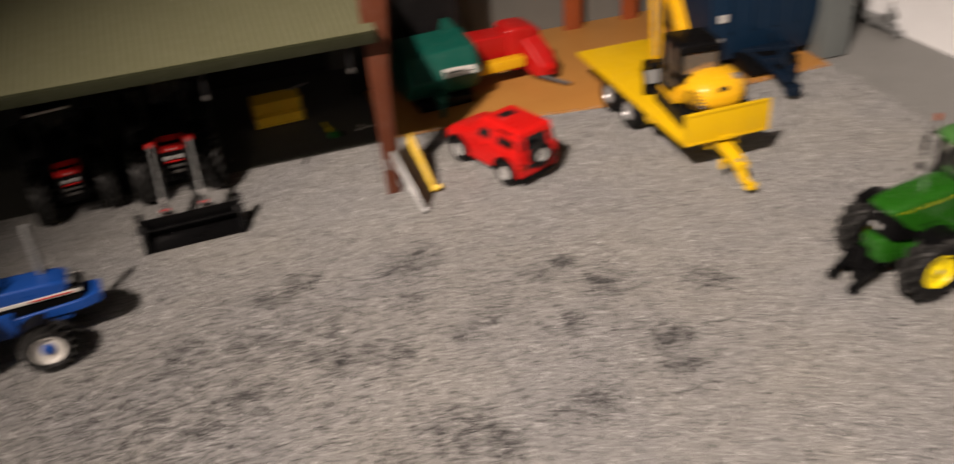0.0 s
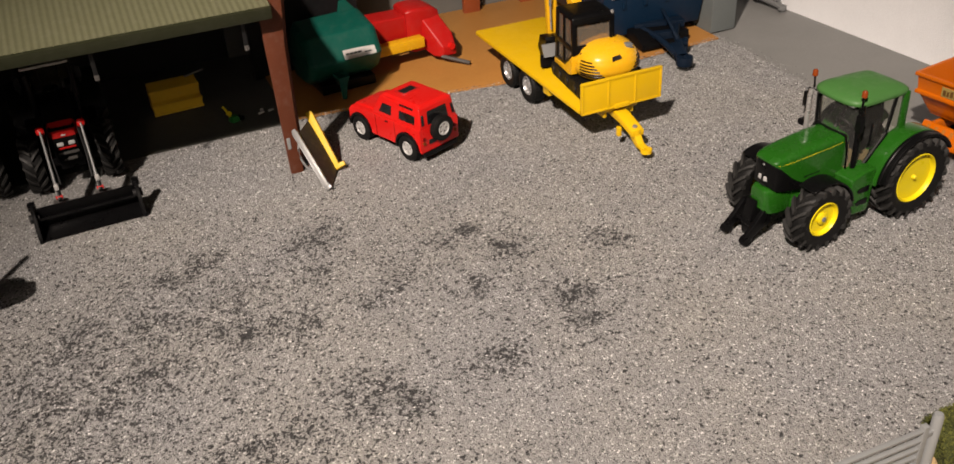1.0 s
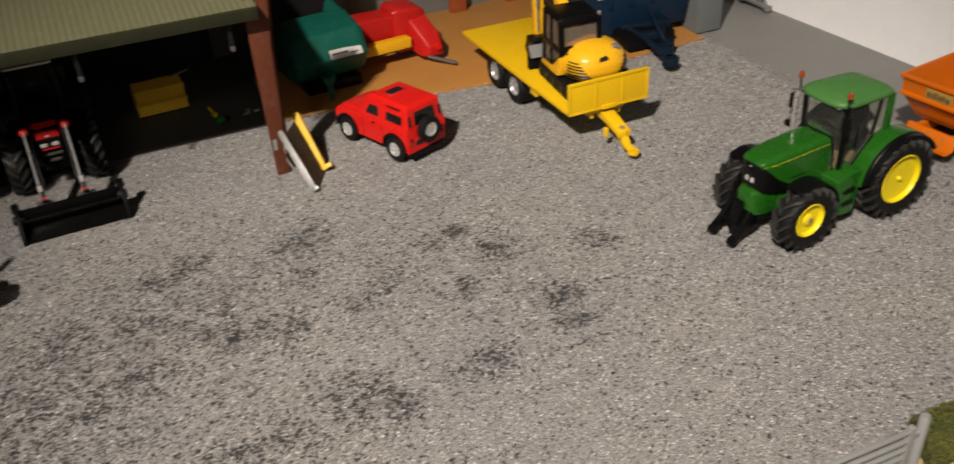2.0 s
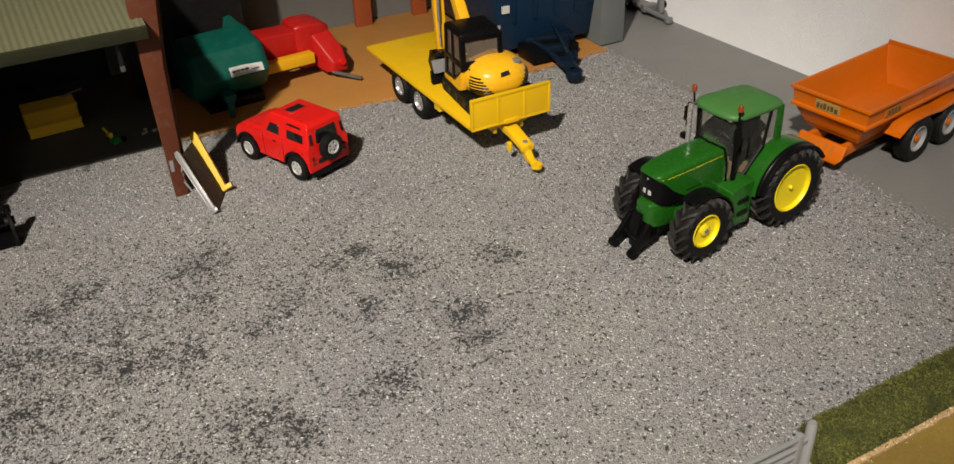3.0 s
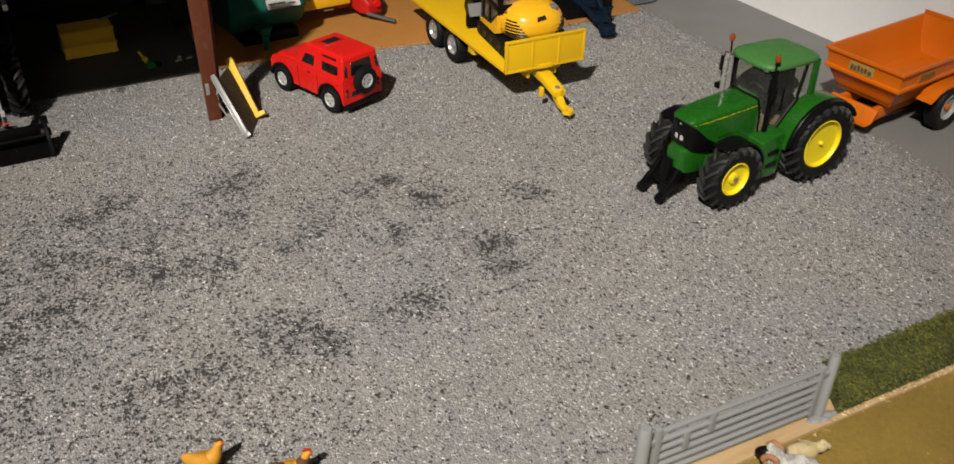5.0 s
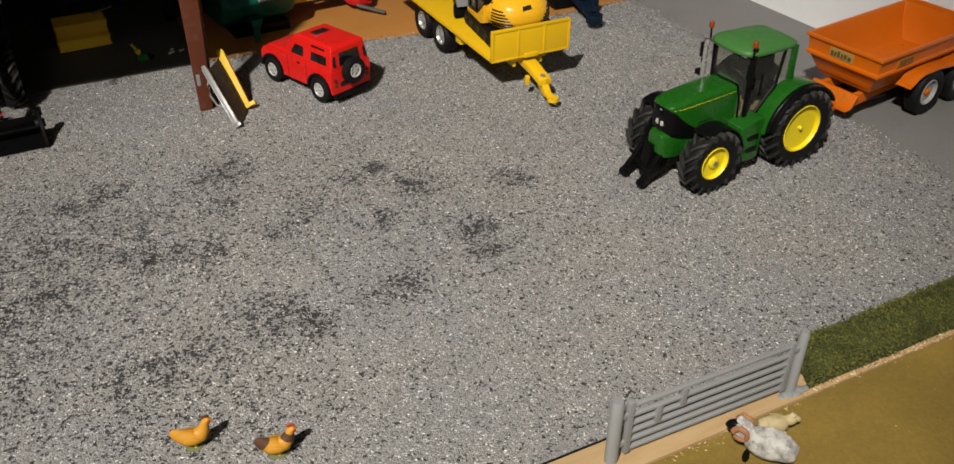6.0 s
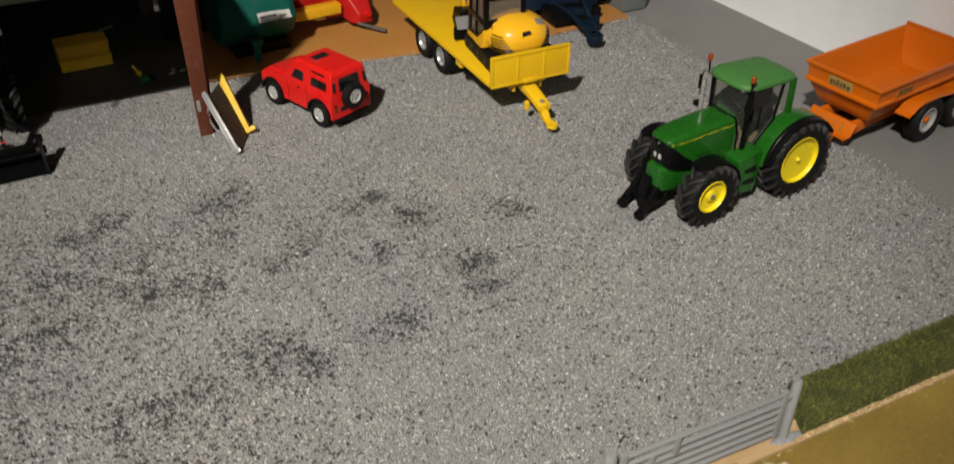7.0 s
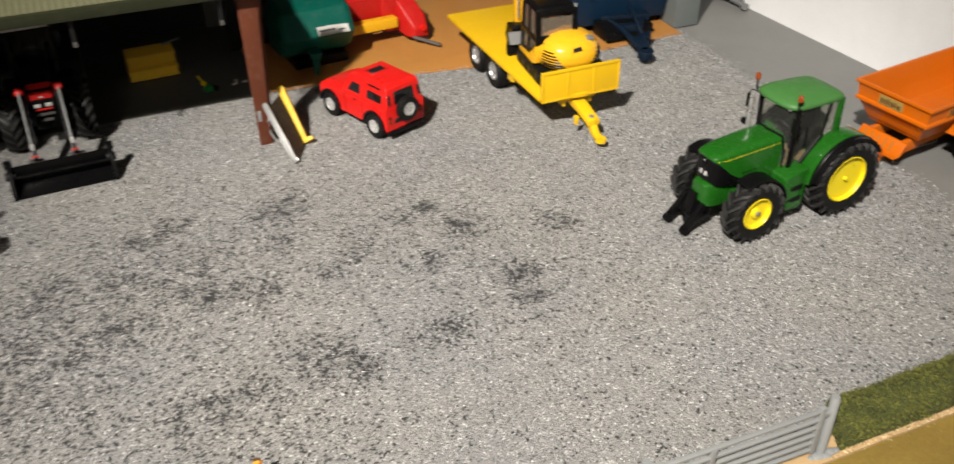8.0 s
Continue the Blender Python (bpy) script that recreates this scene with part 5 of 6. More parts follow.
    for y in (-9, 31.0):
        for poly in ([(-15, 36), (-10.5, 33), (-8, 69), (-12, 69)], [(25.5, 20), (31.5, 20), (27.5, 69), (22.5, 69)], [(8.0, 22), (11.6, 21), (10.6, 69), (7.2, 69)], [(-13, 38.5), (29, 38.5), (29, 43), (-13, 43)]):
            bm = bm_new()
            add_prism(bm, poly, y, y + 2.6)
            part("cab_post", soften(bm, 0.5), BLACK, c)
    for poly in ([(-15.4, 37), (-11, 37), (-10.6, 44.5), (-14.6, 44.5)], [(-13.2, 64.5), (-9.0, 64.5), (-8.6, 70), (-12.4, 70)], [(26, 64.5), (29, 64.5), (28, 70), (24, 70)]):
        bm = bm_new()
        add_prism(bm, poly, -9, 33.4)
        part("cab_rail", soften(bm, 0.6), BLACK, c)
    for y in (-9, 29):
        bm = bm_new()
        add_loft(bm, [[(-15, y, 38), (-11.5, y, 38), (-11.5, y + 4.6, 38), (-15, y + 4.6, 38)], [(-12.4, y, 69), (-9, y, 69), (-9, y + 4.4, 69), (-12.4, y + 4.4, 69)]])
        part("corner_post", soften(bm, 0.7), BLACK, c)
    bm = bm_new()
    add_loft(bm, [[(-13.2, -9.6, 68.5), (-13.2, 34.0, 68.5), (28.6, 34.0, 68.5), (28.6, -9.6, 68.5)], [(-12.4, -9, 71.5), (-12.4, 33.2, 71.5), (27.6, 33.2, 71.5), (27.6, -9, 71.5)], [(-8.5, -5, 73.4), (-8.5, 29.4, 73.4), (23.5, 29.4, 73.4), (23.5, -5, 73.4)]])
    part("cab_roof", soften(bm, 1.2, 3, 20), BLACK, c, "black domed cab roof")
    for nm, quad in (("rear_window", ((-12.6, -5, 44.5), (-12.6, 29, 44.5), (-10.6, 29, 65), (-10.6, -5, 65))), ("windscreen", ((28, -7, 30), (28, 31, 30), (25, 31, 66), (25, -7, 66))),
                     ("door_window", ((-9, 32, 43), (8, 32, 43), (8, 32, 68), (-8, 32, 68))), ("front_side_window", ((11, 32, 43), (27, 32, 43), (24, 32, 68), (11, 32, 68))),
                     ("lower_window", ((-6, 32, 33), (8, 32, 24), (8, 32, 39), (-9, 32, 39))), ("lower_window", ((11, 32, 22), (28, 32, 21), (28, 32, 39), (11, 32, 39))), ("right_window", ((-10, -8, 43), (27, -8, 43), (24, -8, 68), (-8, -8, 68)))):
        thin_pane(c, nm, quad, GLASS_BR, 0.4, "brownish window pane")
    bm = bm_new()
    add_box(bm, -1, 12, 4, 20, 36, 42)
    add_box(bm, -4, 1, 4, 20, 40, 55)
    part("seat", soften(bm, 1.5), INTERIOR, c, "dark operator's seat")
    bm = bm_new()
    add_lathe(bm, [(0.1, 70), (1.8, 70), (1.5, 73.5), (0.1, 73.5)], 10, (-11, -7, 0), "z")
    part("work_lamp", bm, SILVER, c, "small bright lamp on the cab roof")
    bm = bm_new()
    add_ball(bm, (-17, 26, 38), 1.8, 1, 1, 0.8)
    part("filler_cap", bm, BLACK, b, "black filler cap")
    # boom, stick, bucket
    bm = bm_new()
    add_prism(bm, [(24, 20), (33, 20), (44, 56), (60, 78), (82, 88), (82, 96), (56, 90), (34, 66)], 3, 13)
    boom = part("boom", soften(bm, 0.8), JCB_YELLOW, t, "yellow cranked boom")
    for y in (2.6, 12.0):
        bm = bm_new()
        add_lathe(bm, [(0.1, y), (3.0, y), (3.0, y + 1.4), (0.1, y + 1.4)], 14, (78, 0, 91.5))
        part("pin", bm, GREY_METAL, boom)
    bm = bm_new()
    add_prism(bm, [(74, 98), (84, 98), (78, 60), (75, 26), (68, 26), (71, 60)], 15.5, 26)
    stick = part("stick", soften(bm, 0.7), JCB_YELLOW, t, "yellow dipper stick")
    for pts, r, mt in (([(67, 24.0, 60), (65, 24.0, 34)], 0.8, SILVER), ([(68, 24.0, 92), (66.6, 24.0, 58)], 1.5, GREY_METAL), ([(38, 0, 32), (52, 0, 66)], 1.7, GREY_METAL)):
        bm = bm_new()
        add_tube(bm, pts, r, 8)
        part("ram", bm, mt, stick, "grey hydraulic ram")
    bm = bm_new()
    add_prism(bm, [(56, 30), (72, 28), (78, 14), (68, 2), (50, 2), (48, 4), (66, 6), (72, 14), (66, 23), (54, 26)], 8, 34)
    bucket = part("bucket", soften(bm, 0.5), BLACK, t, "black digging bucket")
    for y in (8, 32):
        bm = bm_new()
        add_prism(bm, [(56, 30), (72, 28), (78, 14), (68, 2), (50, 2), (52, 14)], y, y + 2)
        part("bucket_side", soften(bm, 0.4, 1), BLACK, bucket)
    bm = bm_new()
    add_prism(bm, [(44, 14), (46, 14), (52, 25), (50, 25)], 16, 40)
    part("bucket_plate", bm, GREY_METAL, bucket, "bare grey plate")
    return t


excavator(pose(0.4830, 0.6248, 0.0357, 0, 0, 84) @ Matrix.Scale(0.86, 4))


# ---------------------------------------------------------------- orange dumper trailer
def dumper(m):
    """Front edge of the tub at x 0, drawbar to +x."""
    t = thing("dumper_trailer", m, "orange toy dumper trailer with an empty tub, by the white wall", "toy trailer")
    L, hw = 132.0, 35.0
    bm = bm_new()

    def ring(z, dx, dy, rear=0):
        return [(-dx, hw - dy, z), (-dx, -hw + dy, z), (-L + rear, -hw + dy, z), (-L + rear, hw - dy, z)]

    rings = [ring(26.5, 12, 12, 6), ring(29, 11, 10.5, 5), ring(43.2, 3.6, 4.4, 2), ring(43.8, 1.2, 1.6, 1), ring(46.4, 1.2, 1.6, 1), ring(47, 2.6, 3.0, 1), ring(57.2, 1.6, 1.8, 0), ring(57.8, 0, 0, 0), ring(60.5, 0, 0, 0), ring(60.5, 2.2, 2.2, 2.2), ring(45, 4.2, 5, 4), ring(30, 9.5, 11.5, 8)]
    vs = [[bm.verts.new(Vector(p) * MM) for p in r] for r in rings]
    for a, b in zip(vs, vs[1:]):
        for i in range(4):
            bm.faces.new((a[i], a[(i + 1) % 4], b[(i + 1) % 4], b[i]))
    bm.faces.new(vs[0][::-1])
    bm.faces.new(vs[-1])
    tub = part("tub", soften(bm, 0.5, 2, 25), ORANGE, t, "orange tipping tub with rolled rims")
    bm = bm_new()
    add_prism(bm, [(-L - 0.6, 30), (-L + 1.4, 30), (-L + 1.4, 64), (-L - 0.6, 64)], -hw + 1, hw - 1)
    part("tailgate", soften(bm, 0.5), ORANGE, tub)
    # cracked badges on the front and the near side
    bm = bm_new()
    add_loft(bm, [[(-2.6, -12, 47.8), (-2.6, 9.5, 47.8), (-2.0, 9.5, 55.4), (-2.0, -12, 55.4)], [(-1.9, -12, 47.8), (-1.9, 9.5, 47.8), (-1.3, 9.5, 55.4), (-1.3, -12, 55.4)]])
    badge = part("badge", bm, INK_RED, tub, "worn ochre badge with unreadable bars")
    for y0, y1, z0, z1 in ((-10.4, -8.2, 49.4, 53.2), (-7.2, -5.6, 49.4, 53), (-4.6, -2.4, 49.6, 54), (-1.2, 0.6, 49.4, 53), (1.6, 3.8, 49.8, 53.4), (5.0, 7.6, 49.4, 52.4)):
        bm = bm_new()
        add_box(bm, -2.0, -1.0, y0, y1, z0, z1)
        part("badge_bar", bm, BADGE_BROWN, badge)
    bm = bm_new()
    add_box(bm, -46, -25, hw - 3.2, hw - 1.5, 48.2, 55.0)
    badge = part("badge", bm, BADGE_FAINT, tub, "faded ochre badge with unreadable bars")
    for k in range(4):
        bm = bm_new()
        add_box(bm, -43.5 + k * 4.4, -40.9 + k * 4.4, hw - 2.4, hw - 1.1, 49.6, 53.2)
        part("badge_bar", bm, BADGE_BROWN, badge)
    # chassis: two beams, a slotted front plate and the drawbar
    bm = bm_new()
    for y in (-17, 13):
        add_prism(bm, [(-5, 24), (-L + 8, 24), (-L + 8, 17), (-30, 15), (-2, 13)], y, y + 4)
    chassis = part("chassis", soften(bm, 0.8), ORANGE, t, "orange chassis beams")
    bm = bm_new()
    add_loft(bm, [[(-4.5, -21, 25.2), (-4.5, 21, 25.2), (-2, 21, 25.2), (-2, -21, 25.2)], [(0.5, -21, 15.5), (0.5, 21, 15.5), (3.5, 21, 15.5), (3.5, -21, 15.5)], [(0, -17, 11), (0, 17, 11), (4, 17, 11), (4, -17, 11)]])
    plate = part("front_plate", soften(bm, 0.8), ORANGE, chassis, "orange slotted front plate")
    for k in range(5):
        y = -15 + 6.4 * k
        bm = bm_new()
        add_loft(bm, [[(-3, y - 1.2, 23.6), (-3, y + 1.2, 23.6), (-0.9, y + 1.2, 23.6), (-0.9, y - 1.2, 23.6)], [(1, y - 1.2, 16.8), (1, y + 1.2, 16.8), (3.1, y + 1.2, 16.8), (3.1, y - 1.2, 16.8)]])
        part("plate_slot", bm, BADGE_FAINT, plate)
    bm = bm_new()
    add_prism(bm, [(0, 17), (24, 15), (35, 14), (35, 10), (0, 8)], -7, 7)
    add_box(bm, 12, 19, -12, 12, 8.5, 13.5)
    part("drawbar", soften(bm, 1.2), ORANGE, t, "orange drawbar")
    bm = bm_new()
    add_lathe(bm, [(2.6, 9), (6.5, 9), (6.5, 17), (2.6, 17)], 18, (35, 0, 0), "z")
    part("hitch_ring", bm, ORANGE, t)
    bm = bm_new()
    add_tube(bm, [(20, 10, 11), (20, 10, 1.5)], 2.0, 8)
    add_box(bm, 15, 25, 5, 15, 0.4, 2.4)
    part("jack_leg", bm, BLACK, t, "black jack leg")
    bm = bm_new()
    add_tube(bm, [(-8, 14, 16), (-50, 15, 14)], 2.6, 8)
    part("tip_ram", bm, BLACK, t, "black tipping ram")
    for s in (-1, 1):
        y0, y1 = sorted((s * 29, s * 42.5))
        bm = bm_new()
        add_prism(bm, [(-37, 30), (-39, 30), (-46, 37.4), (-54, 39.8), (-72, 40.2), (-86, 38.8), (-93, 38.0), (-100, 38.8), (-116, 40.2), (-130, 38.6), (-131, 36.8), (-116, 38.2), (-100, 36.8), (-93, 36.0), (-86, 36.8), (-72, 38.2), (-55, 37.8), (-47, 35.6)][::-1], y0, y1)
        part("mudguard", soften(bm, 0.4), ORANGE, t, "orange mudguard over both wheels")
        for x in (-69, -115):
            wheel(t, (x, s * 36.6, 19.0), 19.0, 11.6, 10.6, RIM_GREY, ORANGE, s, 0, 3.0, 2.6, 0.8)
    bm = bm_new()
    for x in (-69, -115):
        add_tube(bm, [(x, -32, 18.5), (x, 32, 18.5)], 3, 10)
    add_box(bm, -118, -66, -24, 24, 14, 21)
    part("axle", bm, BLACK, t, "black axles and bogie")
    return t


dumper(pose(0.6708, 0.4330, 0, 0, 0, 187.9))


# ---------------------------------------------------------------- shed
def shed():
    t = tagged(new("shed"), "toy machinery shed with a sage corrugated roof and red post", "toy shed")
    x0, x1 = -560.0, 226.0
    n = int((x1 - x0) / 4.6)
    bm = bm_new()
    prev = None
    slope = math.tan(radians(14))
    ye, yr = 650.0, 965.0
    for i in range(n * 4 + 1):
        x = x0 + (x1 - x0) * i / (n * 4)
        dz = 0.38 * math.sin(math.pi / 2 * i)
        zs = 141.9
        q = [bm.verts.new((x * MM, ye * MM, (zs + dz) * MM)), bm.verts.new((x * MM, yr * MM, (zs + dz + (yr - ye) * slope) * MM)),
             bm.verts.new((x * MM, yr * MM, (zs - 2.5 + (yr - ye) * slope) * MM)), bm.verts.new((x * MM, ye * MM, (zs - 2.5) * MM))]
        if prev:
            for k in range(4):
                bm.faces.new((prev[k], prev[(k + 1) % 4], q[(k + 1) % 4], q[k]))
        else:
            bm.faces.new(q)
        prev = q
    bm.faces.new(prev[::-1])
    part("roof", bm, ROOF_GREEN, t, "sage green corrugated plastic roof")
    bm = bm_new()
    add_prism(bm, [(646.6, 141.6), (650.6, 141.9), (651.5, 132.6), (648.6, 132.6)], x0, x1, None, None)
    for v in bm.verts:
        v.co = Vector((v.co.y, v.co.x, v.co.z))
    bmesh.ops.reverse_faces(bm, faces=bm.faces[:])
    part("fascia", soften(bm, 0.4), FASCIA_OLIVE, t, "dark olive eaves strip")
    return t


sh = shed()


def shed_post(x0, x1, y0, y1, h, parent, flare=0.0, paint=POST_RED):
    bm = bm_new()
    add_prism(bm, [(x0, 0), (x1, 0), (x1 + flare * 0.3, h * 0.62), (x1 + flare, h), (x0 - flare * 0.3, h), (x0 - flare * 0.2, h * 0.6)], y0, y1)
    return part("post", soften(bm, 0.6), paint, parent, "oxide-red painted post")


front_post = shed_post(220.5, 230.5, 660, 664, 172, sh, 9)
bm = bm_new()
add_box(bm, 221.4, 224.2, 659.4, 660.4, 22.5, 32)
part("sticker", soften(bm, 0.2, 1), GATE_GREY, front_post, "small pale worn patch")
shed_post(224, 234, 667, 672, 172, sh, 9)
shed_post(486, 505, 926, 933, 170, sh, 0, POST_LIT)
shed_post(556, 573, 926, 933, 170, sh, 0, POST_LIT)
for px in (100, 205):
    bm = bm_new()
    add_box(bm, px - 1.5, px + 1.5, 655, 657.5, 114, 134)
    br = part("bracket", soften(bm, 0.4), CHARCOAL, sh, "dark hanging bracket with a pale tip")
    bm = bm_new()
    add_box(bm, px - 1.7, px + 1.7, 654.4, 658, 110.5, 114.5)
    part("tip", soften(bm, 0.6), GREY_DIM, br)
slab("shed_back", -0.56, 0.222, 0.948, 0.960, 0.0, 0.215, SHED_SHADE, "dark shed back panel, near black as in shade", "wall")
slab("bay_back", 0.2235, 0.6775, 0.9425, 0.958, 0.0, 0.20, GREY_WALL, "grey back panel of the open bay", "wall")
# charcoal sheet added to fill the black area behind the mower
slab("dark_filler_panel", 0.2365, 0.348, 0.868, 0.876, 0.0, 0.20, CHARCOAL, "dark panel added for the black area behind the mower", "wall")
slab("shed_side", -0.575, -0.56, 0.66, 0.960, 0.0, 0.20, SHED_SHADE, "dark shed side panel, near black as in shade", "wall")

# ochre board floor of the open bay
bm = bm_new()
BAY_EDGE = [(246, 757), (320, 751), (438, 732), (574, 716), (678, 721)]
outline = BAY_EDGE + [(678, 942), (246, 942)]
low = [bm.verts.new((x * MM, y * MM, -0.0002)) for x, y in outline]
high = [bm.verts.new((x * MM, y * MM, 0.0022)) for x, y in outline]
bm.faces.new(low[::-1])
bm.faces.new(high)
for k in range(len(outline)):
    q = (k + 1) % len(outline)
    bm.faces.new((low[k], low[q], high[q], high[k]))
solid("bay_floor", soften(bm, 0.5), BOARD, Matrix(), "ochre painted board floor of the open bay", "floor", kind="structure")
bm = bm_new()
add_box(bm, 679, 709, 736, 1014, 1, 120)
solid("bay_wall", soften(bm, 1.2), PILLAR_GREY, Matrix(), "grey end wall of the open bay", "wall", kind="structure")


# ---------------------------------------------------------------- mower and other implements
def mower(m):
    """Green hood over the origin, red frame to +x."""
    t = thing("mower", m, "green and red toy trailed mower on the ochre board", "toy mower")
    bm = bm_new()
    prof = [(-26, 5), (6, 6), (21, 14), (33, 30), (20, 50), (-18, 56), (-34, 40), (-36, 18)]
    rings = []
    for x, k in ((-40, 0.80), (-35, 0.98), (26, 1.0), (31, 0.9)):
        rings.append([(x, -y * k, 28 + (z - 28) * k) for y, z in prof])
    rings = [[(x - 2, y - 2, 2 + z * 1.12) for x, y, z in r] for r in rings]
    add_loft(bm, rings)
    hood = part("hood", soften(bm, 2.0, 3, 25), TEAL, t, "dark green moulded hood")
    bm = bm_new()
    add_prism(bm, [(4, 54), (9, 74), (15, 75), (36, 50), (30, 42), (14, 56)], 12, 16)
    part("hood_fin", soften(bm, 0.8), TEAL, hood)
    bm = bm_new()
    q = [Vector(p) for p in ((-9, -34.6, 36.4), (22, -34.6, 36.4), (22, -29.2, 43.5), (-9, -29.2, 43.5))]
    add_loft(bm, [[tuple(p + Vector((0, 1.2, 0))) for p in q], [tuple(p + Vector((0, -1.0, 0))) for p in q]])
    st = part("sticker", bm, STICKER, hood, "white sticker with unreadable bars")
    for x0, x1 in ((-7, -3.6), (-3, 0.2), (0.8, 4), (4.6, 8.5), (11, 18)):
        bm = bm_new()
        z0, z1 = (39.4, 40.9) if x0 < 10 else (38.6, 39.5)
        yy = lambda z: -35.3 + (z - 36.4) * 0.76
        q = [Vector(p) for p in ((x0, yy(z0), z0), (x1, yy(z0), z0), (x1, yy(z1), z1), (x0, yy(z1), z1))]
        add_loft(bm, [[tuple(p + Vector((0, 1.0, 0))) for p in q], [tuple(p + Vector((0, -0.4, 0))) for p in q]])
        part("sticker_bar", bm, INK, st)
    bm = bm_new()
    add_prism(bm, [(20, 22), (92, 22), (92, 44), (20, 47)], 14, 42)
    part("frame", soften(bm, 2.2, 3), RED_DK, t, "red cover over the mower bed")
    bm = bm_new()
    rings = [arch(74, 15, 10, 50, 3), arch(80, 17, 8, 51.5, 3.5), arch(100, 17, 8, 50.5, 3.5), arch(110, 15, 9, 45, 5)]
    rings = [[(x, y + 26, z) for x, y, z in r] for r in rings]
    add_loft(bm, rings)
    part("gearbox_cover", soften(bm, 1.2, 2, 40), RED_DK, t, "red gearbox cover")
    bm = bm_new()
    add_loft(bm, [[(86, 18, 12), (112, 18, 12), (108, 18, 46), (88, 18, 46)], [(92, -8, 6), (116, -8, 6), (114, -8, 27), (94, -8, 27)], [(98, -16, 6), (114, -16, 6), (113, -16, 16), (99, -16, 16)]])
    part("drawbar_cover", soften(bm, 2.2, 3), RED_DK, t, "red sloping drawbar cover")
    bm = bm_new()
    add_lathe(bm, [(0.1, -18.5), (3.2, -18.5), (3.6, -15), (0.1, -15)], 14, (108, 0, 16))
    part("knob", bm, RED, t)
    bm = bm_new()
    add_tube(bm, [(98, -14, 7), (107, -24, 5), (117, -37, 3.2)], 1.9, 8)
    part("hitch", bm, GREY_DIM, t, "dark grey hitch bar")
    bm = bm_new()
    add_prism(bm, [(30, 16), (86, 16), (86, 26), (30, 26)], -3, 9)
    part("conditioner", soften(bm, 1.2), JCB_YELLOW, t, "yellow roller bar")
    bm = bm_new()
    add_prism(bm, [(-18, 1), (-14, 1), (-12, 15), (-19, 15)], -40.5, -37.5)
    add_prism(bm, [(-18, 14), (-12, 14), (-8, 22), (-20, 22)], -39.5, -24)
    part("hood_skirt", soften(bm, 0.6), TEAL, hood)
    bm = bm_new()
    add_box(bm, -30, 24, -20, 20, 0.2, 9)
    part("cutter_bed", soften(bm, 1.0), BLACK, t, "black cutter bed")
    return t


mower(pose(0.312, 0.812, 0.0024, 0, 0, 5))


def navy_spreader(m):
    """Front face of the body at the origin, drawbar to +x."""
    t = thing("muck_spreader", m, "dark navy toy farm spreader on the bay floor", "toy implement")
    hw = 62
    swing = Matrix.Rotation(radians(-13), 4, "Z")
    bm = bm_new()
    add_loft(bm, [[(-150, -50, 9), (-150, 50, 9), (-2, 50, 9), (-2, -50, 9)], [(-150, -hw, 44), (-150, 54, 44), (2, 54, 44), (2, -hw, 44)], [(-150, -hw, 98), (-150, 54, 98), (0, 54, 98), (0, -hw, 98)]])
    b = part("body", soften(bm, 1.5, 2), BLUE_DK, t, "navy moulded body")
    for y in (-40, -16, 8, 32):
        bm = bm_new()
        add_box(bm, 0.5, 3.2, y - 2, y + 2, 38, 96)
        part("rib", soften(bm, 0.6), BLUE_DK, b)
    bm = bm_new()
    add_box(bm, 1.5, 3.6, -54, -46, 50, 57)
    part("sticker", bm, STICKER, b, "small pale sticker")
    for k in range(7):
        bm = bm_new()
        add_box(bm, -120 + 16 * k, -112 + 16 * k, 53, 55.2, 46, 84)
        part("side_slat", bm, BLACK, b)
    # plain block added to fill the dark mass under the body
    bm = bm_new()
    add_prism(bm, [(-4, 16), (16, 15), (30, 8), (30, 2), (-4, 2)], -34, 8)
    add_box(bm, 4, 22, 12, 24, 3, 12)
    part("gearbox", soften(bm, 1.5), BLACK, t, "black block for the dark mass under the body")
    bm = bm_new()
    for q in (-1, 1):
        add_tube(bm, [(-6, q * 24, 15), (30, q * 9, 13), (70, q * 3.5, 10)], 3.2, 8)
    add_box(bm, -6, 8, -26, 26, 12, 19)
    add_box(bm, 20, 28, -13, 13, 9, 16)
    add_prism(bm, [(52, 15), (66, 14), (76, 12), (76, 6), (52, 7)], -5, 5)
    add_tube(bm, [(2, 4, 30), (26, 4, 24), (46, 6, 14)], 2.0, 8)
    part("drawbar", soften(bm, 1.5), NAVY_SHADED, t, "navy drawbar, darkened as in shade", swing)
    bm = bm_new()
    add_lathe(bm, [(2, 4), (8, 4), (8, 12), (2, 12)], 18, (82, 0, 0), "z")
    add_box(bm, 72, 80, -3, 3, 5, 12)
    part("hitch_eye", soften(bm, 0.6), NAVY_SHADED, t, "", swing)
    bm = bm_new()
    add_tube(bm, [(46, 14, 16), (46, 14, 1)], 2.4, 10)
    add_box(bm, 42, 50, 4, 15, 10, 14)
    part("jack_leg", bm, NAVY_SHADED, t, "", swing)
    for s in (-1, 1):
        wheel(t, (-80, s * 40, 20), 20, 16, 11, BLUE_DK, SILVER, s, 0, 3, 3)
    return t


navy_spreader(pose(0.6245, 0.7520, 0.0024, 0, 0, -92))


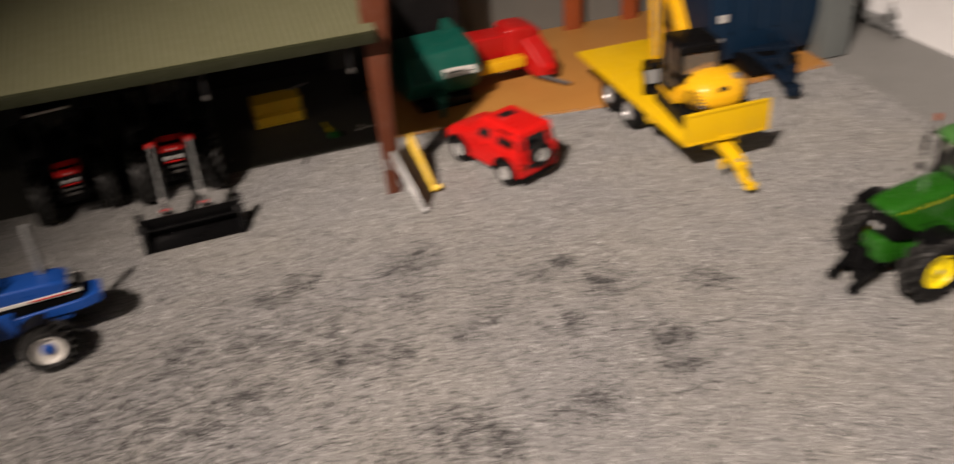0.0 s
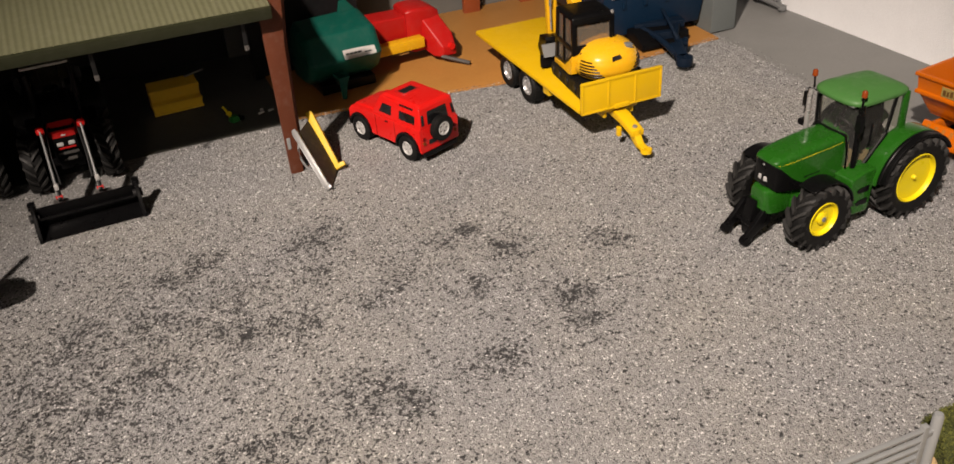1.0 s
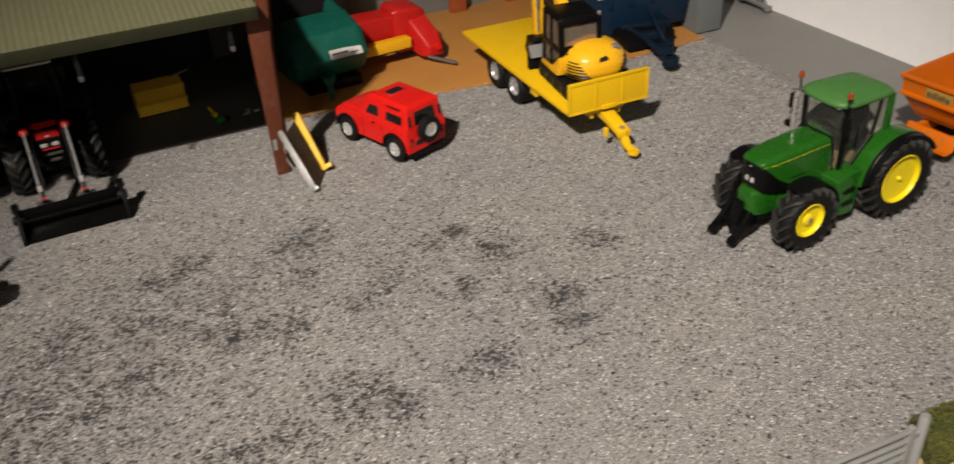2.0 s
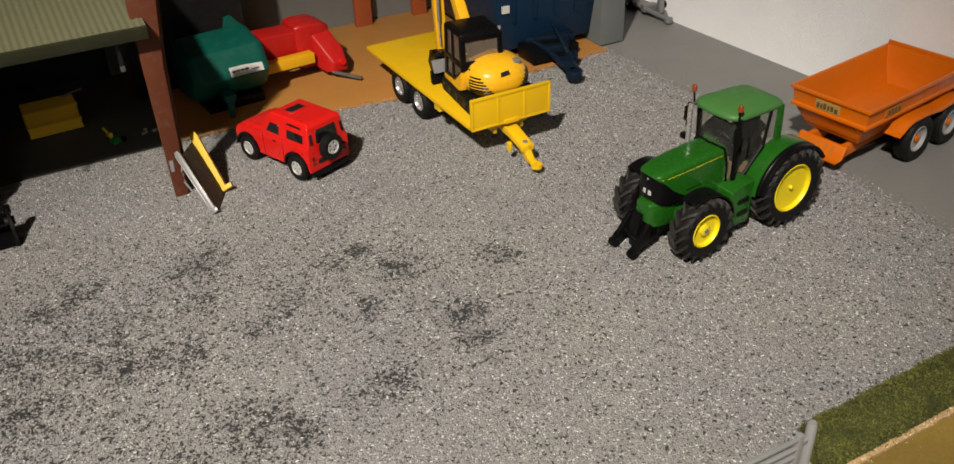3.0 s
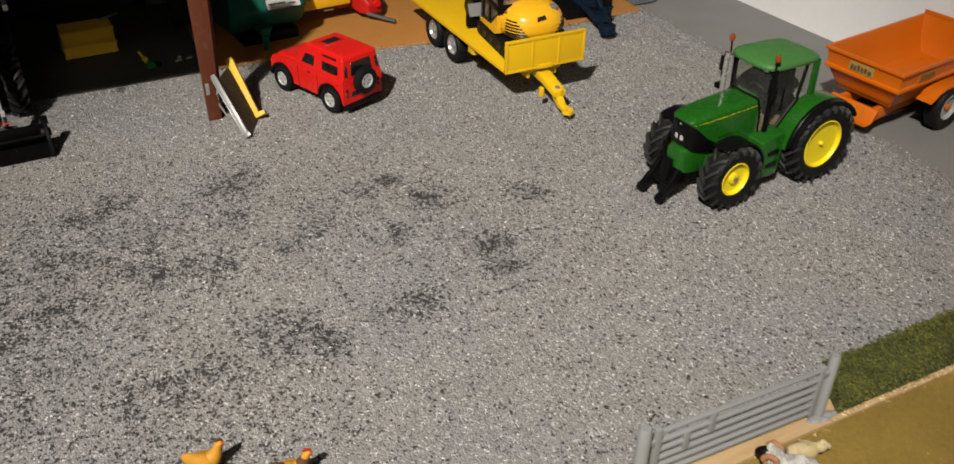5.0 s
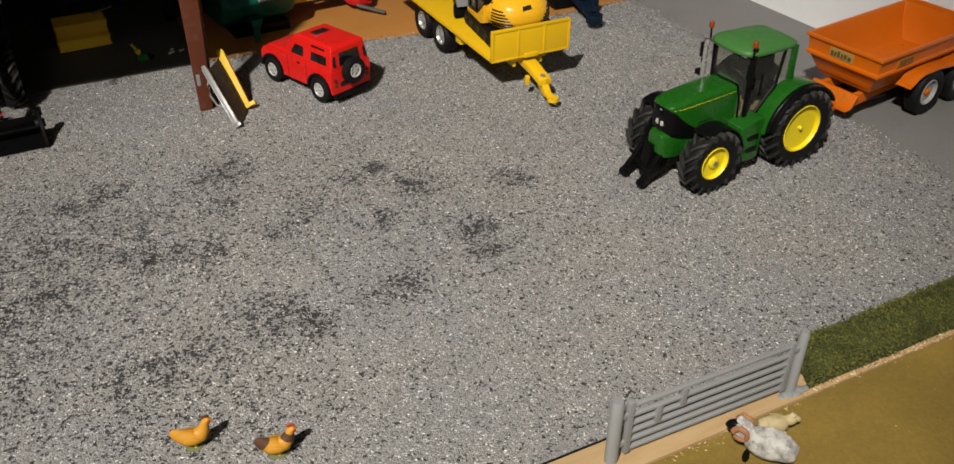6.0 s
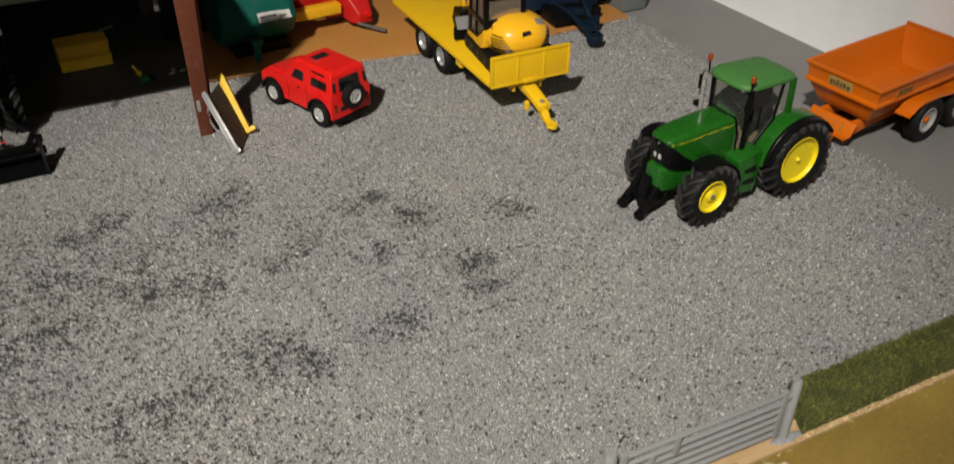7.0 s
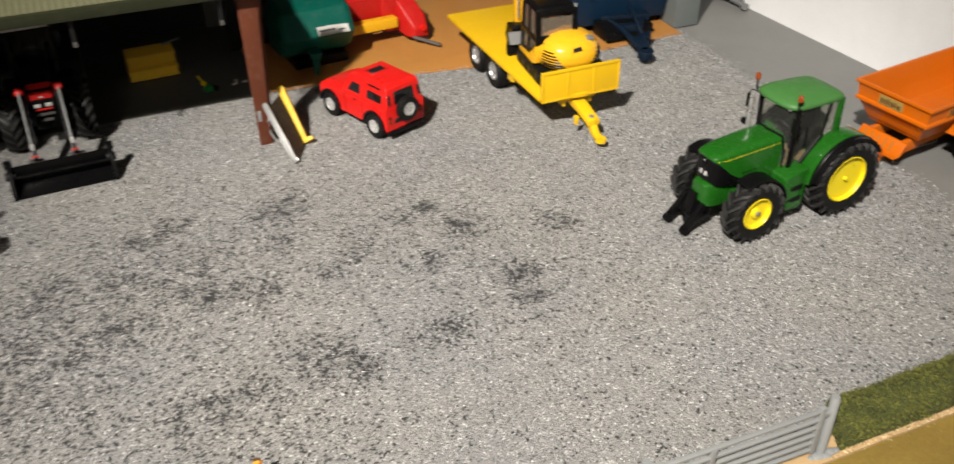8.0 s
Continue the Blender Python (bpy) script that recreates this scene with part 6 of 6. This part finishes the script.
def yellow_skip():
    t = thing("skip_bucket", pose(0.157, 0.832, 0, 0, 0, 3) @ Matrix.Diagonal((0.93, 0.93, 0.80, 1)), "yellow plastic toy loader bucket lying in the shed", "toy bucket")
    bm = bm_new()
    prof = [(0, 0), (0, 13), (6, 15), (4, 28), (24, 32), (32, 20), (32, 0)]
    rings = [[(x, y, z) for y, z in prof] for x in (-24, 24)]
    add_loft(bm, rings)
    b = part("shell", soften(bm, 1.2), SKIP_YELLOW, t, "yellow moulded shell")
    for y0, z0, z1 in ((-1.4, 10.5, 13.5), (-0.8, 0.8, 3.0), (4.5, 24.5, 28.6)):
        bm = bm_new()
        add_box(bm, -24.6, 24.6, y0, y0 + 4, z0, z1)
        part("ledge", soften(bm, 0.6), SKIP_YELLOW, b)
    bm = bm_new()
    add_tube(bm, [(14, 20, 32), (34, 22, 35)], 1.4, 8)
    part("rod", bm, GREY_METAL, t)
    return t


yellow_skip()


def small_roller():
    t = thing("garden_roller", pose(0.1985, 0.783, 0, 0, 0, 25), "tiny green and yellow toy implement by the shed edge", "toy implement")
    bm = bm_new()
    add_loft(bm, [[(-4, -4, 1), (4, -4, 1), (4, 4, 1), (-4, 4, 1)], [(-3, -3, 6), (3, -3, 6), (3, 3, 6), (-3, 3, 6)]])
    part("body", soften(bm, 0.8), ROLLER_GREEN, t, "green body")
    bm = bm_new()
    add_tube(bm, [(-2, 2, 5), (-4, 4, 12), (-6, 5, 16)], 1.1, 8)
    part("handle", bm, RIM_YELLOW, t, "yellow handle")
    bm = bm_new()
    add_lathe(bm, [(0.1, -1.5), (2.2, -1.5), (2.2, 1.5), (0.1, 1.5)], 12, (-3, 2, 9))
    part("pulley", bm, RIM_YELLOW, t)
    bm = bm_new()
    add_lathe(bm, [(0.1, -2), (2.6, -2), (2.6, 2), (0.1, 2)], 14, (6, -2, 2.6))
    part("wheel", bm, BLACK, t)
    return t


small_roller()
for x, y, rz, l in ((0.224, 0.789, 30, 6), (0.2335, 0.7905, 20, 5), (0.226, 0.796, -10, 3)):
    bm = bm_new()
    add_box(bm, -l / 2, l / 2, -1.2, 1.2, 0, 1.4)
    solid("offcut", soften(bm, 0.3), WHITE, pose(x, y, 0, 0, 0, rz), "small white plastic offcut lying by the red post", "offcut", "white offcuts")


def leaning(name, a, b, w, d, material, label, knobs=0):
    """A flat bar from its foot a to its head b, in metres."""
    a, b = Vector(a), Vector(b)
    up = (b - a).normalized()
    side = up.cross(Vector((-0.3, -0.9, 0.2))).normalized()
    nrm = side.cross(up)
    m = Matrix((side, nrm, up)).transposed().to_4x4()
    m.translation = a
    L = (b - a).length * 1000
    t = thing(name, m, label, "toy ramp")
    bm = bm_new()
    add_box(bm, -w / 2, w / 2, -d / 2, d / 2, 0, L)
    part("rail", soften(bm, 0.6), material, t)
    for q in (-1, 1):
        bm = bm_new()
        add_box(bm, q * w / 2 - 0.5, q * w / 2 + 0.5, -d / 2 - 1.0, d / 2 + 0.6, L * 0.06, L * 0.96)
        part("flange", soften(bm, 0.3), material, t)
    for k in range(knobs):
        bm = bm_new()
        z = L * (0.12 + 0.76 * k / max(1, knobs - 1))
        add_box(bm, -w * 0.42, w * 0.42, -d / 2 - 1.4, -d / 2 + 0.4, z - 1.0, z + 1.0)
        part("cleat", soften(bm, 0.3), material, t)
    bm = bm_new()
    add_box(bm, -w * 0.5, w * (0.9 if w < 5 else 1.5), -d * 0.9, d * 0.6, 0.2, 4)
    part("foot", soften(bm, 0.6), material, t)
    if w < 5:
        bm = bm_new()
        add_tube(bm, [(-w * 0.5, 0, L * 0.34), (-w * 1.5, 1.5, L * 0.42), (-w * 1.7, 2, L * 0.58), (-w * 1.1, 1, L * 0.72), (-w * 0.4, 0, L * 0.8)], 0.9, 8)
        part("loop", bm, material, t, "bowed side loop")
    else:
        for k in range(6):
            bm = bm_new()
            z = L * (0.16 + 0.14 * k)
            add_prism(bm, [(w * 0.4, z), (w * 0.64, z + 1.2), (w * 0.64, z + 3.0), (w * 0.4, z + 4.2)], -d / 2, d / 2)
            part("tooth", soften(bm, 0.3, 1), material, t)
    return t


leaning("ramp", (0.2400, 0.6180, 0.0016), (0.2275, 0.6572, 0.0395), 3.6, 1.8, SILVER_PLASTIC, "silver-grey plastic ramp bar leaning on the red post", 5)
leaning("ramp", (0.2555, 0.6460, 0.002), (0.2462, 0.6812, 0.0405), 5.0, 3.0, RAMP_YELLOW, "yellow plastic ramp bar propped beside the red post", 5)
# dark board added to fill the dark patch under the two bars
bm = bm_new()
low = [(242.5, 620.0, 0.1), (255.0, 645.5, 0.1), (246.0, 679.5, 34.5), (229.5, 656.0, 33.5)]
add_loft(bm, [low, [(x - 0.4, y - 0.9, z + 1.4) for x, y, z in low]])
solid("dark_board", soften(bm, 0.3), RAMP_DARK, Matrix(), "added dark board leaning between the silver and yellow bars", "toy ramp")


def silver_frame():
    t = thing("plough_frame", pose(0.781, 0.753, 0, 0, 0, -100), "bare grey metal toy hitch frame lying by the wall", "toy implement")
    for s in (-1, 1):
        bm = bm_new()
        add_tube(bm, [(0, 0, 5), (-28, s * 10, 8), (-84, s * 15, 10)], 2.6, 8)
        part("beam", bm, GREY_METAL, t, "grey metal beam")
    bm = bm_new()
    add_box(bm, -36, -28, -14, 14, 5, 13)
    part("cross_bar", soften(bm, 0.8), GREY_METAL, t)
    bm = bm_new()
    add_lathe(bm, [(1.6, 3), (4.6, 3), (4.6, 7), (1.6, 7)], 14, (3, 0, 0), "z")
    part("eye", bm, GREY_METAL, t)
    bm = bm_new()
    add_lathe(bm, [(0.1, 5), (4.6, 5), (4.8, 7), (4.6, 9), (0.1, 9)], 18, (-20, 0, 15))
    part("jockey_wheel", bm, BLACK, t, "small black jockey wheel")
    bm = bm_new()
    add_tube(bm, [(-17, -2, 22), (-10, -4, 34)], 1.1, 8)
    part("lever", bm, SILVER, t, "bright hand lever")
    bm = bm_new()
    add_box(bm, -74, -40, -13, 13, 7, 11)
    part("floor_plate", soften(bm, 0.8), GREY_METAL, t)
    bm = bm_new()
    add_prism(bm, [(-22, 8), (-12, 8), (-14, 24), (-18, 25)], -3, 3)
    part("bracket", soften(bm, 0.6), GREY_METAL, t)
    for s in (-1, 1):
        wheel(t, (-62, s * 15, 7.5), 7.5, 5, 4, GREY_METAL, GREY_METAL, s, 0, 1.4, 1.0)
    return t


silver_frame()


# ---------------------------------------------------------------- plain farm figures
def figure_mesh(pieces, materials):
    """One joined mesh of rounded lumps: (centre, radius, scale, tilt, material slot)."""
    bm = bm_new()
    for c, r, (sx, sy, sz), tilt, slot in pieces:
        n = len(bm.faces)
        bm.faces.ensure_lookup_table()
        add_ball(bm, c, r, sx, sy, sz, Euler((0, radians(tilt), 0)).to_matrix())
        bm.faces.ensure_lookup_table()
        for f in bm.faces[n:]:
            f.material_index = slot
    return bm


HEN_OCHRE = plastic("hen_ochre_paint", (0.62, 0.30, 0.025), 0.55, 0.12, 0.04)
HEN_BROWN = plastic("hen_brown_paint", (0.10, 0.045, 0.02), 0.6, 0.2, 0.04)
COMB = plastic("comb_red_paint", (0.42, 0.03, 0.02), 0.5, 0.1, 0.0)
BASE_GREEN = plastic("figure_base_green", (0.16, 0.17, 0.06), 0.8, 0.2, 0.1)
WOOL = grained("figure_wool_white", (0.20, 0.19, 0.15), (1.05, 1.04, 0.99), 170, 0.8, 0.9, 0.0012, speck=(0.26, 0.23, 0.16), span=(0.40, 0.54))
HORN = plastic("figure_tan_paint", (0.38, 0.18, 0.09), 0.6, 0.2, 0.05)
CREAM = plastic("figure_cream_paint", (0.55, 0.45, 0.25), 0.6, 0.15, 0.05)


def spine_body(bm, spine, seg=14):
    """A smooth skin round a bent spine in the xz plane: (x, z, half width, half depth, material slot)."""
    rings = []
    for i, (x, z, ry, rn, _) in enumerate(spine):
        a, b = spine[max(i - 1, 0)], spine[min(i + 1, len(spine) - 1)]
        d = Vector((b[0] - a[0], 0, b[1] - a[1])).normalized()
        up = Vector((-d.z, 0, d.x))
        ring = []
        for k in range(seg):
            c, sn = math.cos(2 * math.pi * k / seg), math.sin(2 * math.pi * k / seg)
            ring.append(bm.verts.new((Vector((x, 0, z)) + Vector((0, 1, 0)) * ry * c + up * rn * sn) * MM))
        rings.append(ring)
    for i in range(len(rings) - 1):
        for k in range(seg):
            f = bm.faces.new((rings[i][k], rings[i][(k + 1) % seg], rings[i + 1][(k + 1) % seg], rings[i + 1][k]))
            f.material_index = spine[i][4]
    bm.faces.new(rings[0][::-1]).material_index = spine[0][4]
    bm.faces.new(rings[-1]).material_index = spine[-1][4]


def hen(m, tail_slot, label, comb=1):
    neck = tail_slot if tail_slot else 0
    bm = figure_mesh([((8.2, 0, 20.4), 1.5, (1.25, 0.4, 0.7), 8, comb), ((6.9, 0, 20.2), 1.1, (0.9, 0.4, 0.9), 0, comb), ((9.5, 0, 19.9), 0.9, (0.8, 0.4, 0.9), 0, comb), ((9.4, 1.5, 17.2), 1.0, (1.0, 0.5, 1.2), 0, 1), ((9.4, -1.5, 17.2), 1.0, (1.0, 0.5, 1.2), 0, 1), ((9.6, 0, 15.4), 0.8, (0.7, 0.9, 1.3), 0, 1),
                      ((-0.5, 4.1, 8.4), 3.0, (1.45, 0.35, 0.85), 12, 0), ((-0.5, -4.1, 8.4), 3.0, (1.45, 0.35, 0.85), 12, 0), ((1, 1.6, 2.6), 1.0, (0.8, 0.8, 2.6), 0, 4), ((1, -1.6, 2.6), 1.0, (0.8, 0.8, 2.6), 0, 4), ((0.5, 0, 0.4), 4.6, (1.0, 0.8, 0.22), 0, 3)], None)
    spine_body(bm, [(-9.2, 15.4, 0.4, 1.0, tail_slot), (-8.4, 14.6, 1.1, 2.4, tail_slot), (-7.0, 12.8, 1.9, 3.2, tail_slot), (-5.2, 10.6, 3.0, 4.1, 0), (-2.4, 8.6, 4.3, 4.8, 0), (1.0, 7.6, 4.7, 4.9, 0), (4.0, 8.4, 4.2, 4.6, 0), (5.8, 11.0, 3.1, 3.6, neck),
                    (6.8, 13.6, 2.5, 2.7, neck), (7.3, 15.4, 2.1, 2.2, 0), (8.0, 17.2, 2.1, 2.0, 0), (9.2, 17.9, 1.7, 1.6, 0), (10.3, 17.4, 0.8, 0.8, 0), (11.4, 16.8, 0.2, 0.2, 0)])
    for v in bm.verts:
        if 4 * MM < v.co.z < 15 * MM:
            v.co += v.co.normalized() * MM * (0.45 * noise.noise(v.co * 500) + 0.2 * noise.noise(v.co * 1400))
    return solid("hen_figure", bm, [HEN_OCHRE, COMB, HEN_BROWN, BASE_GREEN, RIM_YELLOW], m, label, "toy hen", "hen figures on the gravel")


hen(pose(0.1345, 0.3060, 0, 0, 0, -6) @ Matrix.Diagonal((0.95, 0.95, 0.88, 1)), 0, "ochre toy hen figure with a dark comb on gravel", 2)
hen(pose(0.1690, 0.2835, 0, 0, 0, -8) @ Matrix.Diagonal((0.98, 0.98, 0.84, 1)), 2, "ochre and brown toy hen figure with a red comb")


def sheep(m, k, wool, face, label, horns=True):
    bm = figure_mesh([((0, 0, 13 * k), 9 * k, (1.35, 0.85, 0.85), 0, 0), ((-8 * k, 0, 13 * k), 6.5 * k, (1, 0.95, 0.95), 0, 0), ((12 * k, 0, 17 * k), 5 * k, (1.05, 0.9, 1.0), -20, 0), ((16.5 * k, 0, 17.5 * k), 3.4 * k, (1.35, 0.8, 0.85), 25, 1),
                      *(((12.6 * k + 3.2 * k * math.cos(a), q * 4.6 * k, 17.0 * k + 3.2 * k * math.sin(a)), (1.75 - 0.11 * a) * k, (1, 0.8, 1), 0, 2) for q in (-1, 1) for a in np.linspace(0.2, 5.4, 17 if horns else 0)), ((13 * k, 0, 21.5 * k), 3.0 * k, (1.1, 0.8, 0.6), 0, 0),
                      ((8 * k, 4 * k, 4 * k), 1.7 * k, (1, 1, 2.4), 0, 1), ((8 * k, -4 * k, 4 * k), 1.7 * k, (1, 1, 2.4), 0, 1), ((-9 * k, 4 * k, 4 * k), 1.7 * k, (1, 1, 2.4), 0, 1), ((-9 * k, -4 * k, 4 * k), 1.7 * k, (1, 1, 2.4), 0, 1)], None)
    for v in bm.verts:
        if v.co.z > 7.5 * k * MM and v.co.x < 15 * k * MM:
            q = v.co * (900 / k)
            v.co += v.co.normalized() * MM * k * (1.5 * noise.noise(q * 0.35) + 1.0 * noise.noise(q * 0.9))
    return solid("sheep_figure", bm, [wool, face, HORN], m, label, "toy sheep", "sheep figures in the field")


sheep(pose(0.3755, 0.1755, -0.001, 0, 0, 125), 1.0, WOOL, BLACK, "white woolly toy sheep figure with a dark face")
sheep(pose(0.3915, 0.1870, -0.001, 0, 0, -22), 0.62, CREAM, CREAM, "small cream toy lamb figure in the field", False)


# ---------------------------------------------------------------- yard edge: strip, gate, hedge
bm = bm_new()
add_box(bm, -620, 424, 199.5, 220.4, -20, 0.3)
solid("edge_strip", soften(bm, 0.5), STRIP_WOOD, Matrix(), "pale wooden strip between yard and field", "edging", kind="structure")


slab("yard_lip", -0.62, 0.4245, 0.2207, 0.2216, -0.020, 0.0002, CHARCOAL, "dark painted lip of the yard board", "edging")


def gate():
    t = thing("field_gate", pose(0.310, 0.2085, 0, 0, 0, -1), "grey plastic toy field gate with six rails, closed", "toy gate")
    L = 111.0
    bm = bm_new()
    add_lathe(bm, [(0.1, 0), (3.3, 0), (3.2, 38), (2.5, 39.4), (0.1, 39.4)], 16, (0, 0, 0), "z")
    part("gate_post", bm, GATE_GREY, t, "round grey gate post")
    bm = bm_new()
    add_lathe(bm, [(0.1, 0), (2.8, 0), (2.6, 39), (2.0, 40.4), (0.1, 40.4)], 16, (L, 0, 0), "z")
    part("gate_post", bm, GATE_GREY, t, "round grey gate post")
    for z in (5, 10.5, 16, 21.5, 27, 33):
        bm = bm_new()
        add_box(bm, 7.0, L - 6.5, -1.3, 1.3, z - 0.95, z + 1.05)
        part("rail", soften(bm, 0.7), GATE_GREY, t)
    for x in (7.5, L - 7):
        bm = bm_new()
        add_box(bm, x - 1.7, x + 1.7, -1.6, 1.6, 3, 36)
        part("stile", soften(bm, 0.5), GATE_GREY, t)
    for x, z0, z1 in ((24, 16, 28), (38, 21, 33)):
        bm = bm_new()
        add_box(bm, x - 1.6, x + 1.6, -1.7, 1.7, z0, z1)
        part("brace", soften(bm, 0.4), GATE_GREY, t)
    for x, z in ((4.5, 28), (4.5, 10), (L - 4.5, 30)):
        bm = bm_new()
        add_box(bm, x - 4, x + 4, -1.4, 1.4, z - 1.6, z + 1.6)
        part("hinge", soften(bm, 0.4), GATE_GREY, t)
    bm = bm_new()
    for dx, dy, r in ((-3, -2, 3.4), (1, -3.4, 2.6), (4.5, -2, 3.0), (8, -2.4, 2.2), (-7, -2, 2.0)):
        add_ball(bm, (L + dx, dy, 0.2), r, 1.3, 0.9, 0.35)
    part("footing", bm, GATE_GREY, t, "grey glue blob at the post foot")
    return t


gate()


def hedge():
    rnd = random.Random(4)
    t = thing("hedge", pose(0, 0, 0), "low dark-green flock hedge along the field edge", "toy hedge")
    bm = bm_new()
    n = 60
    rings = []
    for i in range(n + 1):
        x = 431 + 369 * i / n
        w = 1 + 0.1 * noise.noise(Vector((x * 0.03, 0, 3)))
        ring = []
        for k in range(10):
            a = math.pi * k / 9
            y = 215.5 + 12.6 * w * math.cos(a)
            ring.append((x + max(0, y - 203) * 0.5 * (1 - i / n), y, -1.0 + 15.6 * w * abs(math.sin(a)) ** 0.5))
        rings.append(ring)
    add_loft(bm, rings)
    part("core", bm, HEDGE_CORE, t)
    verts, faces = [], []
    for _ in range(42000):
        x = 430 + 370 * rnd.random()
        a = math.pi * rnd.random()
        rr = 0.90 + 0.16 * rnd.random() + 0.10 * noise.noise(Vector((x * 0.11, a * 4.0, 1.0)))
        if rnd.random() < 0.045:
            rr = rnd.random()
            x = 430 + max(0, 13.4 * rr * math.cos(a) + 12.5) * 0.5 + 3.5 * rnd.random()
        y = 215.5 + 13.4 * rr * math.cos(a)
        if x < 429 + max(0, y - 203) * 0.5:
            continue
        z = -0.5 + 16.6 * rr * abs(math.sin(a)) ** 0.55
        s = 0.3 + 0.75 * rnd.random() ** 1.5
        base = len(verts)
        for _k in range(4):
            verts.append(((x + rnd.uniform(-s, s)) * MM, (y + rnd.uniform(-s, s)) * MM, (z + rnd.uniform(-s, s)) * MM))
        faces += [(base, base + 1, base + 2), (base, base + 2, base + 3), (base, base + 3, base + 1), (base + 1, base + 3, base + 2)]
    me = bpy.data.meshes.new("foliage")
    me.from_pydata(verts, [], faces)
    me.materials.append(LEAF)
    ob = new("foliage", me)
    ob.parent = t
    tagged(ob, "crumbly green flock clumps", kind="stuff")
    return t


hedge()


# ---------------------------------------------------------------- loose grains
def grain_material(name, stops):
    m, nt, p = nodes_of(name)
    g = nt.nodes.new("ShaderNodeNewGeometry")
    nt.links.new(ramp_node(nt, g.outputs["Random Per Island"], stops).outputs[0], p.inputs["Base Color"])
    p.inputs["Roughness"].default_value = 0.8
    return m


GRAIN_PALE = grain_material("pale_gravel_grain", ((0.0, (0.15, 0.15, 0.151)), (0.3, (0.21, 0.21, 0.208)), (0.74, (0.245, 0.244, 0.241)), (0.86, (0.36, 0.358, 0.352)), (1.0, (0.78, 0.775, 0.76))))
GRAIN_DARK = grain_material("dark_gravel_grain", ((0.0, (0.006, 0.006, 0.006)), (0.7, (0.022, 0.022, 0.023)), (1.0, (0.07, 0.07, 0.07))))
GRAIN_SAND = grain_material("sandy_crumb", ((0.0, (0.20, 0.13, 0.04)), (0.6, (0.34, 0.23, 0.10)), (1.0, (0.55, 0.45, 0.28))))


def loose_grains():
    rnd = random.Random(11)
    spots = np.array([(x * 1000, y * 1000, r * 1000, k) for x, y, r, k in THIN])

    def grain(store, x, y, z, s):
        verts, faces = store
        base = len(verts)
        l, a = s * (1.0 + 1.3 * rnd.random()), rnd.random() * math.pi
        c, sn = math.cos(a), math.sin(a)
        for dx, dy, dz in ((-l, -s * 0.45, 0), (l, -s * 0.35, 0.1 * s), (0.2 * l, s * 0.6, 0), (0, 0, s * 1.3)):
            verts.append(((x + dx * c - dy * sn) * MM, (y + dx * sn + dy * c) * MM, (z + dz * (0.6 + 0.6 * rnd.random())) * MM))
        faces.extend([(base, base + 1, base + 3), (base + 1, base + 2, base + 3), (base + 2, base, base + 3), (base, base + 2, base + 1)])

    pale, dark = ([], []), ([], [])
    for _ in range(1300):
        grain(pale if rnd.random() < 0.7 else dark, 681 + abs(rnd.gauss(0, 5.5)) + rnd.uniform(-5, 2), 223 + 530 * rnd.random(), -0.5, 0.28 + 0.3 * rnd.random())
    for _ in range(1400):
        x, off = 250 + 430 * rnd.random(), rnd.gauss(-0.6, 1.6)
        y = float(np.interp(x, [e[0] for e in BAY_EDGE], [e[1] for e in BAY_EDGE])) + off
        grain(pale if rnd.random() < 0.7 else dark, x, y, 2.0 if off > 0 else 0.4 + 0.5 * rnd.random(), 0.35 + 0.35 * rnd.random())
    for _ in range(230000):
        x, y = 740 * rnd.random() - 60, 223 + 530 * rnd.random()
        if x > 677:
            continue
        d = np.hypot(spots[:, 0] - x, spots[:, 1] - y) / spots[:, 2]
        bare = float((np.maximum(0, 1 - d) * spots[:, 3]).max())
        clump = noise.noise(Vector((x * 0.055, y * 0.055, 2.0))) + 0.6 * noise.noise(Vector((x * 0.16, y * 0.16, 7.0)))
        cover = float(np.interp(y, (500, 650), (1.0, 0.38)))
        if rnd.random() < cover * (0.074 + max(0.0, 0.13 * clump)) + bare * (0.48 + 1.0 * clump):
            grain(dark, x, y, 0.0, 0.34 + 0.42 * rnd.random())
        elif rnd.random() < 0.42 - bare * 0.12:
            grain(pale, x, y, -0.08, 0.28 + 0.32 * rnd.random())
    crumbs = ([], [])
    for _ in range(220):
        grain(crumbs, 430 + 370 * rnd.random(), 20 + 176 * rnd.random(), -1.0, 0.22 + 0.3 * rnd.random() ** 2)
    for _ in range(900):
        grain(crumbs, 426 + 376 * rnd.random(), 201.5 + rnd.gauss(0, 1.6), -0.6, 0.35 + 0.5 * rnd.random())
    for _ in range(160):
        grain(crumbs, 300 + 120 * rnd.random(), 198.0 + rnd.gauss(0, 2.2), -1.0, 0.25 + 0.35 * rnd.random())
    for name, store, material, label in (("sandy_crumbs", crumbs, GRAIN_SAND, "sandy crumbs scattered on the field edge"), ("pale_gravel_grains", pale, GRAIN_PALE, "loose pale grey gravel grains strewn over the yard"), ("dark_gravel_grains", dark, GRAIN_DARK, "loose dark grey gravel grains strewn over the yard")):
        me = bpy.data.meshes.new(name)
        me.from_pydata(store[0], [], store[1])
        me.materials.append(material)
        tagged(new(name, me), label, "gravel", kind="stuff")


loose_grains()
